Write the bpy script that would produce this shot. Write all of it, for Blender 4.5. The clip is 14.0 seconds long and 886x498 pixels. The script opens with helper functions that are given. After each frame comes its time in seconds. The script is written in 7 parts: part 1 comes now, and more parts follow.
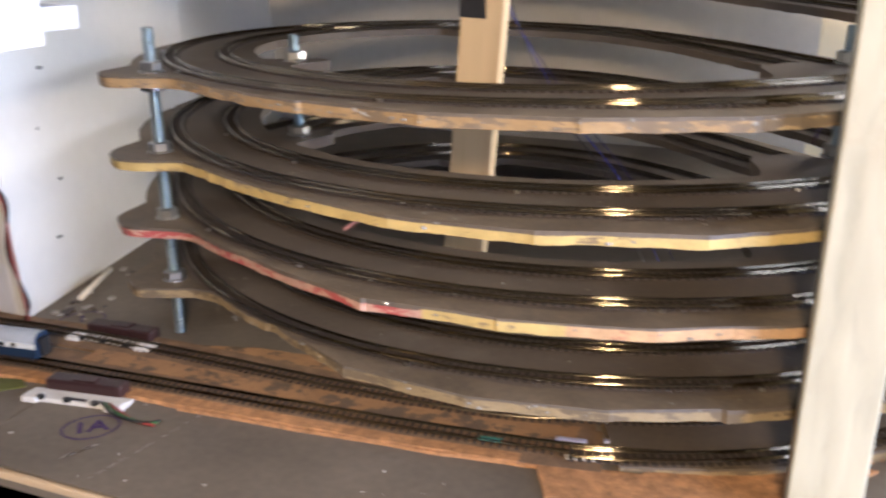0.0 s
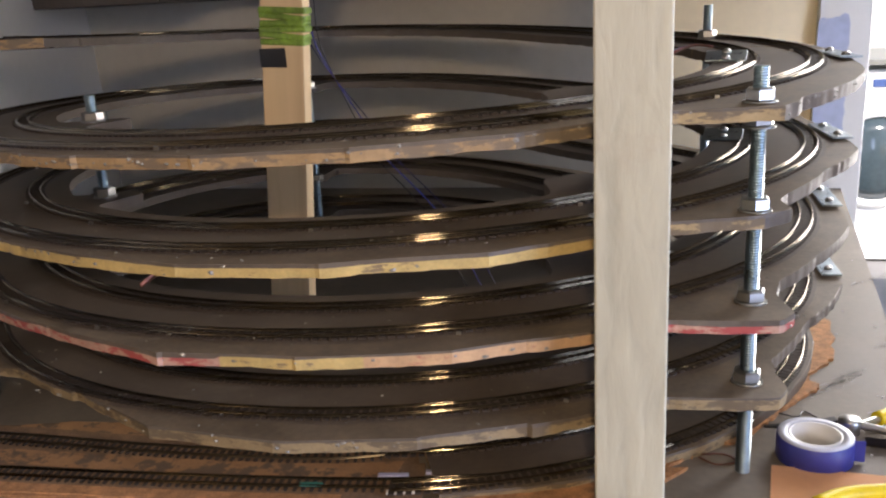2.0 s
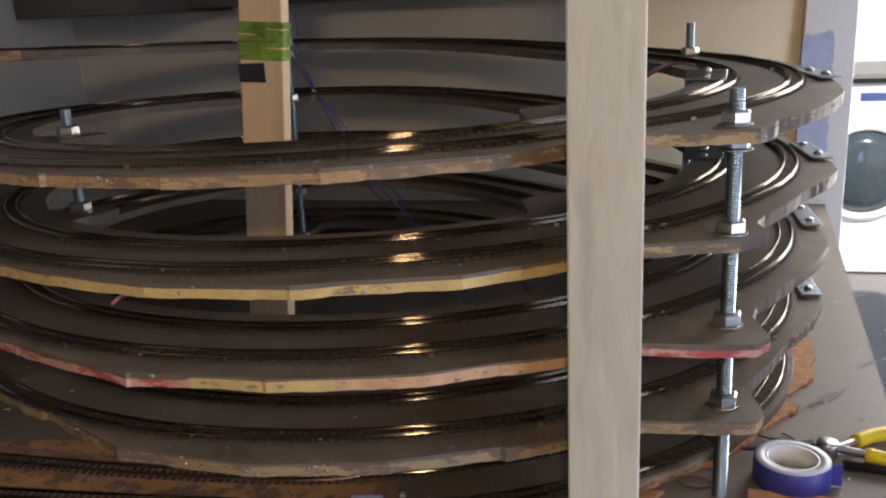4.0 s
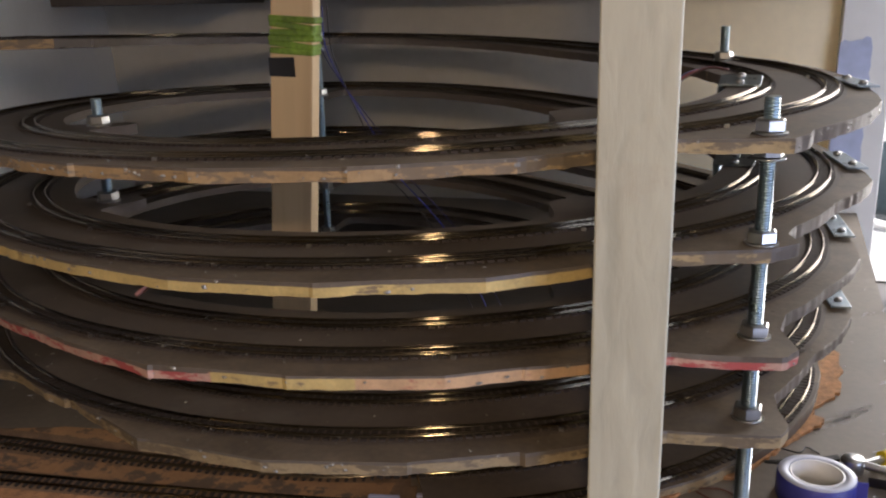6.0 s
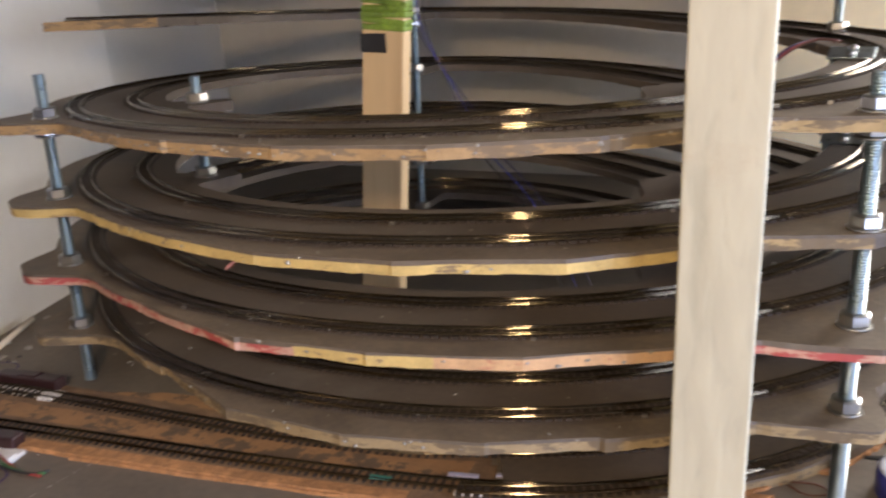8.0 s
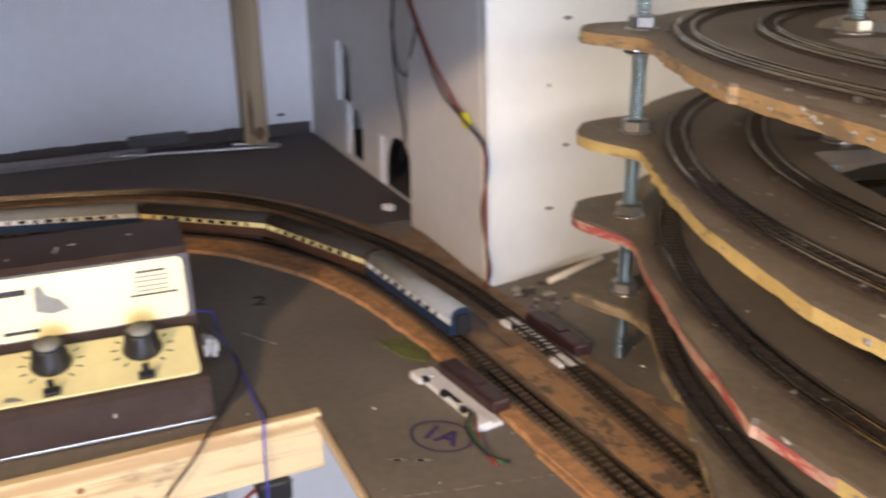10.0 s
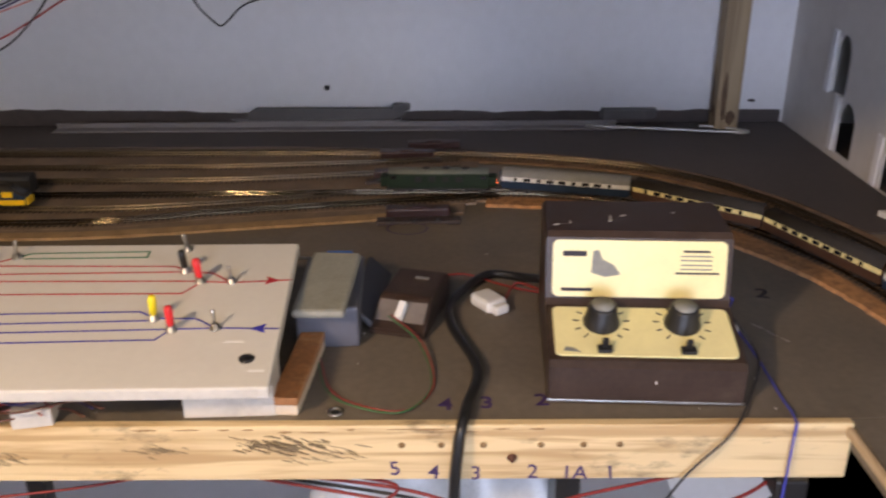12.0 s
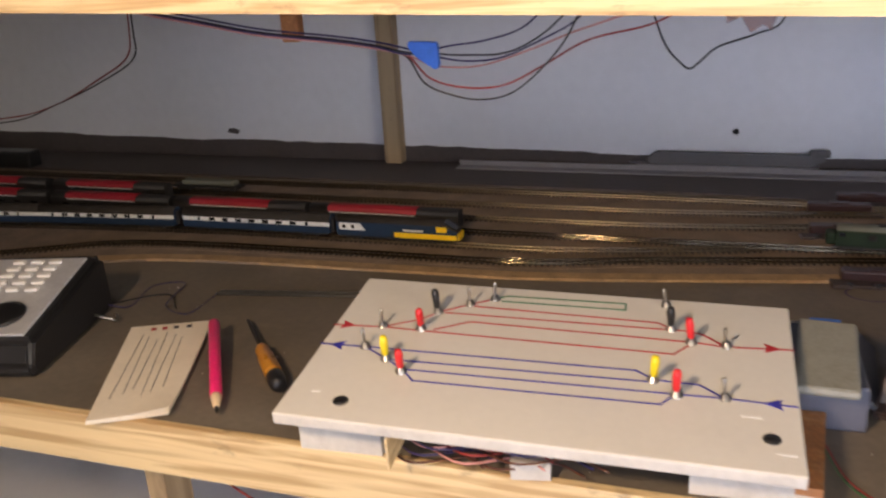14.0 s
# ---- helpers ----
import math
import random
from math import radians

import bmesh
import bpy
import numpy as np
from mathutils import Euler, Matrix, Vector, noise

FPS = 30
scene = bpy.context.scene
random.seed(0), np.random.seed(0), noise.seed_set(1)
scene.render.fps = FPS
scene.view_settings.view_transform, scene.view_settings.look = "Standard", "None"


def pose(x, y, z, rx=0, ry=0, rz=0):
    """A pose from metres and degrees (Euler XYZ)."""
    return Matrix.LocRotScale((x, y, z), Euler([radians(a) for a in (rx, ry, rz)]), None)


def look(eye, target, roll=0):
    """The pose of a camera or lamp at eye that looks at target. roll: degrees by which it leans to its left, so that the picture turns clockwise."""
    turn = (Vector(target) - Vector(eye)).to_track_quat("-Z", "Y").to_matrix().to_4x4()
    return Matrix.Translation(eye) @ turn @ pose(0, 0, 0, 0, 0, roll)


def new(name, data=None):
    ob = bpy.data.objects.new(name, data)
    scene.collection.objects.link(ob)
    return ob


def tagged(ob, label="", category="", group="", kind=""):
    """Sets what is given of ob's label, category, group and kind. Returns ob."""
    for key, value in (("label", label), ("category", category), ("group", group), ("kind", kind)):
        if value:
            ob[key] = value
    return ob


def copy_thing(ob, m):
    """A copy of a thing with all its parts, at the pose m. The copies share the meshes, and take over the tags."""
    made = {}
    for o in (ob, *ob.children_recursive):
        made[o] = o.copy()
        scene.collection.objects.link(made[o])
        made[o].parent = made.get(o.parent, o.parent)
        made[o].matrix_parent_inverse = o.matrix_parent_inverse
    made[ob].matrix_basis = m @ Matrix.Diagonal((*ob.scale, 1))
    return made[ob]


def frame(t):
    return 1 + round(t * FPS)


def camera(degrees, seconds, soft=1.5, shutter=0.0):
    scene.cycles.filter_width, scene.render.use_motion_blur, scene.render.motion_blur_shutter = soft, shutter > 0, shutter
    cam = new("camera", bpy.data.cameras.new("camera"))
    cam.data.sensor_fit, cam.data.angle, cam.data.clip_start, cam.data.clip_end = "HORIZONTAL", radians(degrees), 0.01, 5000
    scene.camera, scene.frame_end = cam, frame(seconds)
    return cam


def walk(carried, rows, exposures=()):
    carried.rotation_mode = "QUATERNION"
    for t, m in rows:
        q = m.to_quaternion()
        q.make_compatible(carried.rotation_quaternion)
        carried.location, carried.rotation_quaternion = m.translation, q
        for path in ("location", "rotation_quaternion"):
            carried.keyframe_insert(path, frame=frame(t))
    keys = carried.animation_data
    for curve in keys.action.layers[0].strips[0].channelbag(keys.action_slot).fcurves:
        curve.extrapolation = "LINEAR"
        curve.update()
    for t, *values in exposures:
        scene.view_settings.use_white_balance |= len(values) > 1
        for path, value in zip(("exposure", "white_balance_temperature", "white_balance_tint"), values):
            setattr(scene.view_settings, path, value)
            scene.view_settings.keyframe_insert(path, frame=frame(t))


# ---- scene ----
cam = camera(53.6, 14.0, 2.2, 0.4)

PATH = [
    (0, (0.108, 0.291, 0.349), (-0.573, 2.044, -0.333), -0.1),
    (0.5, (0.151, 0.313, 0.327), (-0.368, 2.124, -0.343), -1.1),
    (1, (0.159, 0.301, 0.321), (-0.295, 2.14, -0.321), -2.5),
    (1.5, (0.161, 0.304, 0.327), (-0.295, 2.163, -0.251), -3.4),
    (2, (0.168, 0.304, 0.331), (-0.279, 2.173, -0.227), -3.1),
    (2.5, (0.172, 0.303, 0.333), (-0.251, 2.173, -0.234), -2.2),
    (3, (0.176, 0.309, 0.337), (-0.253, 2.188, -0.196), -2.7),
    (5.5, (0.178, 0.317, 0.336), (-0.268, 2.186, -0.219), -1.8),
    (6, (0.176, 0.319, 0.339), (-0.305, 2.181, -0.209), -1.3),
    (6.5, (0.178, 0.319, 0.342), (-0.306, 2.185, -0.188), -1.0),
    (7, (0.18, 0.32, 0.344), (-0.291, 2.193, -0.176), -1.1),
    (7.2, (0.181, 0.321, 0.343), (-0.281, 2.192, -0.19), -1.1),
    (9.3, (0.196, 0.453, 0.323), (-1.22, 1.693, -0.354), -1.5),
    (9.5, (0.133, 0.493, 0.307), (-1.362, 1.63, -0.382), -0.2),
    (10, (0.091, 0.535, 0.312), (-1.611, 1.299, -0.409), -0.6),
    (10.5, (0.132, 0.542, 0.332), (-1.688, 0.945, -0.392), -1.3),
    (11, (0.105, 0.498, 0.334), (-1.709, 0.794, -0.453), 0.1),
    (11.5, (0.09, 0.434, 0.34), (-1.763, 0.594, -0.397), -0.6),
    (12, (0.079, 0.401, 0.33), (-1.764, 0.394, -0.447), -0.4),
    (12.5, (0.075, 0.361, 0.332), (-1.765, 0.194, -0.435), -0.5),
    (13, (0.096, 0.326, 0.337), (-1.723, -0.069, -0.394), -1.0),
    (13.5, (0.093, 0.293, 0.33), (-1.692, -0.273, -0.37), -2.1),
    (14, (0.057, 0.248, 0.333), (-1.71, -0.395, -0.349), -3.5),
]
EXPOSURES = [(0.0, 1.7, 6350, 14), (0.5, 1.52, 6400, 14), (1.0, 1.3, 6400, 15), (1.5, 1.07, 6450, 15), (2.0, 0.78, 6500, 15), (3.0, 0.42, 6500, 15), (5.3, 0.22, 6500, 15), (6.0, 0.27, 6500, 15), (6.5, 0.5, 6500, 15), (7.2, 0.75, 6500, 15), (9.3, 1.66, 7300, 14), (10.0, 1.49, 7450, 14), (10.5, 1.24, 7750, 16), (11.5, 1.19, 7650, 16), (12.0, 1.13, 7550, 16), (13.0, 1.13, 7550, 16), (14.0, 1.22, 7550, 16)]
walk(cam, [(t, look(eye, target, roll)) for t, eye, target, roll in PATH], EXPOSURES)

# ---- light ----
world = bpy.data.worlds.new("sky")
scene.world = world
world.use_nodes = True
wn = world.node_tree.nodes
sky = wn.new("ShaderNodeTexSky")
sky.sky_type, sky.sun_disc = "NISHITA", False
sky.sun_elevation, sky.sun_rotation = radians(46), radians(161.6)
world.node_tree.links.new(sky.outputs[0], wn["Background"].inputs[0])
wn["Background"].inputs[1].default_value = 0.15
sun = new("sun", bpy.data.lights.new("sun", "SUN"))
sun.data.energy, sun.data.angle, sun.data.color = 5.0, radians(0.5), (1.0, 0.95, 0.88)
sun.matrix_world = look((0.8, -2.4, 2.6), (0, 0, 0))


def area_lamp(name, eye, target, sx, sy, watts, colour):
    ob = new(name, bpy.data.lights.new(name, "AREA"))
    ob.data.shape, ob.data.size, ob.data.size_y = "RECTANGLE", sx, sy
    ob.data.energy, ob.data.color = watts, colour
    ob.matrix_world = look(eye, target)
    return ob


# warm lamp hanging over the well
area_lamp("ceiling_lamp_light", (0.24, -0.08, 0.56), (-0.25, 0.6, 0.05), 0.09, 0.09, 3.4, (1.0, 0.78, 0.54))
# daylight through the side window and the back doorway
area_lamp("window_daylight", (1.55, 0.20, 0.20), (-0.6, 0.45, 0.12), 0.95, 0.9, 20, (0.53, 0.66, 1.0))
area_lamp("door_daylight", (0.98, 2.05, 0.35), (0.2, 0.9, 0.1), 0.6, 1.2, 21, (1.0, 0.97, 0.92))

# ---- materials ----


def mat(name, base, rough=0.6, metal=0.0, vary=0.25, scale=18.0, fine=160.0, bump=0.15, dirt=None, dirt_amount=0.0,
        stretch=(1, 1, 1), random_tint=0.0, spec=0.5):
    m = bpy.data.materials.new(name)
    m.use_nodes = True
    nt = m.node_tree
    n, l = nt.nodes, nt.links
    b = n["Principled BSDF"]
    b.inputs["Metallic"].default_value = metal
    b.inputs["Specular IOR Level"].default_value = spec
    tc = n.new("ShaderNodeTexCoord")
    mp = n.new("ShaderNodeMapping")
    mp.inputs["Scale"].default_value = stretch
    l.new(tc.outputs["Object"], mp.inputs[0])
    big, small = n.new("ShaderNodeTexNoise"), n.new("ShaderNodeTexNoise")
    big.inputs["Scale"].default_value, big.inputs["Detail"].default_value = scale, 5
    small.inputs["Scale"].default_value, small.inputs["Detail"].default_value = fine, 4
    l.new(mp.outputs[0], big.inputs[0])
    l.new(mp.outputs[0], small.inputs[0])
    mix = n.new("ShaderNodeMixRGB")
    mix.inputs[0].default_value = 0.4
    l.new(big.outputs["Fac"], mix.inputs[1])
    l.new(small.outputs["Fac"], mix.inputs[2])
    ramp = n.new("ShaderNodeValToRGB")
    lo = [max(0.0, c * (1 - vary)) for c in base]
    hi = [min(1.0, c * (1 + vary)) for c in base]
    ramp.color_ramp.elements[0].position, ramp.color_ramp.elements[0].color = 0.32, (*lo, 1)
    ramp.color_ramp.elements[1].position, ramp.color_ramp.elements[1].color = 0.68, (*hi, 1)
    l.new(mix.outputs[0], ramp.inputs[0])
    out = ramp.outputs[0]
    if dirt:
        dn = n.new("ShaderNodeTexNoise")
        dn.inputs["Scale"].default_value, dn.inputs["Detail"].default_value = scale * 0.6, 7
        dn.inputs["Roughness"].default_value = 0.7
        l.new(tc.outputs["Object"], dn.inputs[0])
        dr = n.new("ShaderNodeValToRGB")
        dr.color_ramp.elements[0].position, dr.color_ramp.elements[1].position = 0.55, 0.72
        dr.color_ramp.elements[0].color = (0, 0, 0, 1)
        dr.color_ramp.elements[1].color = (dirt_amount, dirt_amount, dirt_amount, 1)
        l.new(dn.outputs["Fac"], dr.inputs[0])
        dm = n.new("ShaderNodeMixRGB")
        dm.inputs[2].default_value = (*dirt, 1)
        l.new(dr.outputs[0], dm.inputs[0])
        l.new(out, dm.inputs[1])
        out = dm.outputs[0]
    if random_tint:
        oi = n.new("ShaderNodeObjectInfo")
        hs = n.new("ShaderNodeHueSaturation")
        mr = n.new("ShaderNodeMapRange")
        mr.inputs[3].default_value, mr.inputs[4].default_value = 1 - random_tint, 1 + random_tint
        l.new(oi.outputs["Random"], mr.inputs[0])
        l.new(mr.outputs[0], hs.inputs["Value"])
        l.new(out, hs.inputs["Color"])
        out = hs.outputs[0]
    l.new(out, b.inputs["Base Color"])
    rr = n.new("ShaderNodeMapRange")
    rr.inputs[3].default_value, rr.inputs[4].default_value = max(0.03, rough - 0.12), min(1, rough + 0.12)
    l.new(mix.outputs[0], rr.inputs[0])
    l.new(rr.outputs[0], b.inputs["Roughness"])
    if bump:
        bp = n.new("ShaderNodeBump")
        bp.inputs["Strength"].default_value, bp.inputs["Distance"].default_value = bump, 0.002
        l.new(mix.outputs[0], bp.inputs["Height"])
        l.new(bp.outputs[0], b.inputs["Normal"])
    return m


def wood(name, base, dark, axis, rings=55.0, rough=0.6, grain=0.35, smudge=0.0):
    """Sawn softwood with long grain along one axis."""
    m = mat(name, base, rough, vary=0.12, scale=9, fine=90, bump=0.2, stretch=tuple(0.12 if i == axis else 1.0 for i in range(3)))
    nt = m.node_tree
    n, l = nt.nodes, nt.links
    b = n["Principled BSDF"]
    old = b.inputs["Base Color"].links[0].from_socket
    tc = n.new("ShaderNodeTexCoord")
    mp = n.new("ShaderNodeMapping")
    mp.inputs["Scale"].default_value = tuple(0.05 if i == axis else 1.0 for i in range(3))
    wv = n.new("ShaderNodeTexNoise")
    wv.inputs["Scale"].default_value, wv.inputs["Detail"].default_value = rings, 3
    wv.inputs["Distortion"].default_value = 0.6
    l.new(tc.outputs["Object"], mp.inputs[0])
    l.new(mp.outputs[0], wv.inputs[0])
    rp = n.new("ShaderNodeValToRGB")
    rp.color_ramp.elements[0].position, rp.color_ramp.elements[1].position = 0.46, 0.62
    rp.color_ramp.elements[0].color, rp.color_ramp.elements[1].color = (0, 0, 0, 1), (grain, grain, grain, 1)
    l.new(wv.outputs["Fac"], rp.inputs[0])
    mx = n.new("ShaderNodeMixRGB")
    mx.inputs[2].default_value = (*dark, 1)
    l.new(rp.outputs[0], mx.inputs[0])
    l.new(old, mx.inputs[1])
    # dark smudges drawn out along the grain
    sp = n.new("ShaderNodeMapping")
    sp.inputs["Scale"].default_value = tuple(0.35 if i == axis else 1.0 for i in range(3))
    sn = n.new("ShaderNodeTexNoise")
    sn.inputs["Scale"].default_value, sn.inputs["Detail"].default_value, sn.inputs["Roughness"].default_value = 26, 8, 0.75
    l.new(tc.outputs["Object"], sp.inputs[0])
    l.new(sp.outputs[0], sn.inputs[0])
    sr = n.new("ShaderNodeValToRGB")
    sr.color_ramp.elements[0].position, sr.color_ramp.elements[1].position = 0.57, 0.70
    sr.color_ramp.elements[0].color, sr.color_ramp.elements[1].color = (0, 0, 0, 1), (smudge, smudge, smudge, 1)
    l.new(sn.outputs["Fac"], sr.inputs[0])
    sx = n.new("ShaderNodeMixRGB")
    sx.inputs[2].default_value = (0.10, 0.07, 0.045, 1)
    l.new(sr.outputs[0], sx.inputs[0])
    l.new(mx.outputs[0], sx.inputs[1])
    l.new(sx.outputs[0], b.inputs["Base Color"])
    return m


def chipped(name, raw, paint, cover=0.5):
    """A sawn board edge: raw wood fibre where the paint has chipped away."""
    m = mat(name, raw, 0.8, vary=0.22, scale=60, fine=420, bump=0.35)
    n, l = m.node_tree.nodes, m.node_tree.links
    b = n["Principled BSDF"]
    old = b.inputs["Base Color"].links[0].from_socket
    tc = n.new("ShaderNodeTexCoord")
    mp = n.new("ShaderNodeMapping")
    mp.inputs["Scale"].default_value = (0.55, 0.55, 1.6)
    l.new(tc.outputs["Object"], mp.inputs[0])
    cn = n.new("ShaderNodeTexNoise")
    cn.inputs["Scale"].default_value, cn.inputs["Detail"].default_value, cn.inputs["Roughness"].default_value = 75, 7, 0.68
    l.new(mp.outputs[0], cn.inputs[0])
    cr = n.new("ShaderNodeValToRGB")
    e = 0.5 + (0.5 - cover) * 0.42
    cr.color_ramp.elements[0].position, cr.color_ramp.elements[1].position = e - 0.02, e + 0.03
    cr.color_ramp.elements[0].color, cr.color_ramp.elements[1].color = (0, 0, 0, 1), (1, 1, 1, 1)
    l.new(cn.outputs["Fac"], cr.inputs[0])
    mx = n.new("ShaderNodeMixRGB")
    mx.inputs[2].default_value = (*paint, 1)
    l.new(cr.outputs[0], mx.inputs[0])
    l.new(old, mx.inputs[1])
    l.new(mx.outputs[0], b.inputs["Base Color"])
    return m


def weather(m):
    """Raised curling grain under a thin coat of paint."""
    n, l = m.node_tree.nodes, m.node_tree.links
    b = n["Principled BSDF"]
    tc, mp, wv, bp = n.new("ShaderNodeTexCoord"), n.new("ShaderNodeMapping"), n.new("ShaderNodeTexNoise"), n.new("ShaderNodeBump")
    mp.inputs["Scale"].default_value = (1.0, 1.0, 0.26)
    l.new(tc.outputs["Object"], mp.inputs[0])
    l.new(mp.outputs[0], wv.inputs[0])
    wv.inputs["Scale"].default_value, wv.inputs["Detail"].default_value, wv.inputs["Distortion"].default_value = 75, 7, 0.45
    bp.inputs["Strength"].default_value, bp.inputs["Distance"].default_value = 0.42, 0.0020
    l.new(wv.outputs["Fac"], bp.inputs["Height"])
    if b.inputs["Normal"].links:
        l.new(b.inputs["Normal"].links[0].from_socket, bp.inputs["Normal"])
    l.new(bp.outputs[0], b.inputs["Normal"])
    old = b.inputs["Base Color"].links[0].from_socket
    rp, mx = n.new("ShaderNodeValToRGB"), n.new("ShaderNodeMixRGB")
    rp.color_ramp.elements[0].position, rp.color_ramp.elements[1].position = 0.34, 0.47
    rp.color_ramp.elements[0].color, rp.color_ramp.elements[1].color = (0.22, 0.22, 0.22, 1), (0, 0, 0, 1)
    mx.inputs[2].default_value = (0.24, 0.225, 0.17, 1)
    l.new(wv.outputs["Fac"], rp.inputs[0])
    l.new(rp.outputs[0], mx.inputs[0])
    l.new(old, mx.inputs[1])
    l.new(mx.outputs[0], b.inputs["Base Color"])


def glow(name, colour, strength):
    m = bpy.data.materials.new(name)
    m.use_nodes = True
    b = m.node_tree.nodes["Principled BSDF"]
    b.inputs["Base Color"].default_value = (*colour, 1)
    b.inputs["Emission Color"].default_value = (*colour, 1)
    b.inputs["Emission Strength"].default_value = strength
    return m


BOARD = mat("board_paint", (0.155, 0.130, 0.100), 0.60, vary=0.24, scale=11, fine=140, bump=0.18, dirt=(0.27, 0.24, 0.20), dirt_amount=0.45)
MARGIN = mat("worn_deck_margin", (0.158, 0.122, 0.082), 0.62, vary=0.34, scale=26, fine=220, bump=0.18, dirt=(0.10, 0.08, 0.06), dirt_amount=0.6)
# dark board paint; behind the alcove holes the same colour stands in for shade
BOARD_DARK_AND_SHADE = mat("dark_paint_and_hole_shade", (0.072, 0.059, 0.056), 0.75, vary=0.22, scale=9, fine=140, bump=0.15)
DECK = mat("deck_paint", (0.110, 0.086, 0.064), 0.58, vary=0.28, scale=14, fine=190, bump=0.12, dirt=(0.24, 0.22, 0.19), dirt_amount=0.3)
WALL_WHITE = mat("white_wall_paint", (0.72, 0.72, 0.74), 0.7, vary=0.05, scale=3, fine=60, bump=0.08, dirt=(0.55, 0.53, 0.5), dirt_amount=0.25)
WALL_BOX = mat("white_board_paint", (0.71, 0.70, 0.65), 0.45, vary=0.04, scale=5, fine=70, bump=0.06, dirt=(0.62, 0.60, 0.55), dirt_amount=0.2)
WALL_GREY = mat("grey_wall_paint", (0.57, 0.53, 0.45), 0.75, vary=0.08, scale=3, fine=50, bump=0.08, dirt=(0.42, 0.38, 0.32), dirt_amount=0.35)
WALL_CREAM = mat("cream_board_paint", (0.93, 0.80, 0.54), 0.65, vary=0.06, scale=4, fine=60, bump=0.06)
CEIL = mat("ceiling_paint", (0.62, 0.60, 0.57), 0.85, vary=0.05, scale=2, fine=30)
FLOOR = mat("concrete_floor", (0.22, 0.21, 0.20), 0.8, vary=0.15, scale=3, fine=60, bump=0.1)
PINE = wood("fresh_pine", (0.70, 0.535, 0.30), (0.38, 0.22, 0.09), 1, rings=120, grain=0.7, smudge=0.85)
PINE_X = wood("raw_board_edge", (0.60, 0.46, 0.30), (0.36, 0.24, 0.13), 0, rings=90, grain=0.5, smudge=0.6)
PINE_UP = wood("fresh_pine_upright", (0.62, 0.445, 0.240), (0.38, 0.24, 0.12), 2)
PINE_OLD = wood("aged_pine_upright", (0.40, 0.29, 0.17), (0.16, 0.10, 0.05), 2, grain=0.6, smudge=0.9)
STAIN = mat("dark_wood_stain", (0.13, 0.075, 0.040), 0.7, vary=0.4, scale=60, fine=300)
WASHED = mat("whitewashed_upright", (0.52, 0.488, 0.362), 0.6, vary=0.16, scale=16, fine=75, bump=0.5, dirt=(0.42, 0.335, 0.235), dirt_amount=0.75, stretch=(1, 1, 0.22))
weather(WASHED)
CORK = mat("cork_sheet", (0.42, 0.21, 0.090), 0.9, vary=0.5, scale=130, fine=700, bump=0.7, dirt=(0.20, 0.11, 0.06), dirt_amount=0.75)
YARD_BED = mat("dark_yard_bed", (0.210, 0.156, 0.116), 0.9, vary=0.3, scale=30, fine=350, bump=0.4, dirt=(0.20, 0.12, 0.07), dirt_amount=0.5)
CORK_TAN = mat("worn_tan_cork", (0.36, 0.24, 0.13), 0.9, vary=0.35, scale=50, fine=500, bump=0.5, dirt=(0.16, 0.11, 0.07), dirt_amount=0.6)
CORK_DARK = mat("soiled_cork", (0.205, 0.128, 0.074), 0.9, vary=0.4, scale=60, fine=500, bump=0.6, dirt=(0.11, 0.08, 0.055), dirt_amount=0.7)
EDGE_TAN = chipped("raw_board_edge_tan", (0.35, 0.228, 0.108), (0.19, 0.138, 0.085), 0.45)
EDGE_YELLOW = chipped("raw_board_edge_yellow", (0.53, 0.385, 0.145), (0.22, 0.16, 0.09), 0.22)
EDGE_PINK = chipped("raw_board_edge_pink", (0.498, 0.295, 0.218), (0.40, 0.08, 0.07), 0.5)
EDGE_ORANGE = chipped("raw_board_edge_orange", (0.53, 0.33, 0.175), (0.42, 0.16, 0.10), 0.2)
EDGE_GREY = chipped("painted_board_edge", (0.36, 0.26, 0.13), (0.16, 0.12, 0.075), 0.58)
CORK_WORN = chipped("patchy_worn_cork", (0.34, 0.185, 0.085), (0.13, 0.088, 0.056), 0.42)
RAIL = mat("nickel_rail", (0.150, 0.118, 0.076), 0.05, metal=1.0, vary=0.12, scale=14, fine=60, bump=0.0)
RAIL_DULL = mat("tarnished_rail", (0.15, 0.122, 0.085), 0.34, metal=1.0, vary=0.2, scale=14, fine=60, bump=0.0)
SLEEPER = mat("sleeper_plastic", (0.040, 0.029, 0.022), 0.7, vary=0.4, scale=80, fine=400, bump=0.0)
ZINC = mat("zinc_steel", (0.40, 0.47, 0.50), 0.30, metal=1.0, vary=0.15, scale=60, fine=400, bump=0.05)
STEEL = mat("bright_steel", (0.50, 0.495, 0.47), 0.32, metal=1.0, vary=0.1, scale=60, fine=300, bump=0.02)
BLACK = mat("black_plastic", (0.012, 0.012, 0.013), 0.38, vary=0.3, scale=30, fine=200, bump=0.04)
WHITE_PLASTIC = mat("white_plastic", (0.72, 0.71, 0.68), 0.45, vary=0.06, scale=30, fine=200, bump=0.03, dirt=(0.45, 0.42, 0.36), dirt_amount=0.3)


def plain(name, c, rough=0.5, metal=0.0, vary=0.14, bump=0.03):
    return mat(name, c, rough, metal, vary=vary, scale=50, fine=260, bump=bump)


# ---- mesh helpers ----


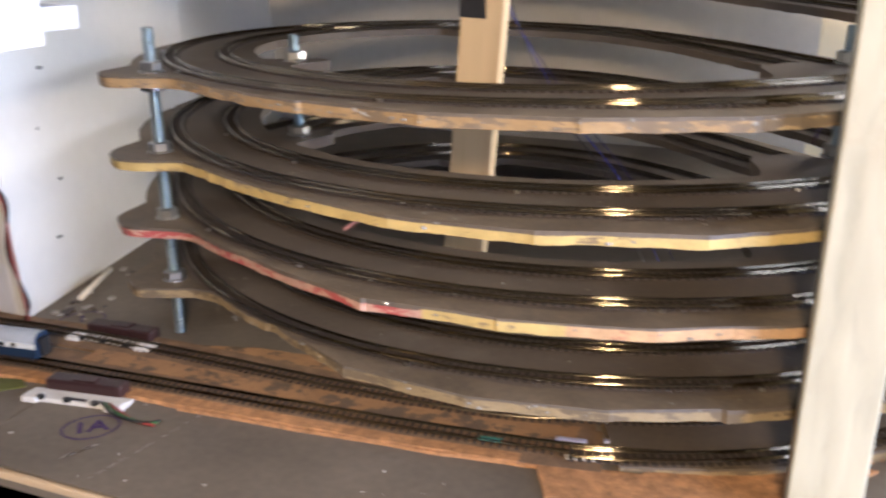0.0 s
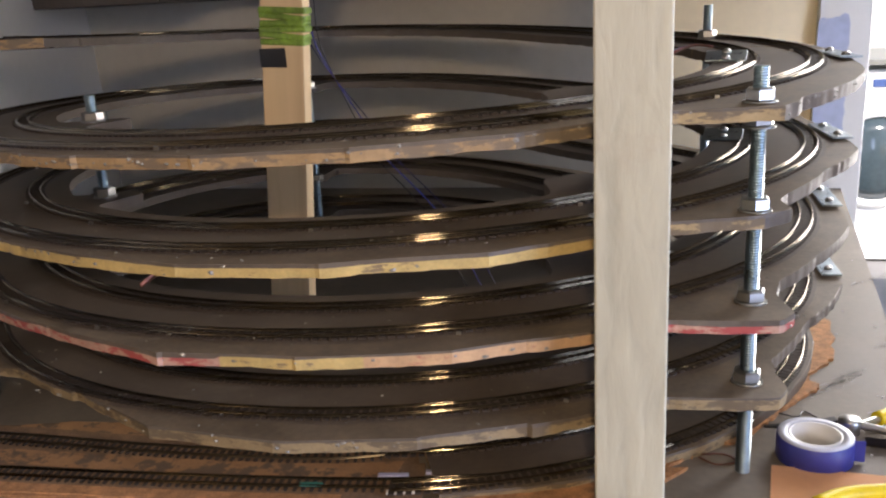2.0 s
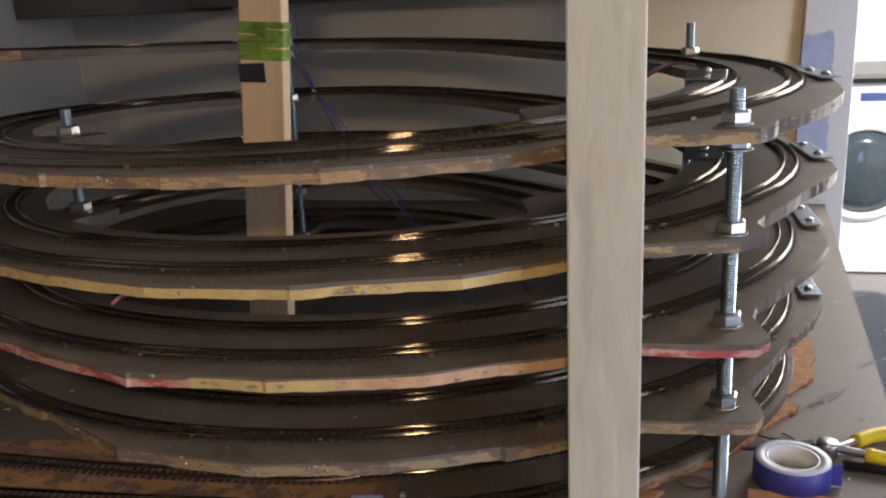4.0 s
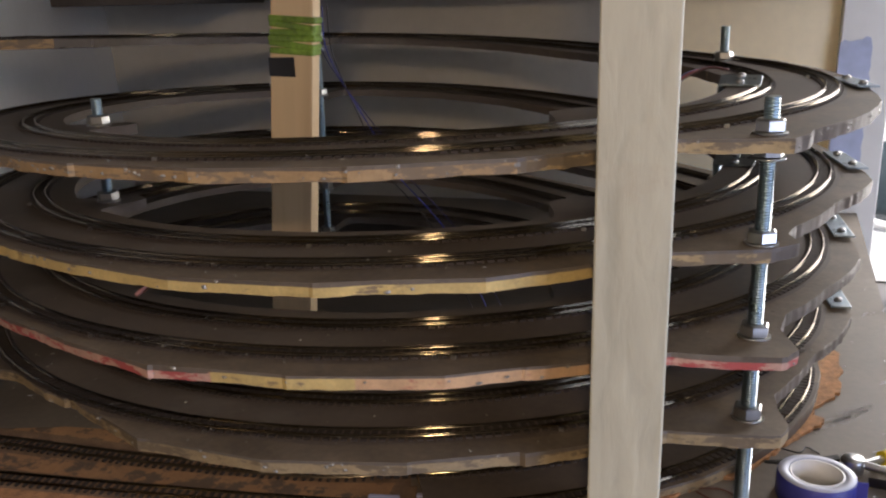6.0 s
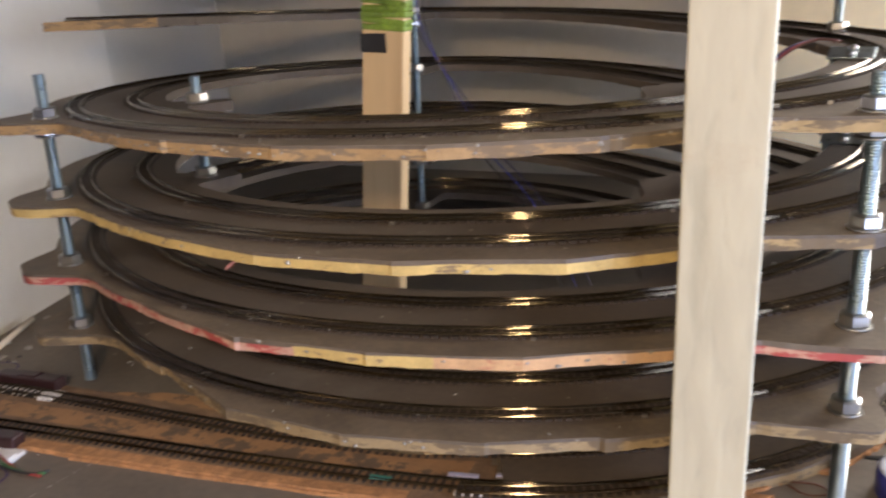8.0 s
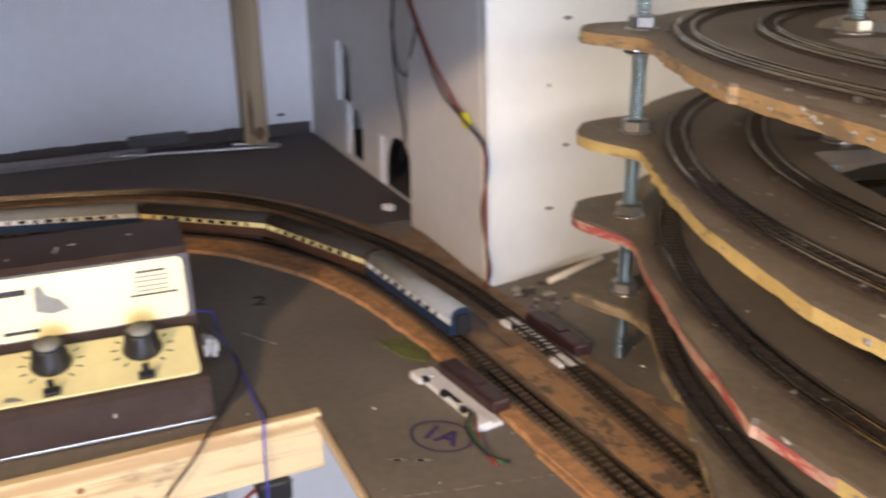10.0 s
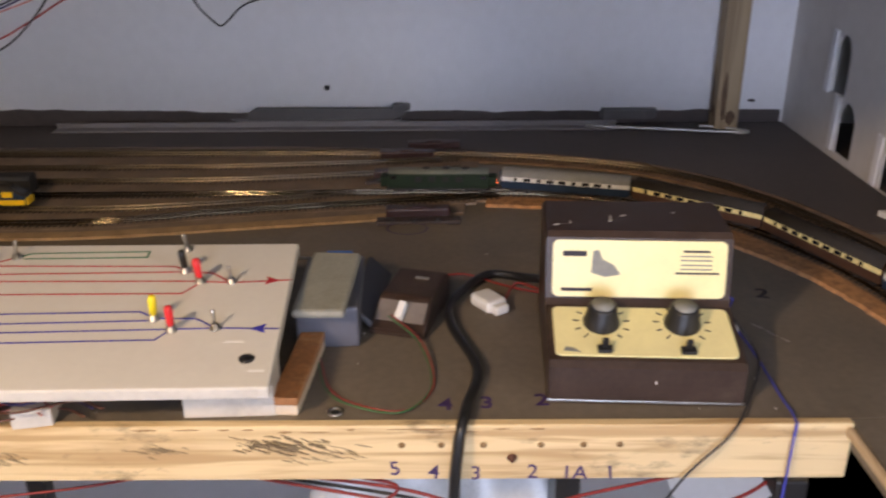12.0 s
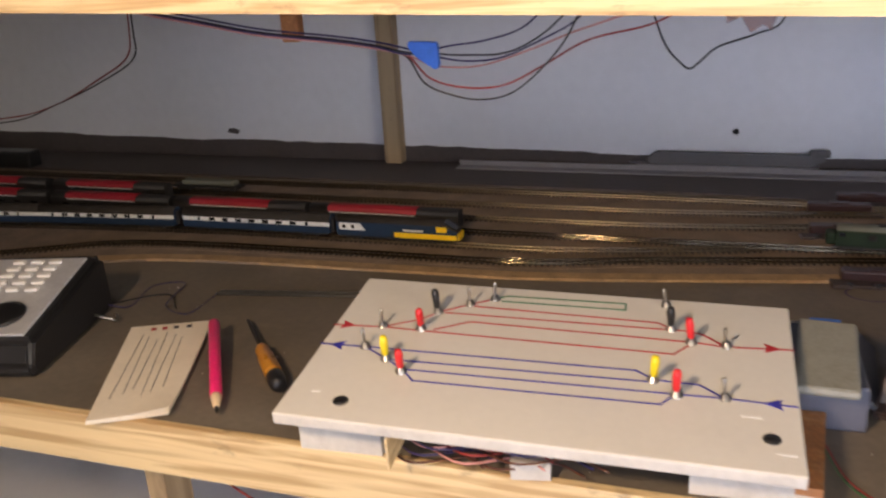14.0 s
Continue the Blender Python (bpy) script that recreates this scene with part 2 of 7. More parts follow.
def part(name, bm, material, parent=None, label="", smooth=False):
    me = bpy.data.meshes.new(name)
    bm.normal_update()
    bm.to_mesh(me)
    bm.free()
    for m in material if isinstance(material, (list, tuple)) else [material]:
        me.materials.append(m)
    if smooth:
        for p in me.polygons:
            p.use_smooth = True
    ob = new(name, me)
    if parent:
        ob.parent = parent
    if label:
        ob["label"] = label
    return ob


def thing(name, m, label, category, group="", kind=""):
    ob = new(name)
    ob.empty_display_size = 0.02
    ob.matrix_world = m
    return tagged(ob, label, category, group, kind)


def solo(name, bm, material, label, category, group="", kind="", m=None, smooth=False):
    ob = part(name, bm, material, None, "", smooth)
    if m is not None:
        ob.matrix_world = m
    return tagged(ob, label, category, group, kind)


def box(bm, c, s, bev=0.0, m=None, mi=0):
    """A box of size s about c, its edges rounded by bev."""
    r = bmesh.ops.create_cube(bm, size=1.0)
    vs = r["verts"]
    bmesh.ops.scale(bm, vec=s, verts=vs)
    bmesh.ops.translate(bm, vec=c, verts=vs)
    if bev:
        es = list({e for v in vs for e in v.link_edges})
        out = bmesh.ops.bevel(bm, geom=es, offset=bev, segments=2, affect="EDGES", profile=0.5)
        vs = list({v for f in out["faces"] for v in f.verts} | {v for v in vs if v.is_valid})
    fs = {f for v in vs if v.is_valid for f in v.link_faces}
    for f in fs:
        f.material_index = mi
    if m is not None:
        bmesh.ops.transform(bm, matrix=m, verts=[v for v in vs if v.is_valid])
    return vs


def lathe(bm, profile, seg=20, m=None, mi=0, closed=False):
    """Turns (radius, height) pairs about z."""
    rings = []
    for r, z in profile:
        if r < 1e-6:
            rings.append([bm.verts.new((0, 0, z))])
        else:
            rings.append([bm.verts.new((r * math.cos(2 * math.pi * i / seg), r * math.sin(2 * math.pi * i / seg), z)) for i in range(seg)])
    pairs = list(zip(rings, rings[1:])) + ([(rings[-1], rings[0])] if closed else [])
    for a, b in pairs:
        for i in range(seg):
            j = (i + 1) % seg
            q = [a[i % len(a)], a[j % len(a)], b[j % len(b)], b[i % len(b)]]
            q = list(dict.fromkeys(q))
            if len(q) > 2:
                f = bm.faces.new(q)
                f.material_index, f.smooth = mi, True
    for ring, flip in ((rings[0], True), (rings[-1], False)):
        if len(ring) > 2 and not closed:
            f = bm.faces.new(ring[::-1] if flip else ring)
            f.material_index = mi
    if m is not None:
        bmesh.ops.transform(bm, matrix=m, verts=[v for ring in rings for v in ring])


def tube(bm, pts, radius, seg=6, mi=0):
    """A round bar along points."""
    pts = [Vector(p) for p in pts]
    rings = []
    up = Vector((0.0, 0.0, 1.0))
    for i, p in enumerate(pts):
        d = (pts[min(i + 1, len(pts) - 1)] - pts[max(i - 1, 0)]).normalized()
        a = d.cross(up if abs(d.dot(up)) < 0.95 else Vector((1, 0, 0))).normalized()
        b = a.cross(d)
        rings.append([bm.verts.new(p + radius * (math.cos(2 * math.pi * k / seg) * a + math.sin(2 * math.pi * k / seg) * b)) for k in range(seg)])
    for r, s in zip(rings, rings[1:]):
        for k in range(seg):
            f = bm.faces.new((r[k], r[(k + 1) % seg], s[(k + 1) % seg], s[k]))
            f.smooth, f.material_index = True, mi
    bm.faces.new(rings[0][::-1]).material_index = mi
    bm.faces.new(rings[-1]).material_index = mi


def smooth_path(pts, n=8):
    """Catmull-Rom through points."""
    p = [Vector(q) for q in pts]
    p = [2 * p[0] - p[1]] + p + [2 * p[-1] - p[-2]]
    out = []
    for i in range(1, len(p) - 2):
        for k in range(n):
            t = k / n
            out.append(0.5 * (2 * p[i] + (p[i + 1] - p[i - 1]) * t + (2 * p[i - 1] - 5 * p[i] + 4 * p[i + 1] - p[i + 2]) * t * t
                              + (3 * p[i] - p[i - 1] - 3 * p[i + 1] + p[i + 2]) * t ** 3))
    out.append(p[-2])
    return out


def cable(name, pts, radius, material, label, category="wire", group="", n=8):
    bm = bmesh.new()
    tube(bm, smooth_path(pts, n), radius, 6)
    return solo(name, bm, material, label, category, group)


def prism(bm, outline, z0, z1, mi_top=0, mi_side=0):
    """A flat slab from an outline, counter-clockwise."""
    lo = [bm.verts.new((x, y, z0)) for x, y in outline]
    hi = [bm.verts.new((x, y, z1)) for x, y in outline]
    bm.faces.new(hi).material_index = mi_top
    bm.faces.new(lo[::-1]).material_index = mi_top
    for i in range(len(outline)):
        j = (i + 1) % len(outline)
        bm.faces.new((lo[i], lo[j], hi[j], hi[i])).material_index = mi_side


def slab(name, outline, z0, z1, material, label="", category="", kind="structure", bev=0.0, group=""):
    bm = bmesh.new()
    prism(bm, outline, z0, z1)
    if bev:
        bmesh.ops.bevel(bm, geom=bm.edges[:], offset=bev, segments=1, affect="EDGES")
    return solo(name, bm, material, label, category, group, kind)


def block(name, lo, hi, material, label="", category="", kind="structure", bev=0.0015, parent=None):
    bm = bmesh.new()
    c = [(a + b) / 2 for a, b in zip(lo, hi)]
    box(bm, c, [b - a for a, b in zip(lo, hi)], bev)
    if parent:
        return part(name, bm, material, parent, label)
    return solo(name, bm, material, label, category, kind=kind)


# ---- rails and sleepers ----
GAUGE = 0.009


def offsets(pts, d):
    """A line beside a line of points, d to its right."""
    out = []
    for i, p in enumerate(pts):
        t = pts[min(i + 1, len(pts) - 1)] - pts[max(i - 1, 0)]
        t = Vector((t.x, t.y, 0)).normalized()
        out.append(p + Vector((t.y, -t.x, 0)) * d)
    return out


def rail_mesh(bm, pts):
    """A rail of 1 mm head on a wider foot, swept along points."""
    prof = [(-0.0009, 0.0), (-0.0009, 0.0005), (-0.0003, 0.0007), (-0.0005, 0.0014), (-0.0005, 0.00175), (-0.00034, 0.00202), (0.0, 0.0021), (0.00034, 0.00202), (0.0005, 0.00175), (0.0005, 0.0014), (0.0003, 0.0007), (0.0009, 0.0005), (0.0009, 0.0)]
    rings = []
    for i, p in enumerate(pts):
        t = pts[min(i + 1, len(pts) - 1)] - pts[max(i - 1, 0)]
        t = Vector((t.x, t.y, 0)).normalized()
        s = Vector((t.y, -t.x, 0))
        rings.append([bm.verts.new(p + s * a + Vector((0, 0, b))) for a, b in prof])
    k = len(prof)
    for a, b in zip(rings, rings[1:]):
        for i in range(k - 1):
            bm.faces.new((a[i], b[i], b[i + 1], a[i + 1])).smooth = True


def sleeper_mesh(pts, pitch=0.0062, half=0.0012):
    """All sleepers of a stretch: verts and faces."""
    vs, fs, left = [], [], 0.0
    for a, b in zip(pts, pts[1:]):
        d = b - a
        ln = d.length
        t = Vector((d.x, d.y, 0)).normalized()
        s = Vector((t.y, -t.x, 0))
        while left < ln:
            c = a + d * (left / ln)
            base = len(vs)
            jit = random.uniform(-0.0003, 0.0003)
            for z in (0.0, 0.0014):
                for u, v in ((-half, -0.0085), (half, -0.0085), (half, 0.0085), (-half, 0.0085)):
                    vs.append(c + t * (u + jit) + s * v + Vector((0, 0, z)))
            q = base
            fs += [(q + 4, q + 7, q + 6, q + 5)] + [(q + i, q + 4 + i, q + 4 + (i + 1) % 4, q + (i + 1) % 4) for i in range(4)]
            left += pitch
        left -= ln
    return vs, fs


def track(parent, pts, half=0.0012, metal=None):
    """One track: two rails and its sleepers under a parent, along points at the bed's height."""
    pts = [Vector(p) for p in pts]
    vs, fs = sleeper_mesh(pts, 0.0062, half)
    me = bpy.data.meshes.new("sleeper_strip")
    me.from_pydata([tuple(v) for v in vs], [], fs)
    me.materials.append(SLEEPER)
    so = new("sleeper_strip", me)
    so.parent = parent
    tagged(so, "close-set dark brown plastic sleepers", kind="stuff")
    up = Vector((0, 0, 0.0017))
    for side in (-1, 1):
        bm = bmesh.new()
        rail_mesh(bm, [p + up for p in offsets(pts, side * (GAUGE / 2 + 0.0005))])
        part("rail", bm, metal or RAIL, parent)

# ---- structure ----
# boards: the yard along the wall, the helix bay, and the operating well between them
WELL_X, WELL_Y = -0.41, 0.667
slab("yard_board", [(-1.165, -1.6), (-0.4125, -1.6), (-0.4125, 0.8635), (-0.73, 0.8635), (-0.73, 0.888), (-1.165, 0.888)], -0.018, 0.0, BOARD,
     "grey-brown painted layout board along the white wall", "board")
slab("helix_board", [(-0.4115, 0.667), (0.34, 0.667), (0.475, 1.795), (-0.823, 1.795), (-0.6145, 1.246), (-0.545, 0.8635), (-0.4115, 0.8635)], -0.018, 0.0, BOARD,
     "grey-brown painted layout board under the helix, scraped and stained", "board")
slab("yard_back_strip", [(-1.165, -1.6), (-1.055, -1.6), (-1.050, 0.20), (-1.030, 0.40), (-1.012, 0.53), (-0.972, 0.645), (-0.910, 0.725), (-0.822, 0.785), (-0.735, 0.822), (-0.731, 0.888), (-1.165, 0.888)], 0.0, 0.003, BOARD_DARK_AND_SHADE,
     "dark grey painted strip behind the yard tracks", "board")

# walls
block("wall_west", (-1.28, -1.75, -1.0), (-1.17, 1.02, 1.35), WALL_WHITE)
bm = bmesh.new()
upper = [(0.885 - 0.0045 * i, 0.020 + 0.022 * max(0.0, (0.25 - (0.885 - 0.0045 * i)) / 1.8) + 0.005 * noise.noise((i * 0.031, 3, 0)) + 0.0016 * noise.noise((i * 0.17, 7, 0)) + 0.0008 * noise.noise((i * 0.9, 5, 0))) for i in range(540)]
prism(bm, [(-1.545, 0.0), (0.885, 0.0)] + upper, 0.0, 0.003)
solo("wall_paint_band", bm, BOARD_DARK_AND_SHADE, "dark grey paint slopped up the foot of the wall", "paint", kind="structure", m=pose(-1.1701, 0, 0, 90, 0, 90))
block("wall_north", (-1.28, 1.80, -1.0), (0.15, 1.90, 1.35), WALL_GREY)
block("wall_north_east", (0.15, 1.80, -1.0), (0.425, 1.90, 1.35), WALL_CREAM)
block("door_frame", (0.425, 1.78, -1.0), (0.50, 1.92, 1.35), WALL_BOX)
bm = bmesh.new()
daub = [(0.4235, 0.060), (0.470, 0.066)] + [(0.469 + 0.003 * noise.noise((k * 0.9, 2, 0)), 0.075 + 0.0095 * k) for k in range(20)] + [(0.466 - 0.0060 * k, 0.270 + 0.007 * noise.noise((k * 0.7, 5, 0)) - 0.0009 * k) for k in range(7)] + [(0.4235, 0.262)]
prism(bm, daub, 0.0, 0.0015)
solo("door_frame_paint", bm, mat("pale_blue_paint", (0.42, 0.47, 0.62), 0.6, vary=0.16, scale=14, fine=60, dirt=(0.62, 0.62, 0.62), dirt_amount=0.6), "pale blue paint daubed on the white door frame", "paint",
     kind="structure", m=pose(0, 1.7798, 0, 90, 0, 0))
SHELF = mat("brown_shelf_paint", (0.088, 0.072, 0.060), 0.7, vary=0.25, scale=9, fine=140, bump=0.15)
block("back_shelf", (-0.80, 1.50, 0.340), (-0.52, 1.798, 0.42), SHELF)
block("lintel", (-0.519, 1.64, 0.346), (0.422, 1.799, 0.42), SHELF)
block("wall_south", (-1.28, -1.86, -1.0), (1.75, -1.75, 1.35), WALL_WHITE)
block("floor", (-1.3, -1.9, -1.005), (3.2, 6.0, -0.905), FLOOR)
block("ceiling", (-1.3, -1.9, 1.35), (1.9, 1.92, 1.45), CEIL)
# east wall with a window opening
block("wall_east", (1.6, -1.75, -1.0), (1.72, -0.4, 1.35), WALL_WHITE)
block("wall_east_sill", (1.6, -0.4, -1.0), (1.72, 1.3, -0.28), WALL_WHITE)
block("wall_east_head", (1.6, -0.4, 0.68), (1.72, 1.3, 1.35), WALL_WHITE)
block("wall_east_end", (1.6, 1.3, -1.0), (1.72, 1.90, 1.35), WALL_WHITE)
# unseen piers, added to keep the window lamp off the helix corner and south wall
block("shade_pier", (0.75, 0.72, -1.0), (0.85, 1.16, 1.35), WALL_WHITE)
block("shade_pier_south", (0.75, -1.75, -1.0), (0.85, 0.12, 1.35), WALL_WHITE)
block("wall_north_head", (0.5, 1.80, 1.1), (1.72, 1.90, 1.35), WALL_GREY)
block("yard_wall_north", (-0.2, 5.6, -1.0), (3.2, 5.72, 1.8), WALL_BOX)

# alcove wall beside the box, with two slots and an arched hole through it


def rounded_hole(x0, x1, z0, z1, steps=10):
    """Outline of an opening with a round head."""
    r, cx = (x1 - x0) / 2, (x0 + x1) / 2
    return [(x0, z0), (x1, z0)] + [(cx + r * math.cos(math.pi * i / steps), z1 - r + r * math.sin(math.pi * i / steps)) for i in range(steps + 1)]


def pierced_wall(name, x0, x1, y0, y1, z0, z1, holes, material):
    """A wall along x with openings through it."""
    bm = bmesh.new()
    edges = []
    for loop in [[(x0, z0), (x1, z0), (x1, z1), (x0, z1)]] + holes:
        vs = [bm.verts.new((x, y0, z)) for x, z in loop]
        edges += [bm.edges.new((p, q)) for p, q in zip(vs, vs[1:] + vs[:1])]
    bmesh.ops.triangle_fill(bm, use_beauty=True, edges=edges, normal=(0, -1, 0))
    back = bmesh.ops.extrude_face_region(bm, geom=bm.faces[:])
    bmesh.ops.translate(bm, vec=(0, y1 - y0, 0), verts=[g for g in back["geom"] if isinstance(g, bmesh.types.BMVert)])
    bmesh.ops.recalc_face_normals(bm, faces=bm.faces[:])
    return solo(name, bm, material, "", "", kind="structure")


# dull paint of the alcove wall; on the box front it stands in for shade
ALCOVE_AND_BOX_SHADE = mat("dull_white_and_box_shade", (0.58, 0.555, 0.53), 0.75, vary=0.07, scale=4, fine=60, bump=0.1, dirt=(0.36, 0.33, 0.30), dirt_amount=0.35)
pierced_wall("wall_alcove", -1.17, -0.73, 0.89, 0.8935, -0.02, 1.35,
             [rounded_hole(-1.026, -0.984, 0.080, 0.152), rounded_hole(-0.992, -0.945, 0.010, 0.076), rounded_hole(-0.866, -0.778, 0.003, 0.070)], ALCOVE_AND_BOX_SHADE)
# added lining and lid, coloured dark to give the holes their inner shade
block("alcove_dark_back", (-1.17, 1.00, -0.02), (-0.735, 1.02, 1.35), BOARD_DARK_AND_SHADE)
block("alcove_shade_lid", (-1.165, 0.894, 0.20), (-0.735, 0.9995, 0.21), BOARD_DARK_AND_SHADE)
block("alcove_dark_floor", (-1.165, 0.894, -0.02), (-0.735, 0.9995, 0.001), BOARD_DARK_AND_SHADE)
# boxed-in corner that stands between the yard and the helix
LEAN = 0.055
# front face coloured duller than the side: its shade is in the colour
front = block("wall_box_front", (-0.73, 0.866, -0.02), (-0.558, 0.90, 1.35), ALCOVE_AND_BOX_SHADE, bev=0.002)
for v in front.data.vertices:
    v.co.x -= LEAN * v.co.z if v.co.x > -0.6 else 0.0
bm = bmesh.new()
prism(bm, [(-0.5575, 0.866), (-0.541, 0.866), (-0.6115, 1.246), (-0.825, 1.80), (-0.845, 1.80), (-0.630, 1.246)], -0.02, 1.35)
for v in bm.verts:
    v.co.x -= LEAN * v.co.z
solo("wall_box_side", bm, WALL_BOX, kind="structure", label="", category="")
bead = block("corner_bead", (-0.5425, 0.8635, 0.0), (-0.539, 0.8665, 1.35), WHITE_PLASTIC)
for v in bead.data.vertices:
    v.co.x -= LEAN * v.co.z

# pine fascia along the well
bm = bmesh.new()
box(bm, (-0.4082, -0.465, -0.0205), (0.0080, 2.265, 0.043), 0.0012)
solo("front_rail", bm, PINE, "raw pine rail along the board's front edge", "timber", kind="structure")
block("well_edge", (-0.404, 0.662, -0.0075), (0.33, 0.6665, -0.001), PINE_X)
block("well_side", (-0.404, 0.780, -0.30), (0.33, 0.790, -0.0185), BOARD_DARK_AND_SHADE)
# panels that close the boards underneath
block("under_panel", (-1.16, -1.6, -0.30), (-0.80, 0.6, -0.285), WALL_WHITE)

# upper deck over the yard
def sloped(name, x0, x1, y0, y1, za, zb, h, material):
    """A beam along y whose underside runs from za to zb."""
    bm = bmesh.new()
    vs = [bm.verts.new(p) for p in ((x0, y0, za), (x1, y0, za), (x1, y1, zb), (x0, y1, zb), (x0, y0, za + h), (x1, y0, za + h), (x1, y1, zb + h), (x0, y1, zb + h))]
    for q in ((0, 3, 2, 1), (4, 5, 6, 7), (0, 1, 5, 4), (1, 2, 6, 5), (2, 3, 7, 6), (3, 0, 4, 7)):
        bm.faces.new([vs[k] for k in q])
    return solo(name, bm, material, "", "", kind="structure")


sloped("upper_board", -1.165, -0.432, -1.6, 0.565, 0.346, 0.286, 0.018, BOARD_DARK_AND_SHADE)
sloped("upper_fascia", -0.432, -0.410, -1.6, 0.565, 0.3395, 0.2755, 0.080, PINE)
sloped("upper_board_corner", -1.165, -0.428, 0.567, 0.862, 0.282, 0.276, 0.018, WALL_WHITE)
sloped("upper_fascia_corner", -0.428, -0.405, 0.567, 0.80, 0.2715, 0.2700, 0.080, WALL_WHITE)


slab("upper_board_north", [(-0.56, 0.785), (0.30, 0.785), (0.30, 1.79), (-0.70, 1.79)], 0.521, 0.539, BOARD_DARK_AND_SHADE)


def post(name, x, y, z0, z1, sx, sy, material, label, lean=0.0):
    bm = bmesh.new()
    box(bm, (0, 0, (z0 + z1) / 2), (sx, sy, z1 - z0), 0.0012)
    for v in bm.verts:
        v.co.x += 0.0006 * noise.noise((v.co.z * 9, 1, x))
    ob = solo(name, bm, material, label, "post")
    ob.matrix_world = pose(x, y, 0, 0, lean, 0)
    return ob


post("wall_post", -1.158, -0.262, 0.003, 0.30, 0.022, 0.027, PINE_OLD, "bare pine post against the white wall")
post("wall_post", -1.14, 0.795, 0.003, 0.30, 0.032, 0.032, PINE_OLD, "bare pine post with dark stains against the wall")
for k, (dy, z, w, h) in enumerate(((-0.007, 0.050, 0.0040, 0.036), (0.004, 0.020, 0.0075, 0.010))):
    for face in ("east", "south"):
        bm = bmesh.new()
        prism(bm, [(w * math.cos(q) * (1 + 0.35 * noise.noise((q, k, 1))), h * math.sin(q) * (1 + 0.35 * noise.noise((q, k, 2)))) for q in (0, 0.8, 1.6, 2.4, 3.1, 3.9, 4.7, 5.5)], 0.0, 0.0004)
        solo("wood_stain", bm, STAIN, "dark stain in the bare pine post", "stain", kind="structure", m=pose(-1.1240, 0.795 + dy, z, 90, 0, 90) if face == "east" else pose(-1.14 + dy, 0.7790, z + 0.006, 90, 0, 0))
post("front_post", 0.161, 0.81, 0.0, 0.52, 0.042, 0.036, WASHED, "whitewashed grey timber post standing on the board")
post("helix_post", -0.1770, 1.079, 0.0, 0.52, 0.041, 0.018, PINE_UP, "fresh pine post leaning slightly inside the helix", 4.25)

# ---- the helix ----
HX, HY = -0.1227, 1.193
U_NODES = (-4.05, -3.5, -3.0, -2.5, -2.0, -1.5, -1.0, -0.5, 0.0, 0.5, 1.0)
Z_NODES = (0.001, 0.026, 0.060, 0.0890, 0.1174, 0.1467, 0.1773, 0.2141, 0.2458, 0.2851, 0.325)


def h_radius(th):
    """Radius of the outer rail: a ring that is not quite round."""
    return (0.4041 + 0.012 * math.cos(2 * th) - 0.0344 * math.sin(2 * th) + 0.0098 * math.cos(3 * th) - 0.007 * math.sin(3 * th) + 0.0027 * math.cos(4 * th))


def h_height(u):
    return float(np.interp(u, U_NODES, Z_NODES))


def h_point(u, off, dz=0.0):
    """A place on the helix: u turns from the front, off metres outside the outer rail."""
    th = u * 2 * math.pi - math.pi / 2
    r = h_radius(th) + off
    return Vector((HX + r * math.cos(th), HY + r * math.sin(th), h_height(u) + dz))


def bump_at(deg, centre, rise, flat, fall):
    """0 to 1 to 0 about an angle."""
    d = (deg - centre + 180) % 360 - 180
    x = abs(d) - flat / 2
    if x <= 0:
        return 1.0
    w = rise if d < 0 else fall
    return max(0.0, 1 - x / w) ** 2 * (3 - 2 * max(0.0, 1 - x / w)) if x < w else 0.0


# how the east rim flares past the rods: angles and reach, deck by deck from the top
EAST = {1: ((-60, -50, -47.3, -43.5, -41.6, -39.3, -37.5, -34.7, -20.5, -18.5, -14, -8, 14), (0.028, 0.022, 0.024, 0.046, 0.060, 0.055, 0.047, 0.046, 0.034, 0.031, 0.024, 0.020, 0.024)),
        2: ((-60, -50, -47.5, -41.5, -38.9, -37.2, -34.8, -25, -15.5, -13.8, -9, 0, 14), (0.028, 0.022, 0.0245, 0.0506, 0.053, 0.034, 0.027, 0.020, 0.0315, 0.030, 0.022, 0.018, 0.024)),
        3: ((-60, -50, -48.3, -42.6, -40.8, -38.5, -35.3, -27, -15.5, -13.5, -6, 1, 14), (0.028, 0.030, 0.034, 0.074, 0.070, 0.042, 0.027, 0.022, 0.029, 0.027, 0.021, 0.022, 0.024)),
        4: ((-60, -50, -47.8, -41.6, -39.8, -38, -35.8, -26, -13, -11.2, -8, -3, 14), (0.028, 0.026, 0.030, 0.069, 0.062, 0.042, 0.027, 0.015, 0.028, 0.026, 0.020, 0.018, 0.024))}


def deck_out(u, seed):
    """How far the deck reaches beyond the outer rail."""
    deg = (u * 360 - 90 + 180) % 360 - 180
    if u < -3.45:
        return 0.008 + 0.001 * noise.noise((deg * 0.3, seed, 2))
    o = 0.030 + 0.004 * noise.noise((deg * 0.05, seed * 3.1, 0)) + 0.0012 * noise.noise((deg * 0.6, seed, 2))
    # the rim draws in beside the south-west rod, most of all on the lowest deck
    o -= (0.027 if seed == 4 else 0.016) * bump_at(deg, -115, 11, 12, 17)
    o += 0.031 * bump_at(deg, -132.5, 7, 3, 5 if seed == 4 else 7)
    if -60 < deg < 14:
        o = float(np.interp(deg, *EAST[seed])) + 0.0012 * noise.noise((deg * 0.9, seed, 2))
    o -= 0.012 * bump_at(deg, 178, 40, 20, 30)
    return o


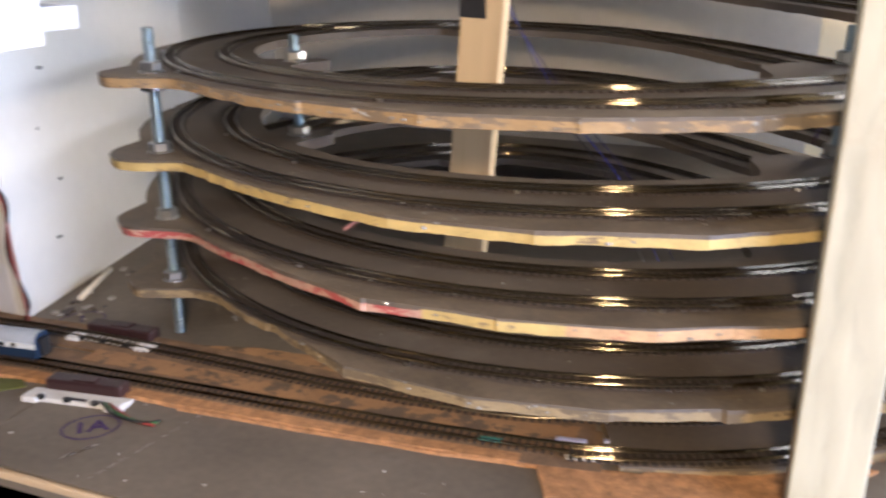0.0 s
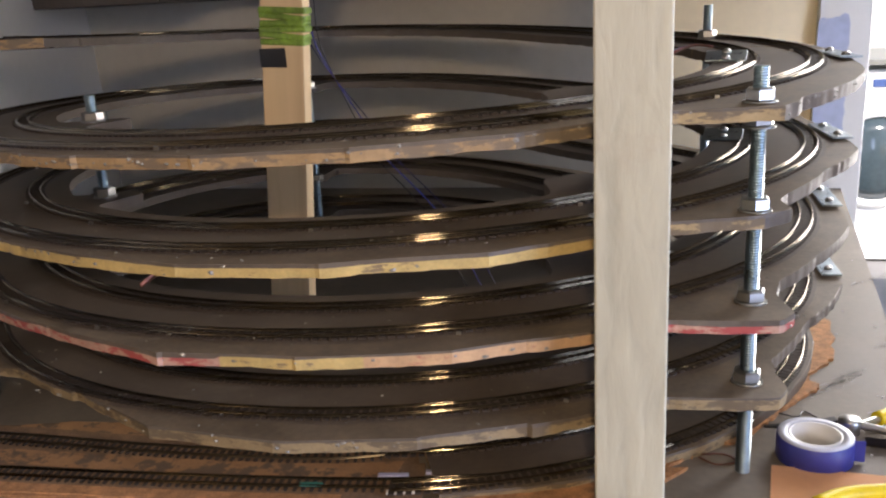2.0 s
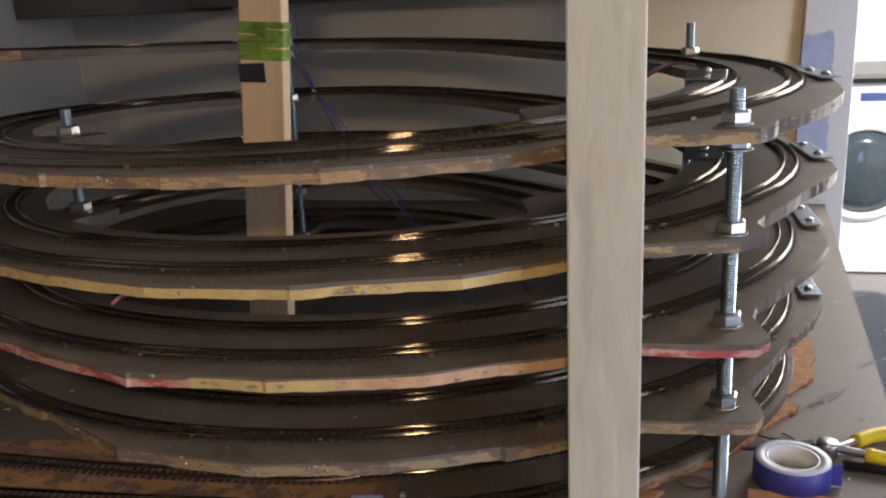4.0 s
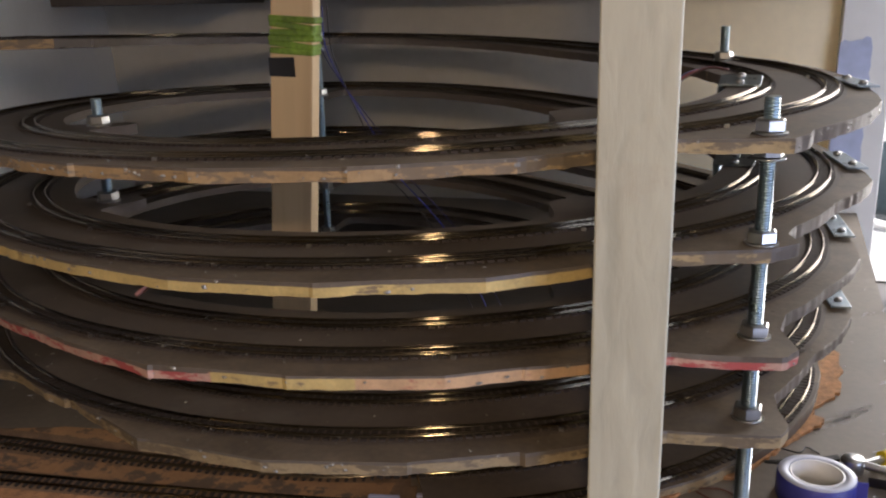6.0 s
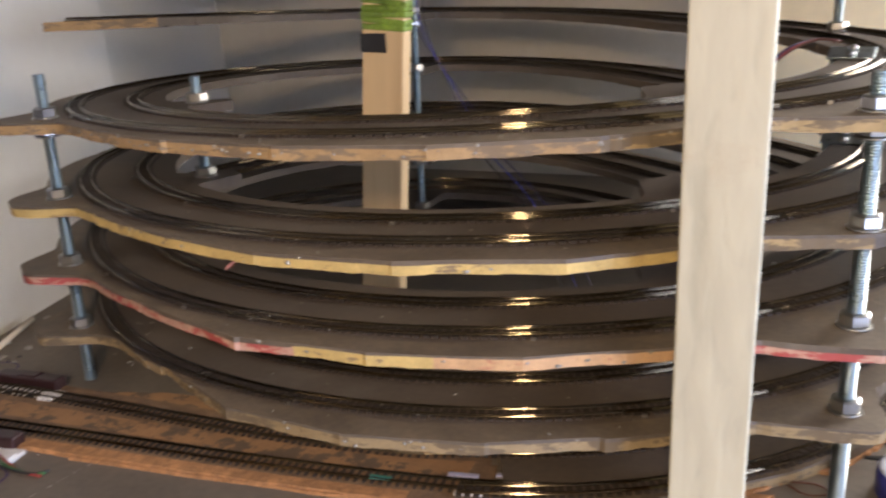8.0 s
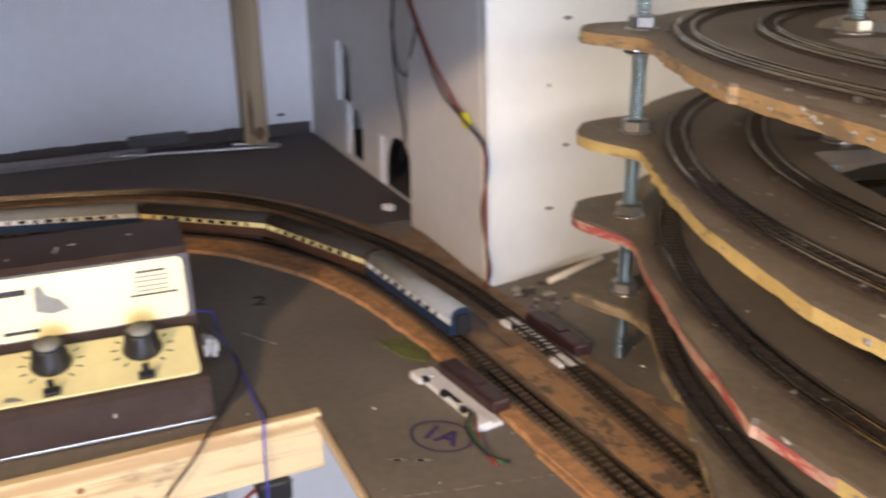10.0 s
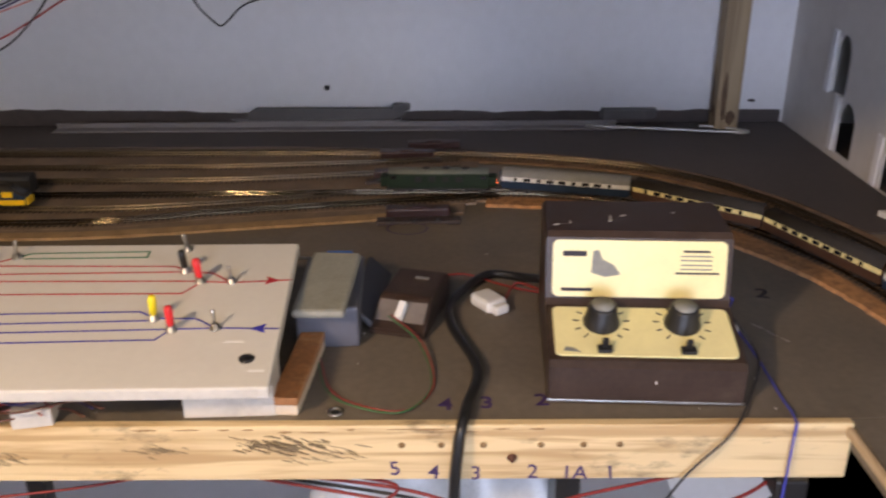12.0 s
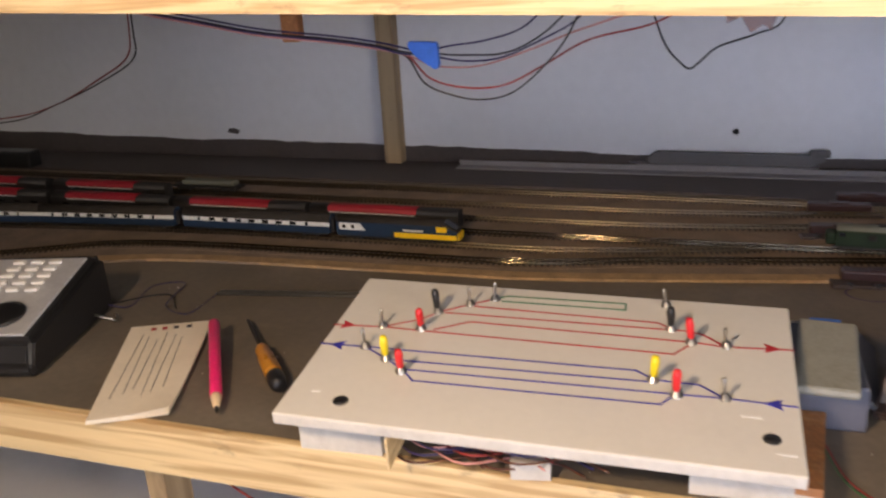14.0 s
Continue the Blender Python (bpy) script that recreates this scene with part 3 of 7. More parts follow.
def deck_in(u, seed):
    deg = (u * 360 - 90 + 180) % 360 - 180
    o = 0.086 + 0.003 * noise.noise((deg * 0.05, seed * 1.7, 5))
    o += 0.050 * bump_at(deg, -133, 6, 4, 6)
    o += 0.050 * bump_at(deg, -42, 6, 4, 6)
    o += 0.050 * bump_at(deg, 123, 6, 4, 6)
    return o


def facets(u, seed):
    """Saw cuts: the rim is cut in short straight runs."""
    step, first = 0.036, 0.0096
    k = math.floor((u - first) / step)
    a = first + k * step
    return a, a + step, (u - a) / step


def rim(u, seed):
    a, b, f = facets(u, seed)
    deg = (u * 360 - 90 + 180) % 360 - 180
    if -165 < deg < -110 or -60 < deg < 14:
        return h_point(u, deck_out(u, seed))
    pa, pb = h_point(a, deck_out(a, seed)), h_point(b, deck_out(b, seed))
    p = pa.lerp(pb, f)
    jog = 0.0032 * noise.noise((a * 41.0, seed * 5.3, 2))
    away = (p - Vector((HX, HY, p.z))).normalized()
    p += away * jog
    p.z = h_height(u)
    return p


THICK = 0.009


def paint_line(u, seed):
    """How far the deck's paint runs down the sawn rim, as a share of its height."""
    k = 0.34 + 0.34 * noise.noise((u * 9, seed * 2.3, 5)) + 0.12 * noise.noise((u * 60, seed, 6))
    if seed == 2 or (seed == 3 and 0.0096 < u % 1.0 < 0.10):
        k *= 0.55
    if seed in (1, 4):
        k *= 0.55
    return max(0.06, min(0.85, k))


def deck_piece(parent, u0, u1, seed, edge_mats, label):
    """One ribbon of deck between two joints, its rim in raw wood."""
    n = max(8, int((u1 - u0) * 900))
    bm = bmesh.new()
    rows = []
    for i in range(n + 1):
        u = u0 + (u1 - u0) * i / n
        o, q = rim(u, seed), h_point(u, -deck_in(u, seed))
        o.z += 0.0008 * noise.noise((u * 30, seed, 1))
        wob = 0.0010 * noise.noise((u * 90, seed, 7)) + 0.0006 * noise.noise((u * 310, seed, 4))
        down = Vector((0, 0, -max(0.001, min(THICK + wob, h_height(u) - 0.0004))))
        out = (o - Vector((HX, HY, o.z))).normalized()
        rag = 0.0010 * noise.noise((u * 110, seed, 11)) + 0.0002 * noise.noise((u * 500, seed, 13))
        edge_of_wear = h_point(u, 0.0075 + 0.0030 * noise.noise((u * 40, seed, 21)) + 0.0010 * noise.noise((u * 240, seed, 22)))
        wear = o.lerp(q, 0.10) if (edge_of_wear - o).dot(q - o) <= 0 else edge_of_wear
        wear.z = o.z
        rows.append([bm.verts.new(p) for p in (o, q, q + down, o + down + out * rag, o + out * (rag * 0.7 + 0.0004) + Vector((0, 0, down.z * paint_line(u, seed))), wear)])
    for i, (a, b) in enumerate(zip(rows, rows[1:])):
        u = u0 + (u1 - u0) * (i + 0.5) / n
        bm.faces.new((a[5], b[5], b[1], a[1])).material_index = 0
        bm.faces.new((a[0], b[0], b[5], a[5])).material_index = 7
        bm.faces.new((a[1], b[1], b[2], a[2])).material_index = 0
        bm.faces.new((a[2], b[2], b[3], a[3])).material_index = 0
        bm.faces.new((a[3], b[3], b[4], a[4])).material_index = edge_mats(u)
        bm.faces.new((a[4], b[4], b[0], a[0])).material_index = 0
    bm.faces.new([rows[0][k] for k in (0, 5, 1, 2, 3, 4)]).material_index = 1
    bm.faces.new([rows[-1][k] for k in (4, 3, 2, 1, 5, 0)]).material_index = 1
    return part("deck", bm, [DECK, EDGE_TAN, EDGE_YELLOW, EDGE_PINK, EDGE_GREY, EDGE_ORANGE, EDGE_SOIL, MARGIN], parent, label)


EDGE_SOIL = chipped("soiled_edge", (0.29, 0.215, 0.115), (0.15, 0.112, 0.068), 0.45)
helix = thing("train_helix", pose(0, 0, 0), "four-turn wooden model railway helix on zinc threaded rods", "helix")


def edges_top(u):
    if 0.135 < u % 1.0 < 0.30:
        return 0
    return 1 if u % 1.0 > 0.75 or noise.noise((u * 14, 3, 0)) > -0.1 else 4


def edges_second(u):
    f = u % 1.0
    if 0.135 < f < 0.30:
        return 0
    return 2 if 0.80 < f or f < 0.10 else 4


def edges_third(u):
    f = u % 1.0
    if 0.0096 < f < 0.0456:
        return 2
    if 0.0456 <= f < 0.105:
        return 5
    if 0.137 < f < 0.30:
        return 0
    return 3 if 0.84 < f or f < 0.20 else 4


def edges_low(u):
    return 0 if 0.150 < u % 1.0 < 0.30 else 6


JOINT = 0.262
deck_piece(helix, JOINT, 0.82, 1, edges_top, "grey-brown painted deck with raw tan rim")
deck_piece(helix, JOINT - 1.0, JOINT - 0.0008, 1, edges_top, "grey-brown painted deck with raw tan rim")
deck_piece(helix, JOINT - 2.0, JOINT - 1.0008, 2, edges_second, "grey-brown painted deck with raw yellow rim")
deck_piece(helix, JOINT - 3.0, JOINT - 2.0008, 3, edges_third, "grey-brown painted deck with pink and yellow rim")
deck_piece(helix, JOINT - 4.2, JOINT - 3.0008, 4, edges_low, "grey-brown painted deck with soiled rim")

# tracks up the helix
U_TOP = 0.82
for off in (-0.0045, -0.0565):
    line = [h_point(-3.95 + (U_TOP + 3.95) * i / 950, off, 0.0) for i in range(951)]
    track(helix, line, half=0.0021)


# dried glue, paint flecks and dust lying on the decks beside the track
fleck_rng = random.Random(41)
bm = bmesh.new()
for k in range(400):
    turn = fleck_rng.choice((0, 0, 1, 1, 2, 3, 3, 4, 4, 4))
    u = fleck_rng.gauss(-0.01, 0.10) - min(turn, 3.6) + (0.0 if turn < 4 else -0.05)
    if u < -3.9 or u > 0.8:
        continue
    off = fleck_rng.choice((fleck_rng.uniform(0.006, 0.020), fleck_rng.uniform(-0.040, -0.018), fleck_rng.uniform(-0.0145, 0.0045)))
    c = h_point(u, off, 0.0019 if -0.0145 <= off <= 0.0055 else 0.0003)
    r, st, turned = fleck_rng.uniform(0.0004, 0.0013), fleck_rng.uniform(1.0, 2.6), fleck_rng.uniform(0, 6.3)
    ring = []
    for j in range(6):
        q = j * math.pi / 3
        rr = r * fleck_rng.uniform(0.6, 1.2)
        x, y = rr * st * math.cos(q), rr * math.sin(q)
        ring.append(bm.verts.new(c + Vector((x * math.cos(turned) - y * math.sin(turned), x * math.sin(turned) + y * math.cos(turned), 0))))
    tip = bm.verts.new(c + Vector((0, 0, r * 0.6)))
    for a, b in zip(ring, ring[1:] + ring[:1]):
        bm.faces.new((a, b, tip))
# lumps of glue that have run over the rims
for k in range(150):
    seed = fleck_rng.choice((1, 1, 1, 2, 3, 4))
    u = fleck_rng.uniform(-0.13, 0.20) - (seed - 1)
    c = rim(u, seed)
    away = (c - Vector((HX, HY, c.z))).normalized()
    r = fleck_rng.uniform(0.0006, 0.0017)
    c += Vector((0, 0, -fleck_rng.uniform(0.001, THICK - 0.001))) + away * 0.0004
    along = Vector((-away.y, away.x, 0))
    ring = [bm.verts.new(c + along * (r * fleck_rng.uniform(0.8, 1.9) * math.cos(q)) + Vector((0, 0, r * math.sin(q) * fleck_rng.uniform(0.6, 1.1)))) for q in (0, 1.05, 2.1, 3.14, 4.2, 5.25)]
    tip = bm.verts.new(c + away * r * 0.7)
    for a, b in zip(ring, ring[1:] + ring[:1]):
        bm.faces.new((a, b, tip))
flecks = part("dried_glue", bm, mat("dried_glue", (0.27, 0.25, 0.21), 0.22, vary=0.4, scale=60, fine=300, bump=0.0), helix)
tagged(flecks, "pale flecks of dried glue and dust", kind="stuff")


def thread_rod(parent, x, y, z0, z1, r=0.005):
    bm = bmesh.new()
    n = int((z1 - z0) / 0.0009)
    prof = [(r - (0.0010 if i % 2 else 0.0), z0 + (z1 - z0) * i / n) for i in range(n + 1)]
    lathe(bm, [(0, z0)] + prof + [(0, z1)], 22)
    for f in bm.faces:
        f.smooth = False
    bmesh.ops.translate(bm, vec=(x, y, 0), verts=bm.verts[:])
    return part("threaded_rod", bm, ZINC, parent, "zinc-plated threaded rod")


def hex_nut(parent, x, y, z, turn, af=0.0165, h=0.008):
    bm = bmesh.new()
    rc = af / math.sqrt(3)
    prof = [(rc * 0.86, 0), (rc, 0.0010), (rc, h - 0.0010), (rc * 0.86, h)]
    lathe(bm, prof, 6)
    for f in bm.faces:
        f.smooth = False
    lathe(bm, [(0.0105, -0.0012), (0.0105, 0.0)], 20)
    bmesh.ops.transform(bm, matrix=pose(x, y, z, 0, 0, turn), verts=bm.verts[:])
    return part("nut", bm, STEEL, parent, "steel hexagon nut on a washer")


# rods: place, foot, head and the heights of the decks that they carry
def deck_levels(x, y, top):
    deg = math.degrees(math.atan2(y - HY, x - HX))
    f = (deg + 90) / 360.0
    f = f if f < 0.6 else f - 1
    return [h_height(f - k) for k in range(0, 5) if f - k > -3.6 and h_height(f - k) <= top]


RODS = ((-0.387, 0.893, 0.0, 0.275), (0.237, 0.880, 0.0, 0.279), (-0.310, 0.996, 0.0, 0.262), (0.150, 1.000, 0.0, 0.285),
        (0.232, 1.318, 0.0, 0.305), (-0.270, 1.415, 0.0, 0.325))
for rx, ry, rz0, rz1 in RODS:
    rod = thread_rod(helix, rx, ry, rz0, rz1)
    for zl in deck_levels(rx, ry, rz1 - 0.01):
        hex_nut(rod, rx, ry, zl + 0.0012, random.uniform(0, 60))
    hex_nut(rod, rx, ry, deck_levels(rx, ry, rz1 - 0.01)[0] - THICK - 0.0052, random.uniform(0, 60), h=0.005)


# joining plates on the east side, and a pair on the inner edge
def plate(parent, m, l=0.046, w=0.014):
    bm = bmesh.new()
    box(bm, (0, 0, 0.0008), (w, l, 0.0016), 0.0003)
    p = part("joining_plate", bm, ZINC, parent, "zinc-plated flat steel plate")
    p.matrix_world = m
    for sy in (-0.3, 0.3):
        b2 = bmesh.new()
        lathe(b2, [(0.0036, 0), (0.0036, 0.0015), (0.0024, 0.0028), (0.0, 0.003)], 8, m=Matrix.Translation((0, sy * l, 0.0016)))
        part("bolt", b2, STEEL, p, "steel screw head")
    return p


for k in range(0, 4):
    px, py, pz, yaw = ((0.326, 1.120, 0.2645, 5), (0.328, 1.139, 0.1955, 5), (0.330, 1.154, 0.1328, 0), (0.329, 1.134, 0.0748, 1))[k]
    plate(helix, pose(px, py, pz, 0, 0, yaw), 0.080, 0.017)
    if k < 2:
        plate(helix, pose((0.235, 0.236)[k], (1.110, 1.123)[k], (0.2665, 0.1965)[k], 14, 0, -8), 0.026, 0.034)

# rail pins and joiners along the decks
bm = bmesh.new()
for k in range(46):
    u = -3.5 + 4.0 * k / 46 + random.uniform(-0.02, 0.02)
    p = h_point(u, random.choice((0.006, -0.015, -0.045, -0.068)), 0.0012)
    box(bm, p, (0.003, 0.002, 0.002))
tagged(part("rail_pin", bm, STEEL, helix), kind="stuff")

# ---- cork bed and tracks on the boards ----
bed = thing("track_bed", pose(0, 0, 0), "worn cork track bed glued to the board", "track bed")


def ribbon(bm, pts, wl, wr, z0, z1):
    a, b = offsets(pts, -wl), offsets(pts, wr)
    rows = []
    for p, q in zip(a, b):
        rows.append([bm.verts.new((p.x, p.y, z0)), bm.verts.new((p.x, p.y, z1)), bm.verts.new((q.x, q.y, z1)), bm.verts.new((q.x, q.y, z0))])
    for r, s in zip(rows, rows[1:]):
        for i in range(3):
            bm.faces.new((r[i], r[i + 1], s[i + 1], s[i]))
    bm.faces.new(rows[0][::-1])
    bm.faces.new(rows[-1])


CK = 0.003
# main lines: from the yard round the corner, along the front of the helix and up
MAIN = smooth_path([(-0.855, -1.5, 0), (-0.855, -0.5, 0), (-0.855, 0.0, 0), (-0.858, 0.28, 0), (-0.859, 0.41, 0), (-0.845, 0.535, 0), (-0.803, 0.628, 0), (-0.742, 0.702, 0), (-0.660, 0.750, 0),
                    (-0.575, 0.776, 0), (-0.470, 0.789, 0), (-0.348, 0.797, 0), (-0.22, 0.804, 0), (-0.095, 0.812, 0), (0.02, 0.826, 0), (0.10, 0.852, 0), (0.19, 0.915, 0), (0.25, 0.99, 0)], 14)
FRONT = smooth_path([(-0.600, -1.5, 0), (-0.62, -0.75, 0), (-0.700, -0.56, 0), (-0.752, -0.43, 0), (-0.765, -0.18, 0), (-0.770, 0.03, 0), (-0.799, 0.165, 0), (-0.826, 0.33, 0), (-0.846, 0.46, 0)], 14)
INNER = smooth_path([(-1.015, -1.5, 0), (-1.015, -0.2, 0), (-1.012, 0.2, 0), (-1.005, 0.40, 0), (-0.988, 0.52, 0), (-0.950, 0.630, 0), (-0.892, 0.706, 0), (-0.810, 0.764, 0), (-0.715, 0.803, 0), (-0.620, 0.830, 0),
                     (-0.515, 0.844, 0), (-0.42, 0.848, 0), (-0.32, 0.848, 0), (-0.20, 0.846, 0), (-0.105, 0.849, 0), (-0.045, 0.856, 0), (0.005, 0.871, 0.002)], 14)
bm = bmesh.new()
ribbon(bm, [p for p in MAIN if p.x < 0.02 and p.y > 0.40], 0.030, 0.022, 0.0, CK)
part("cork_strip", bm, CORK_DARK, bed)
bm = bmesh.new()
ribbon(bm, [p for p in INNER if p.y > 0.3], 0.022, 0.020, 0.0, CK - 0.0004)
part("cork_strip", bm, CORK_DARK, bed)
# patchy cork left bare between the two lines before the helix
bm = bmesh.new()
between = [p.lerp(q, 0.5) for p in MAIN if -0.43 < p.x < 0.0 for q in [min(INNER, key=lambda c: abs(c.x - p.x))]]
patch_l, patch_r = [], []
for i, p in enumerate(between):
    w = 0.0105 + 0.0015 * noise.noise((i * 0.6, 8, 2)) + 0.0008 * noise.noise((i * 2.3, 9, 2))
    patch_l.append((p.x, p.y - w))
    patch_r.append((p.x, p.y + w + 0.001 * noise.noise((i * 1.7, 3, 2))))
prism(bm, patch_l + patch_r[::-1], CK - 0.0006, CK + 0.0004)
part("cork_strip", bm, CORK_WORN, bed, "worn orange cork showing between dark stains")
# clean orange edge of the cork inside the curve and along the front of the helix
bm = bmesh.new()
near = [p for p in MAIN if p.x < -0.03 and p.y > 0.44]
strip_rng = random.Random(17)
for i, (p, q) in enumerate(zip(offsets(near, 0.0115), near)):
    w = float(np.interp(q.x, (-0.86, -0.80, -0.72, -0.60, -0.46, -0.30, -0.03), (0.024, 0.030, 0.030, 0.021, 0.012, 0.012, 0.011))) + 0.0012 * noise.noise((i * 0.35, 4, 1)) + 0.0008 * strip_rng.uniform(-1, 1)
    d = (p - q).normalized()
    e = p + d * w
    bm.verts.new((p.x, p.y, CK + 0.0002))
    bm.verts.new((e.x, e.y, CK + 0.0002))
    bm.verts.new((e.x + d.x * 0.0012, e.y + d.y * 0.0012, 0.0))
bm.verts.ensure_lookup_table()
for i in range(len(near) - 1):
    for k in (0, 1):
        bm.faces.new((bm.verts[3 * i + k], bm.verts[3 * i + k + 1], bm.verts[3 * i + k + 4], bm.verts[3 * i + k + 3]))
bmesh.ops.recalc_face_normals(bm, faces=bm.faces[:])
part("cork_border", bm, CORK, bed, "clean orange cork border with a crumbled edge")
bm = bmesh.new()
ribbon(bm, [p for p in FRONT if p.y < 0.44], 0.017, 0.013, 0.0, CK - 0.0003)
part("cork_strip", bm, YARD_BED, bed, "dark dirty cork strip under the front storage track")
bm = bmesh.new()
prism(bm, [(-1.05, -1.5), (-0.56, -1.5), (-0.585, -0.80), (-0.655, -0.57), (-0.715, -0.37), (-0.733, -0.10), (-0.738, 0.05), (-0.768, 0.24), (-0.800, 0.42), (-1.03, 0.45)], 0.0, CK - 0.0008)
part("cork_sheet", bm, YARD_BED, bed, "dark dirty cork sheet under the storage tracks")
bm = bmesh.new()
ribbon(bm, smooth_path([(-0.600, -1.5, 0), (-0.610, -0.80, 0), (-0.675, -0.57, 0), (-0.733, -0.37, 0), (-0.748, -0.10, 0), (-0.754, 0.05, 0), (-0.784, 0.24, 0), (-0.812, 0.40, 0)], 10), -0.004, 0.020, 0.0, CK - 0.0003)
part("cork_edge", bm, CORK_TAN, bed, "tan cork edge before the storage tracks")

up = Vector((0, 0, CK))
main = thing("main_line", pose(0, 0, 0), "two running lines of fine nickel rail on dark sleepers", "track")
track(main, [p + up for p in MAIN])
track(main, [p + up for p in INNER], metal=RAIL_DULL)
yard = thing("yard_tracks", pose(0, 0, 0), "parallel storage tracks of fine nickel rail", "track")
for x in (-0.905, -0.958):
    track(yard, [Vector((x - 0.05 * max(0, (y - 0.1) / 0.35) ** 1.5 * (1 if x > -0.93 else 0.7), y, CK)) for y in np.linspace(-1.5, 0.42, 60)], metal=RAIL_DULL)
track(yard, [Vector((-0.809 - 0.043 * max(0, (y - 0.02) / 0.25) ** 1.5 + 0.03 * max(0.0, (-0.30 - y) / 0.4) ** 1.5, y, CK)) for y in np.linspace(-1.45, 0.27, 60)], metal=RAIL_DULL)
track(yard, [p + up for p in FRONT])


# cork offcuts in front of the tracks and at the east side
def ragged(outline, k=6, amp=0.0025, seed=0):
    out = []
    for i, (x0, y0) in enumerate(outline):
        x1, y1 = outline[(i + 1) % len(outline)]
        for q in range(k):
            f = q / k
            out.append((x0 + (x1 - x0) * f + amp * noise.noise((x0 * 50 + q, seed, i)) * (q > 0), y0 + (y1 - y0) * f + amp * noise.noise((seed, y0 * 50 + q, i + 9)) * (q > 0)))
    return out


def offcut(outline, z0, z1, material, label, seed, amp=0.002):
    bm = bmesh.new()
    prism(bm, ragged(outline, 6, amp, seed), z0, z1)
    return solo("cork_offcut", bm, material, label, "cork", "cork offcuts")


offcut([(-0.005, 0.764), (0.095, 0.785), (0.055, 0.812), (-0.022, 0.802)], 0.0, 0.0028, CORK, "clean orange cork offcut by the track", 1, 0.0008)
offcut([(0.095, 0.779), (0.135, 0.797), (0.20, 0.875), (0.155, 0.868), (0.10, 0.835), (0.050, 0.814)], 0.0, 0.0026, CORK, "broken orange cork offcut by the track", 2, 0.002)
offcut([(0.186, 0.872), (0.212, 0.905), (0.242, 0.922), (0.262, 0.950), (0.280, 0.978), (0.296, 1.000), (0.311, 1.018), (0.304, 1.042), (0.324, 1.066), (0.334, 1.083), (0.348, 1.173), (0.335, 1.22), (0.27, 1.15), (0.17, 0.94), (0.10, 0.87)], 0.0, 0.0026, CORK, "torn cork underlay with a ragged edge", 3, 0.007)
offcut([(-0.30, 0.772), (-0.10, 0.786), (-0.02, 0.796), (-0.02, 0.803), (-0.30, 0.782)], 0.0, 0.0024, CORK, "thin orange cork edge beside the track", 4, 0.002)
offcut([(-0.69, 0.815), (-0.535, 0.842), (-0.535, 0.8625), (-0.70, 0.8625)], 0.0, 0.0022, CORK_DARK, "soiled cork piece at the foot of the box", 5, 0.002)
offcut([(-0.49, 0.848), (-0.10, 0.868), (0.05, 0.90), (0.05, 0.93), (-0.10, 0.90), (-0.30, 0.885), (-0.36, 0.868), (-0.49, 0.862)], 0.0, 0.0020, CORK_WORN, "patchy worn cork strip behind the track", 6, 0.003)

# ---- paints for small things ----
CREAM = plain("cream_panel", (0.78, 0.70, 0.36), 0.35, vary=0.05)
BROWN_CASE = mat("brown_enamel", (0.042, 0.026, 0.020), 0.36, vary=0.25, scale=50, fine=260, bump=0.03, dirt=(0.12, 0.09, 0.07), dirt_amount=0.25, spec=0.35)
INK = plain("black_ink", (0.02, 0.018, 0.03), 0.7)
INK_BLUE = plain("blue_ink", (0.03, 0.03, 0.30), 0.6)
INK_VIOLET = plain("violet_ink", (0.05, 0.025, 0.11), 0.6)
INK_RED = plain("red_ink", (0.42, 0.02, 0.03), 0.6)
INK_GREEN = plain("green_ink", (0.02, 0.16, 0.09), 0.6)
PANEL = mat("panel_paint", (0.62, 0.60, 0.55), 0.5, vary=0.04, scale=10, fine=150, bump=0.05, dirt=(0.48, 0.45, 0.40), dirt_amount=0.25)
FOOT = mat("foot_paint", (0.54, 0.51, 0.46), 0.6, vary=0.12, scale=30, fine=200, bump=0.1, dirt=(0.25, 0.23, 0.20), dirt_amount=0.4)
RED = plain("red_plastic", (0.62, 0.02, 0.025), 0.4)
YELLOW = plain("yellow_plastic", (0.80, 0.62, 0.02), 0.4)
BLUE_TAPE = plain("blue_tape", (0.035, 0.04, 0.24), 0.45)
TAPE_BRIGHT = plain("bright_blue_tape", (0.03, 0.16, 0.62), 0.5)
GREEN_TAPE = plain("green_yellow_tape", (0.15, 0.24, 0.03), 0.32, vary=0.6)
PINK = plain("pink_lacquer", (0.85, 0.03, 0.17), 0.35)
ORANGE = plain("amber_handle", (0.52, 0.22, 0.03), 0.3)
PAPER = mat("aged_paper", (0.74, 0.66, 0.53), 0.85, vary=0.06, scale=30, fine=260, bump=0.05)
SLATE = mat("grey_pad", (0.20, 0.20, 0.18), 0.55, vary=0.15, scale=40, fine=300, bump=0.2)
BLUE_GREY = plain("blue_grey_box", (0.085, 0.089, 0.115), 0.5)
OAK = mat("orange_stained_strip", (0.40, 0.16, 0.055), 0.6, vary=0.35, scale=60, fine=300, bump=0.2, dirt=(0.60, 0.36, 0.18), dirt_amount=0.7)
CARD = mat("brown_card", (0.60, 0.30, 0.14), 0.8, vary=0.08, scale=30, fine=200, bump=0.05)
SILVER = plain("silver_plastic", (0.55, 0.55, 0.56), 0.35, 0.3)
WIRE_RED = plain("red_wire", (0.27, 0.032, 0.028), 0.45)
WIRE_BLACK = plain("black_wire", (0.015, 0.013, 0.014), 0.45)
WIRE_BLUE = plain("blue_wire", (0.05, 0.06, 0.38), 0.45)
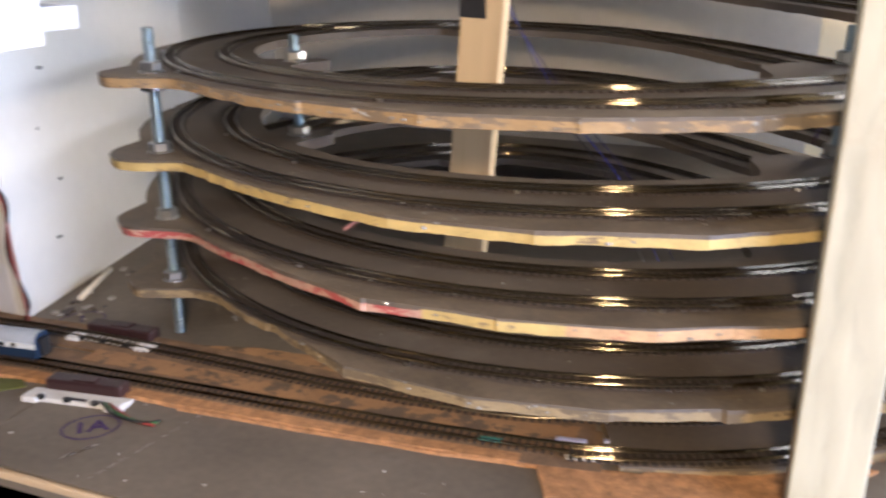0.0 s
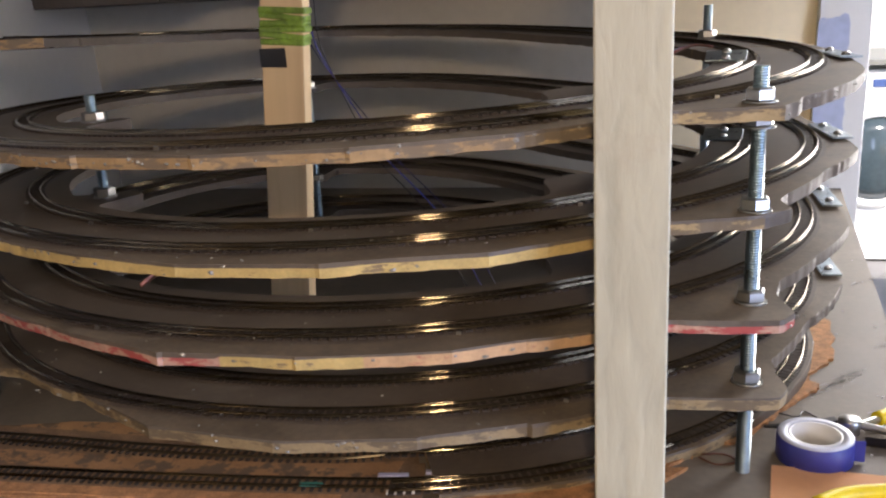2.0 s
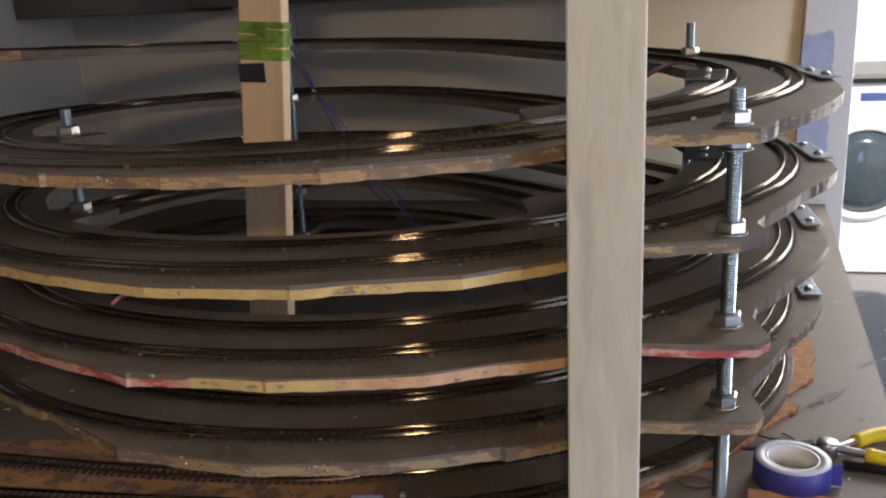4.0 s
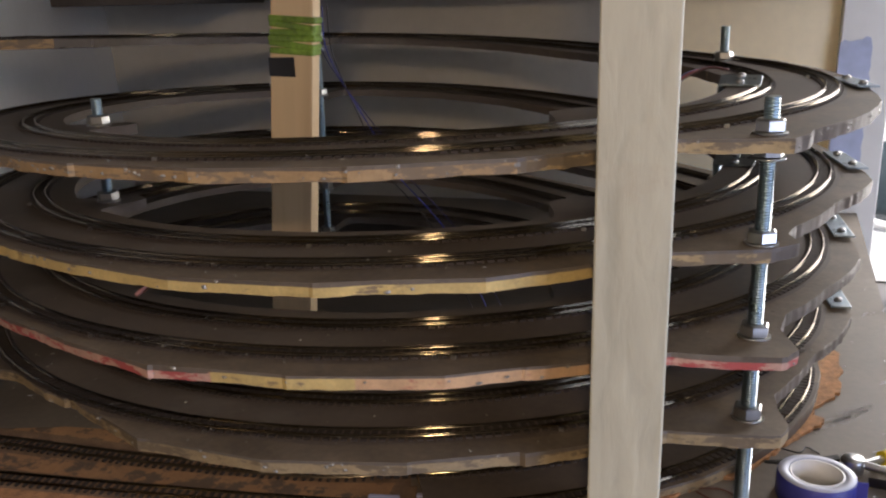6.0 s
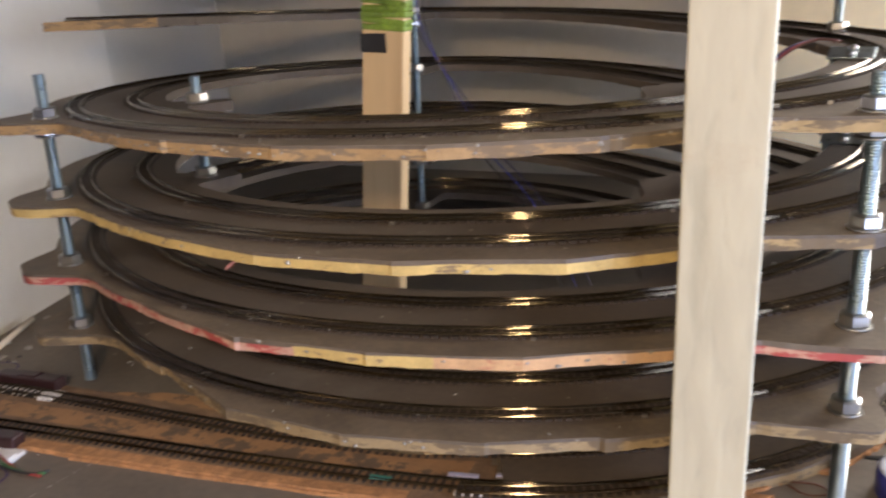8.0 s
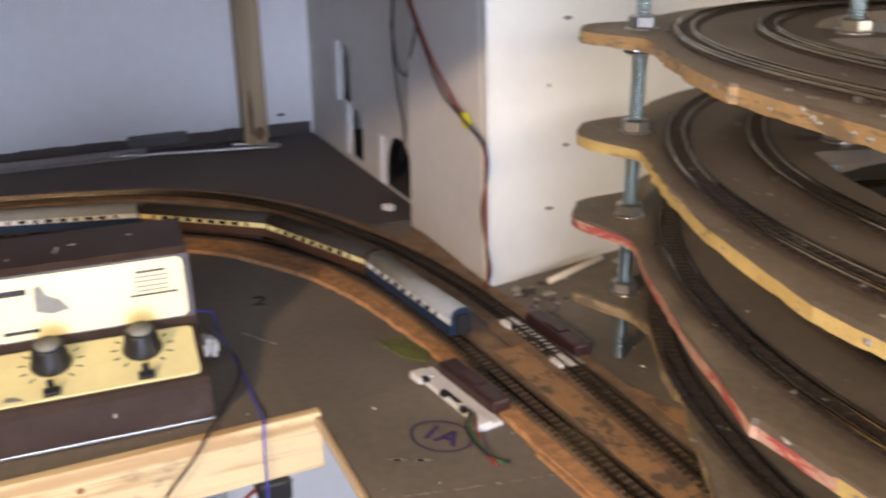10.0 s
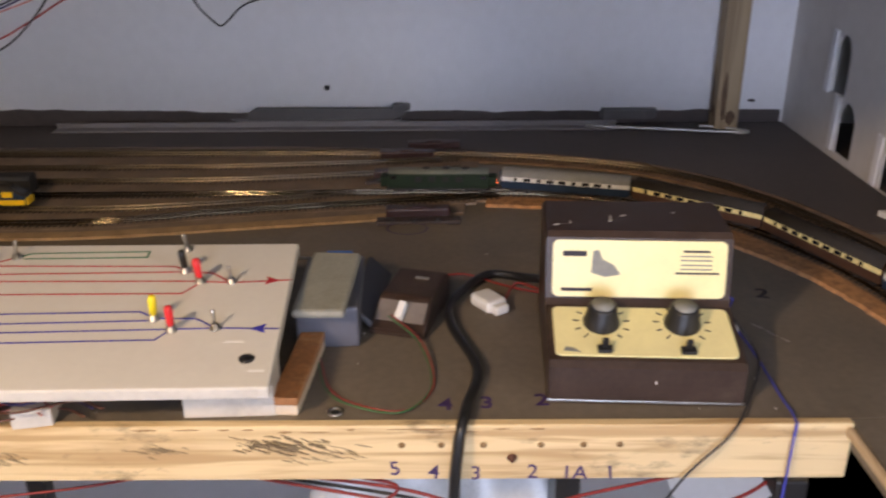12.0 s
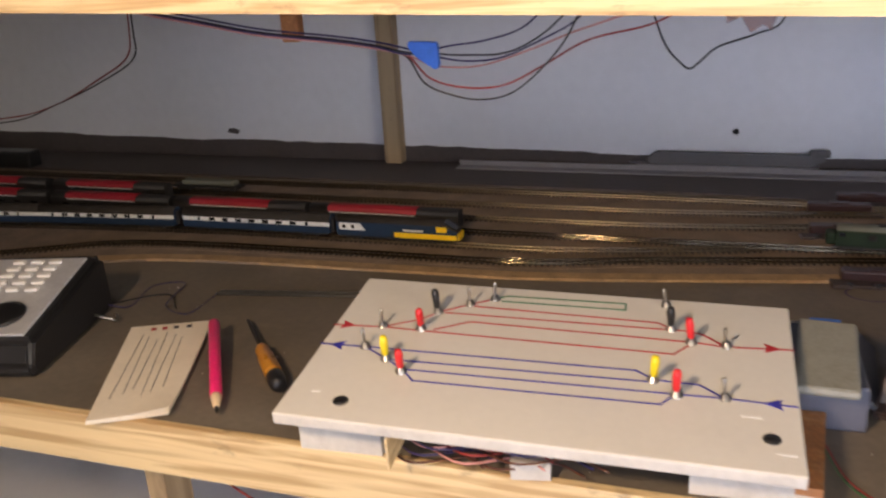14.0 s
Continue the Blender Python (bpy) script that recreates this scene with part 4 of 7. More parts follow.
WIRE_VIOLET = plain("violet_wire", (0.032, 0.022, 0.085), 0.45)
WIRE_GREEN = plain("green_wire", (0.035, 0.13, 0.045), 0.45)
WIRE_BROWN = plain("brown_wire", (0.10, 0.035, 0.02), 0.45)
WIRE_PINK = plain("pink_wire", (0.55, 0.25, 0.22), 0.5)
PLASTER = mat("plaster_smear", (0.34, 0.32, 0.28), 0.85, vary=0.2, scale=60, fine=300, bump=0.5)
GREY_PAINT = mat("grey_strip_paint", (0.22, 0.21, 0.22), 0.5, vary=0.12, scale=20, fine=200, bump=0.08)


RUBBED = plain("rubbed_dirt", (0.19, 0.145, 0.09), 0.8)
CARD_DENT = plain("dented_pine", (0.26, 0.15, 0.065), 0.8)


def writing(text, size, material, m, parent=None, name="writing", bold=0.0):
    """Flat lettering, made into a mesh of its own."""
    cu = bpy.data.curves.new(name, "FONT")
    cu.body, cu.size, cu.align_x, cu.align_y = text, size, "CENTER", "CENTER"
    cu.extrude, cu.offset = 0.00012, bold
    tmp = bpy.data.objects.new(name, cu)
    scene.collection.objects.link(tmp)
    me = bpy.data.meshes.new_from_object(tmp)
    bpy.data.objects.remove(tmp)
    me.materials.clear()
    me.materials.append(material)
    ob = new(name, me)
    if parent:
        ob.parent = parent
        ob.matrix_local = m
    else:
        ob.matrix_world = m
    return ob


def ring_mark(bm, rx, ry, w, h=0.00025, seg=36, wob=0.06, seed=0):
    """A drawn loop."""
    a, b = [], []
    for i in range(seg):
        t = 2 * math.pi * i / seg
        k = 1 + wob * noise.noise((math.cos(t), math.sin(t), seed))
        a.append(bm.verts.new(((rx - w) * k * math.cos(t), (ry - w) * k * math.sin(t), h)))
        b.append(bm.verts.new((rx * k * math.cos(t), ry * k * math.sin(t), h)))
    for i in range(seg):
        j = (i + 1) % seg
        bm.faces.new((a[i], b[i], b[j], a[j]))


def board_mark(x, y, yaw, text, r):
    t = thing("ink_mark", pose(x, y, 0.0004, 0, 0, yaw), "hand-inked number in a drawn circle on the board", "marking")
    bm = bmesh.new()
    ring_mark(bm, r * 1.25, r, 0.0016, seed=x)
    part("drawn_circle", bm, INK_VIOLET, t)
    if text:
        writing(text, r * 1.3, INK_VIOLET, pose(0, 0, 0.0003), t, bold=0.0004)
    return t


board_mark(-0.345, 0.728, 38, "1A", 0.017)
board_mark(-0.491, 0.880, 40, "1", 0.017)
board_mark(-0.757, 0.361, 90, "", 0.017)
for tx, tx_y, ty in (("4", 0.400, -0.430), ("3", 0.428, -0.432), ("2", 0.466, -0.435)):
    t = thing("ink_mark", pose(ty, tx_y, 0.0004, 0, 0, 90), "hand-inked number on the painted board", "marking")
    writing(tx, 0.020, INK_VIOLET, pose(0, 0, 0), t, bold=0.0003)
t = thing("ink_mark", pose(-0.60, 0.672, 0.0004, 0, 0, 75), "hand-inked number on the painted board", "marking")
writing("2", 0.026, INK, pose(0, 0, 0), t, bold=0.0)
for tx, y, z in (("5", 0.366, -0.033), ("4", 0.392, -0.036), ("3", 0.420, -0.037), ("2", 0.458, -0.036), ("1A", 0.486, -0.037), ("1", 0.510, -0.037)):
    t = thing("ink_mark", pose(-0.4039, y, z, 90, 0, 90), "hand-inked number on the pine rail", "marking")
    writing(tx, 0.0155, INK_VIOLET, pose(0, 0, 0, 0, 0, 6 * math.sin(y * 90)), t, bold=0.0001)
    bm = bmesh.new()
    lathe(bm, [(0.0, 0.0), (0.0022, 0.0), (0.0022, 0.0004), (0.0, 0.0004)], 10, m=pose(-0.4040, y + 0.005, -0.014, 0, 90, 0))
    solo("screw_hole", bm, CARD_DENT, "small dark screw hole in the pine rail", "hole")


# ---- twin controller ----
def rounded(w, h, r, n=5):
    """Outline of a rectangle with rounded corners."""
    out = []
    for cx, cy, a0 in ((w / 2 - r, h / 2 - r, 0), (r - w / 2, h / 2 - r, 90), (r - w / 2, r - h / 2, 180), (w / 2 - r, r - h / 2, 270)):
        out += [(cx + r * math.cos(radians(a0 + 90 * i / n)), cy + r * math.sin(radians(a0 + 90 * i / n))) for i in range(n + 1)]
    return out


def controller():
    t = thing("train_controller", pose(-0.4285, 0.5355, 0.0, 0, 0, 87), "brown twin train controller with cream panels on the board", "controller")
    w = 0.132
    # side profile: depth back from the front edge, height
    prof = [(0.0, 0.002), (0.0, 0.028), (0.004, 0.032), (0.058, 0.046), (0.062, 0.050), (0.070, 0.094), (0.074, 0.098), (0.136, 0.098), (0.140, 0.094), (0.140, 0.002)]
    bm = bmesh.new()
    l = [bm.verts.new((-w / 2, y, z)) for y, z in prof]
    r = [bm.verts.new((w / 2, y, z)) for y, z in prof]
    bm.faces.new(l)
    bm.faces.new(r[::-1])
    for i in range(len(prof)):
        j = (i + 1) % len(prof)
        bm.faces.new((l[i], r[i], r[j], l[j]))
    bmesh.ops.recalc_face_normals(bm, faces=bm.faces[:])
    bmesh.ops.bevel(bm, geom=[e for e in bm.edges if abs(e.verts[0].co.x - e.verts[1].co.x) < 1e-6], offset=0.0014, segments=2, affect="EDGES")
    part("case", bm, BROWN_CASE, t, "dark brown enamelled steel case")
    bm = bmesh.new()
    box(bm, (0, 0.001, 0.0025), (w + 0.001, 0.003, 0.002), 0.0004)
    part("base_trim", bm, STEEL, t)

    def face(y0, z0, y1, z1):
        """Frame of a sloping face: x across, y up the slope, z outward."""
        up_ = Vector((0, y1 - y0, z1 - z0)).normalized()
        n = Vector((1, 0, 0)).cross(up_)
        m = Matrix((Vector((1, 0, 0)), up_, n)).transposed().to_4x4()
        m.translation = Vector((0, (y0 + y1) / 2, (z0 + z1) / 2))
        return m, math.hypot(y1 - y0, z1 - z0)

    lo, ln = face(0.004, 0.032, 0.058, 0.046)
    hi, hn = face(0.062, 0.050, 0.070, 0.094)
    panels = []
    for name, m, length in (("lower_panel", lo, ln - 0.007), ("upper_panel", hi, hn - 0.003)):
        bm = bmesh.new()
        prism(bm, rounded(w - 0.009, length, 0.0045), 0.0, 0.0016)
        p = part(name, bm, CREAM, t, "cream-yellow printed metal panel")
        p.matrix_local = m
        panels.append(p)
    low, top = panels
    for kx in (-0.028, 0.028):
        bm = bmesh.new()
        lathe(bm, [(0.0, 0.0), (0.0125, 0.0), (0.0128, 0.0015), (0.0118, 0.003), (0.0098, 0.015), (0.0088, 0.0165), (0.0, 0.0165)], 28)
        for v in bm.verts:
            r2 = math.hypot(v.co.x, v.co.y)
            if 0.002 < v.co.z < 0.0155 and r2 > 0.005:
                a = math.atan2(v.co.y, v.co.x)
                v.co.x *= 1 + 0.03 * math.sin(a * 14)
                v.co.y *= 1 + 0.03 * math.sin(a * 14)
        k = part("knob", bm, BLACK, low, "black fluted knob with grey cap")
        k.matrix_local = pose(kx, 0.008, 0.0016)
        b2 = bmesh.new()
        lathe(b2, [(0.0, 0.0), (0.0075, 0.0), (0.0078, 0.0006), (0.0, 0.0009)], 22)
        c = part("cap", b2, SLATE, k)
        c.matrix_local = pose(0, 0, 0.0166)
        b3 = bmesh.new()
        for i in range(11):
            a = radians(-50 + 28 * i)
            box(b3, (0, 0, 0), (0.0042, 0.0010, 0.0003), m=pose(kx + 0.0178 * math.cos(a), 0.008 + 0.0178 * math.sin(a), 0.0018, 0, 0, math.degrees(a)))
        part("dial_mark", b3, INK, low).matrix_local = pose(0, 0, 0)
        b4 = bmesh.new()
        box(b4, (0, 0, 0.0015), (0.010, 0.006, 0.003), 0.0005)
        box(b4, (0, 0.001, 0.006), (0.0042, 0.003, 0.008), 0.0008)
        s = part("slide_switch", b4, BLACK, low, "small black reversing switch")
        s.matrix_local = pose(kx, -0.020, 0.0016)
    # printed bars and a worn picture patch on the upper panel
    for bx, by, bw, bh, mt in ((-0.046, 0.011, 0.017, 0.0040, INK), (-0.044, -0.0155, 0.022, 0.0024, INK), (0.040, 0.0135, 0.019, 0.0016, INK), (0.041, -0.0025, 0.031, 0.0014, INK),
                               (0.040, 0.010, 0.022, 0.0011, SLATE), (0.040, 0.007, 0.022, 0.0011, SLATE), (0.040, 0.0035, 0.022, 0.0011, SLATE), (0.040, 0.0005, 0.022, 0.0011, SLATE)):
        bm = bmesh.new()
        box(bm, (bx, by, 0.00175), (bw, bh, 0.0003))
        part("printed_bar", bm, mt, top)
    bm = bmesh.new()
    prism(bm, [(-0.034, -0.003), (-0.024, -0.006), (-0.013, -0.004), (-0.018, 0.003), (-0.026, 0.007), (-0.029, 0.014), (-0.033, 0.013)], 0.0016, 0.0019)
    part("printed_patch", bm, SLATE, top)
    bm = bmesh.new()
    prism(bm, [(-0.056, -0.021), (-0.044, -0.022), (-0.049, -0.018), (-0.054, -0.017)], 0.0016, 0.0019)
    part("printed_patch", bm, SLATE, low)
    for sx, sy, sl, sa in ((-0.048, 0.090, 0.004, 80), (-0.018, 0.098, 0.012, 84), (-0.008, 0.105, 0.004, 10), (0.030, 0.112, 0.003, 40), (-0.058, 0.085, 0.005, 20)):
        bm = bmesh.new()
        box(bm, (0, 0, 0), (sl, 0.0012, 0.0003), m=pose(sx, sy, 0.0981, 0, 0, sa))
        part("paint_chip", bm, WHITE_PLASTIC, t)
    bm = bmesh.new()
    box(bm, (0.006, -0.0001, 0.018), (0.0009, 0.0004, 0.0025))
    part("paint_chip", bm, WHITE_PLASTIC, t)
    return t


controller()
cable("mains_cable", [(-0.566, 0.500, 0.030), (-0.62, 0.470, 0.008), (-0.63, 0.436, 0.006), (-0.577, 0.406, 0.006), (-0.537, 0.405, 0.005), (-0.471, 0.423, 0.005), (-0.425, 0.415, 0.005),
                      (-0.402, 0.411, 0.004), (-0.396, 0.408, -0.012), (-0.396, 0.405, -0.06), (-0.40, 0.40, -0.26)], 0.0038, BLACK, "thick black mains cable hanging over the rail", "cable")
cable("plug_wire", [(-0.556, 0.500, 0.02), (-0.60, 0.480, 0.006), (-0.612, 0.462, 0.006), (-0.581, 0.450, 0.006)], 0.0012, WIRE_RED, "short red wire behind the controller")
cable("plug_wire", [(-0.556, 0.495, 0.02), (-0.61, 0.455, 0.004), (-0.635, 0.42, 0.004), (-0.63, 0.40, 0.006)], 0.001, WIRE_RED, "short red wire behind the controller")
bm = bmesh.new()
box(bm, (0, 0, 0.006), (0.026, 0.020, 0.011), 0.003)
box(bm, (0.016, 0.0, 0.005), (0.008, 0.014, 0.008), 0.002)
solo("connector_block", bm, WHITE_PLASTIC, "cloudy white plastic wire connector on the board", "connector", m=pose(-0.578, 0.436, 0, 0, 0, 35))
cable("feeder_wire", [(-0.505, 0.605, 0.045), (-0.53, 0.622, 0.03), (-0.548, 0.627, 0.006), (-0.497, 0.631, 0.002), (-0.435, 0.630, 0.002), (-0.408, 0.629, 0.003), (-0.400, 0.627, -0.01), (-0.398, 0.622, -0.12),
                      (-0.38, 0.60, -0.25)], 0.0009, WIRE_BLUE, "thin blue wire hanging over the pine rail")
cable("feeder_wire", [(-0.505, 0.604, 0.04), (-0.50, 0.628, 0.01), (-0.478, 0.629, 0.002), (-0.438, 0.610, 0.002), (-0.408, 0.594, 0.003), (-0.400, 0.583, -0.008), (-0.398, 0.550, -0.05), (-0.396, 0.50, -0.16)],
      0.0009, WIRE_BLACK, "thin black wire hanging over the pine rail")
bm = bmesh.new()
for k in range(5):
    box(bm, (0.004 * (k % 2), 0.003 * k - 0.006, 0.012 + 0.002 * (k % 3)), (0.012, 0.004, 0.010), 0.001)
solo("terminal_clip", bm, WHITE_PLASTIC, "pale plastic terminal clips beside the controller", "connector", m=pose(-0.510, 0.612, 0.0, 0, 0, 10))


# ---- small transformer, boxes and strip ----
def small_case():
    t = thing("transformer_box", pose(-0.526, 0.362, 0.0, 0, 0, 74) @ Matrix.Scale(0.87, 4), "dark brown plastic transformer with sloping taupe plates and a white plug", "transformer")
    # side profile, from the front foot to the back: depth and height
    prof = [(0.0, 0.0005), (0.0, 0.006), (0.006, 0.010), (0.026, 0.026), (0.030, 0.028), (0.084, 0.030), (0.088, 0.027), (0.088, 0.0005)]
    w = 0.048
    bm = bmesh.new()
    l = [bm.verts.new((-w / 2 - (0.002 if y < 0.01 else 0.0), y, z)) for y, z in prof]
    r = [bm.verts.new((w / 2 + (0.002 if y < 0.01 else 0.0), y, z)) for y, z in prof]
    bm.faces.new(l)
    bm.faces.new(r[::-1])
    for i in range(len(prof)):
        j = (i + 1) % len(prof)
        bm.faces.new((l[i], r[i], r[j], l[j]))
    bmesh.ops.recalc_face_normals(bm, faces=bm.faces[:])
    bmesh.ops.bevel(bm, geom=bm.edges[:], offset=0.0012, segments=2, affect="EDGES")
    part("case", bm, BROWN_CASE, t)
    plate_paint = plain("taupe_plate", (0.16, 0.135, 0.12), 0.5)
    for x in (-0.0125, 0.0125):
        bm = bmesh.new()
        box(bm, (0, 0, 0), (0.021, 0.021, 0.0012), 0.0004, m=pose(x, 0.0155, 0.0188, 38.6, 0, 0))
        part("front_plate", bm, plate_paint, t, "taupe sloping front plate")
    bm = bmesh.new()
    box(bm, (0, 0, 0.003), (0.007, 0.017, 0.008), 0.0012, m=pose(0.001, 0.014, 0.019, 38.6, 0, -8))
    part("plug", bm, WHITE_PLASTIC, t, "white two-pin plug")
    bm = bmesh.new()
    box(bm, (0.004, 0.066, 0.0302), (0.013, 0.004, 0.0008))
    part("clip", bm, STEEL, t)


small_case()
loop = [(-0.530, 0.358, 0.018), (-0.505, 0.382, 0.008), (-0.454, 0.392, 0.002), (-0.421, 0.373, 0.002), (-0.429, 0.339, 0.002), (-0.449, 0.319, 0.002), (-0.491, 0.307, 0.002)]
cable("loop_wire", loop, 0.0006, WIRE_RED, "thin red wire looped on the board", "wire", "loop wires")
cable("loop_wire", [(x + 0.003, y - 0.002, z + 0.0006) for x, y, z in loop], 0.0006, WIRE_GREEN, "thin green wire looped on the board", "wire", "loop wires")

bm = bmesh.new()
box(bm, (0, 0, 0.017), (0.048, 0.100, 0.034), 0.002)
solo("plastic_box", bm, BLUE_GREY, "blue-grey plastic box beside the control panel", "box", m=pose(-0.560, 0.309, 0.0, 0, 0, 92))
bm = bmesh.new()
box(bm, (0, 0, 0), (0.040, 0.094, 0.007), 0.003)
for v in bm.verts:
    v.co.z += 0.0012 * noise.noise((v.co.x * 60, v.co.y * 60, 1))
solo("sanding_pad", bm, mat("grey_green_pad", (0.25, 0.25, 0.215), 0.6, vary=0.18, scale=35, fine=300, bump=0.3, dirt=(0.12, 0.12, 0.10), dirt_amount=0.5), "worn grey pad lying on the box", "pad", m=pose(-0.540, 0.309, 0.0405, 5, 0, 87))
bm = bmesh.new()
box(bm, (0, 0, 0), (0.026, 0.100, 0.005), 0.0015)
solo("plastic_tray", bm, plain("charcoal_plate", (0.040, 0.042, 0.052), 0.5), "charcoal plastic plate leaning on the box", "tray", m=pose(-0.585, 0.3385, 0.0125, 0, 44, 86))
bm = bmesh.new()
box(bm, (0, 0, 0), (0.022, 0.012, 0.006), 0.001)
solo("blue_clip", bm, TAPE_BRIGHT, "small bright blue clip on the box", "clip", m=pose(-0.600, 0.311, 0.0375, 0, 0, 90))
bm = bmesh.new()
box(bm, (0, 0, 0.004), (0.026, 0.014, 0.008), 0.0015)
solo("grey_block", bm, SLATE, "small grey block lying by the box", "block", m=pose(-0.640, 0.305, 0.0, 0, 0, 95))
bm = bmesh.new()
box(bm, (0, 0, 0.011), (0.018, 0.116, 0.006), 0.0006)
strip = thing("wood_strip", pose(-0.476, 0.297, 0.0, 0, 0, 86), "orange-stained wooden strip with a pale raw edge", "strip")
part("stained_top", bm, OAK, strip, "orange-brown mottled top")
bm = bmesh.new()
box(bm, (0, 0, 0.004), (0.0175, 0.1155, 0.008), 0.0006)
part("raw_edge", bm, plain("raw_pale_wood", (0.60, 0.50, 0.38), 0.7), strip, "pale raw wooden edge")


# ---- control panel ----
def control_panel():
    bl, br, tl = Vector((-0.373, -0.034, 0.046)), Vector((-0.387, 0.289, 0.041)), Vector((-0.557, -0.048, 0.067))
    ax = (br - bl).normalized()
    ay = (tl - bl)
    ay = (ay - ax * ay.dot(ax)).normalized()
    az = ax.cross(ay)
    m = Matrix((ax, ay, az)).transposed().to_4x4()
    m.translation = bl
    t = thing("control_panel", m, "grey-white track control panel with coloured switch levers, raised on blocks", "control panel")
    W, D = 0.325, 0.185
    bm = bmesh.new()
    box(bm, (W / 2, D / 2, -0.0045), (W, D, 0.009), 0.0015)
    bm.normal_update()
    for f in bm.faces:
        f.material_index = 0 if f.normal.z > 0.5 else 1
    part("board", bm, [PANEL, FOOT], t, "grey-white painted board")
    inv = m.inverted()
    for x0, x1 in ((0.002, 0.062), (0.262, 0.322)):
        bm = bmesh.new()
        for yy0, yy1 in ((0.030, 0.062),):
            pts = [(x0, yy0), (x1, yy0), (x1, yy1), (x0, yy1)]
            top = [bm.verts.new((x, y, -0.009)) for x, y in pts]
            bot = []
            for x, y in pts:
                wv = m @ Vector((x, y, -0.009))
                bot.append(bm.verts.new(inv @ Vector((wv.x, wv.y, 0.0005))))
            bm.faces.new(top)
            bm.faces.new(bot[::-1])
            for i in range(4):
                bm.faces.new((bot[i], bot[(i + 1) % 4], top[(i + 1) % 4], top[i]))
        bmesh.ops.recalc_face_normals(bm, faces=bm.faces[:])
        part("foot_block", bm, FOOT, t, "grey painted softwood block")
    for x0 in (0.03, 0.29):
        bm = bmesh.new()
        pts = [(x0 - 0.02, D - 0.03), (x0 + 0.02, D - 0.03), (x0 + 0.02, D - 0.005), (x0 - 0.02, D - 0.005)]
        top = [bm.verts.new((x, y, -0.009)) for x, y in pts]
        bot = [bm.verts.new(inv @ Vector(((m @ Vector((x, y, -0.009))).x, (m @ Vector((x, y, -0.009))).y, 0.0005))) for x, y in pts]
        bm.faces.new(top)
        bm.faces.new(bot[::-1])
        for i in range(4):
            bm.faces.new((bot[i], bot[(i + 1) % 4], top[(i + 1) % 4], top[i]))
        bmesh.ops.recalc_face_normals(bm, faces=bm.faces[:])
        part("foot_block", bm, FOOT, t)
    bm = bmesh.new()
    box(bm, (0.078, 0.014, -0.022), (0.0016, 0.03, 0.024), 0.0004)
    part("batten", bm, PINE, t, "thin pine batten under the board")

    def line(pts, material, w=0.0014):
        bm = bmesh.new()
        for (x0, y0), (x1, y1) in zip(pts, pts[1:]):
            d = Vector((x1 - x0, y1 - y0, 0))
            box(bm, (0, 0, 0), (d.length + w, w, 0.0003), m=pose((x0 + x1) / 2, (y0 + y1) / 2, 0.0002, 0, 0, math.degrees(math.atan2(d.y, d.x))))
        part("inked_line", bm, material, t)

    line([(0.0, 0.110), (0.0377, 0.1127), (0.0734, 0.1119), (0.2479, 0.1105), (0.2595, 0.1261)], INK_RED)
    line([(0.077, 0.1151), (0.1004, 0.1298), (0.2586, 0.1275), (0.2812, 0.1251), (0.3245, 0.1282)], INK_RED)
    line([(0.0377, 0.1127), (0.0634, 0.1279), (0.0739, 0.1398), (0.0934, 0.1543), (0.1109, 0.1650)], INK_RED)
    line([(0.0988, 0.1524), (0.2352, 0.1494), (0.2455, 0.1418)], INK_RED)
    line([(0.0787, 0.1397), (0.2531, 0.1414), (0.2659, 0.1387), (0.2812, 0.1251)], INK_RED)
    line([(0.1120, 0.1650), (0.1200, 0.1712), (0.2102, 0.1729), (0.2106, 0.1638), (0.1173, 0.1630)], INK_GREEN)
    line([(0.0, 0.0837), (0.0343, 0.0846), (0.0549, 0.0849), (0.2244, 0.0871), (0.2375, 0.0784), (0.2650, 0.0777), (0.2802, 0.0660)], INK_BLUE)
    line([(0.0343, 0.0846), (0.0551, 0.0720), (0.2358, 0.0759)], INK_BLUE)
    line([(0.0551, 0.0720), (0.0698, 0.0620), (0.2507, 0.0650), (0.2804, 0.0659), (0.3230, 0.0644)], INK_BLUE)
    line([(0.0698, 0.0620), (0.0805, 0.0503), (0.2426, 0.0527), (0.2508, 0.0645)], INK_BLUE)
    for x, y, s, mt in ((0.0106, 0.1110, 1, INK_RED), (0.3112, 0.1275, 1, INK_RED), (0.0128, 0.0838, -1, INK_BLUE), (0.3098, 0.0648, -1, INK_BLUE)):
        bm = bmesh.new()
        tri = [(x + s * 0.006, y), (x - s * 0.005, y + 0.0055), (x - s * 0.003, y), (x - s * 0.005, y - 0.0055)]
        prism(bm, tri if s > 0 else tri[::-1], 0.0001, 0.0005)
        part("inked_arrow", bm, mt, t)
    levers = [(STEEL, ((0.0377, 0.1127), (0.0946, 0.1535), (0.1114, 0.164), (0.0346, 0.0838), (0.2394, 0.1742), (0.282, 0.1253), (0.2809, 0.0646))),
              (RED, ((0.067, 0.1143), (0.0696, 0.0589), (0.2587, 0.1259), (0.2514, 0.0632))), (YELLOW, ((0.0542, 0.0718), (0.2364, 0.0775))),
              (BLACK, ((0.0732, 0.1387), (0.2446, 0.1417)))]
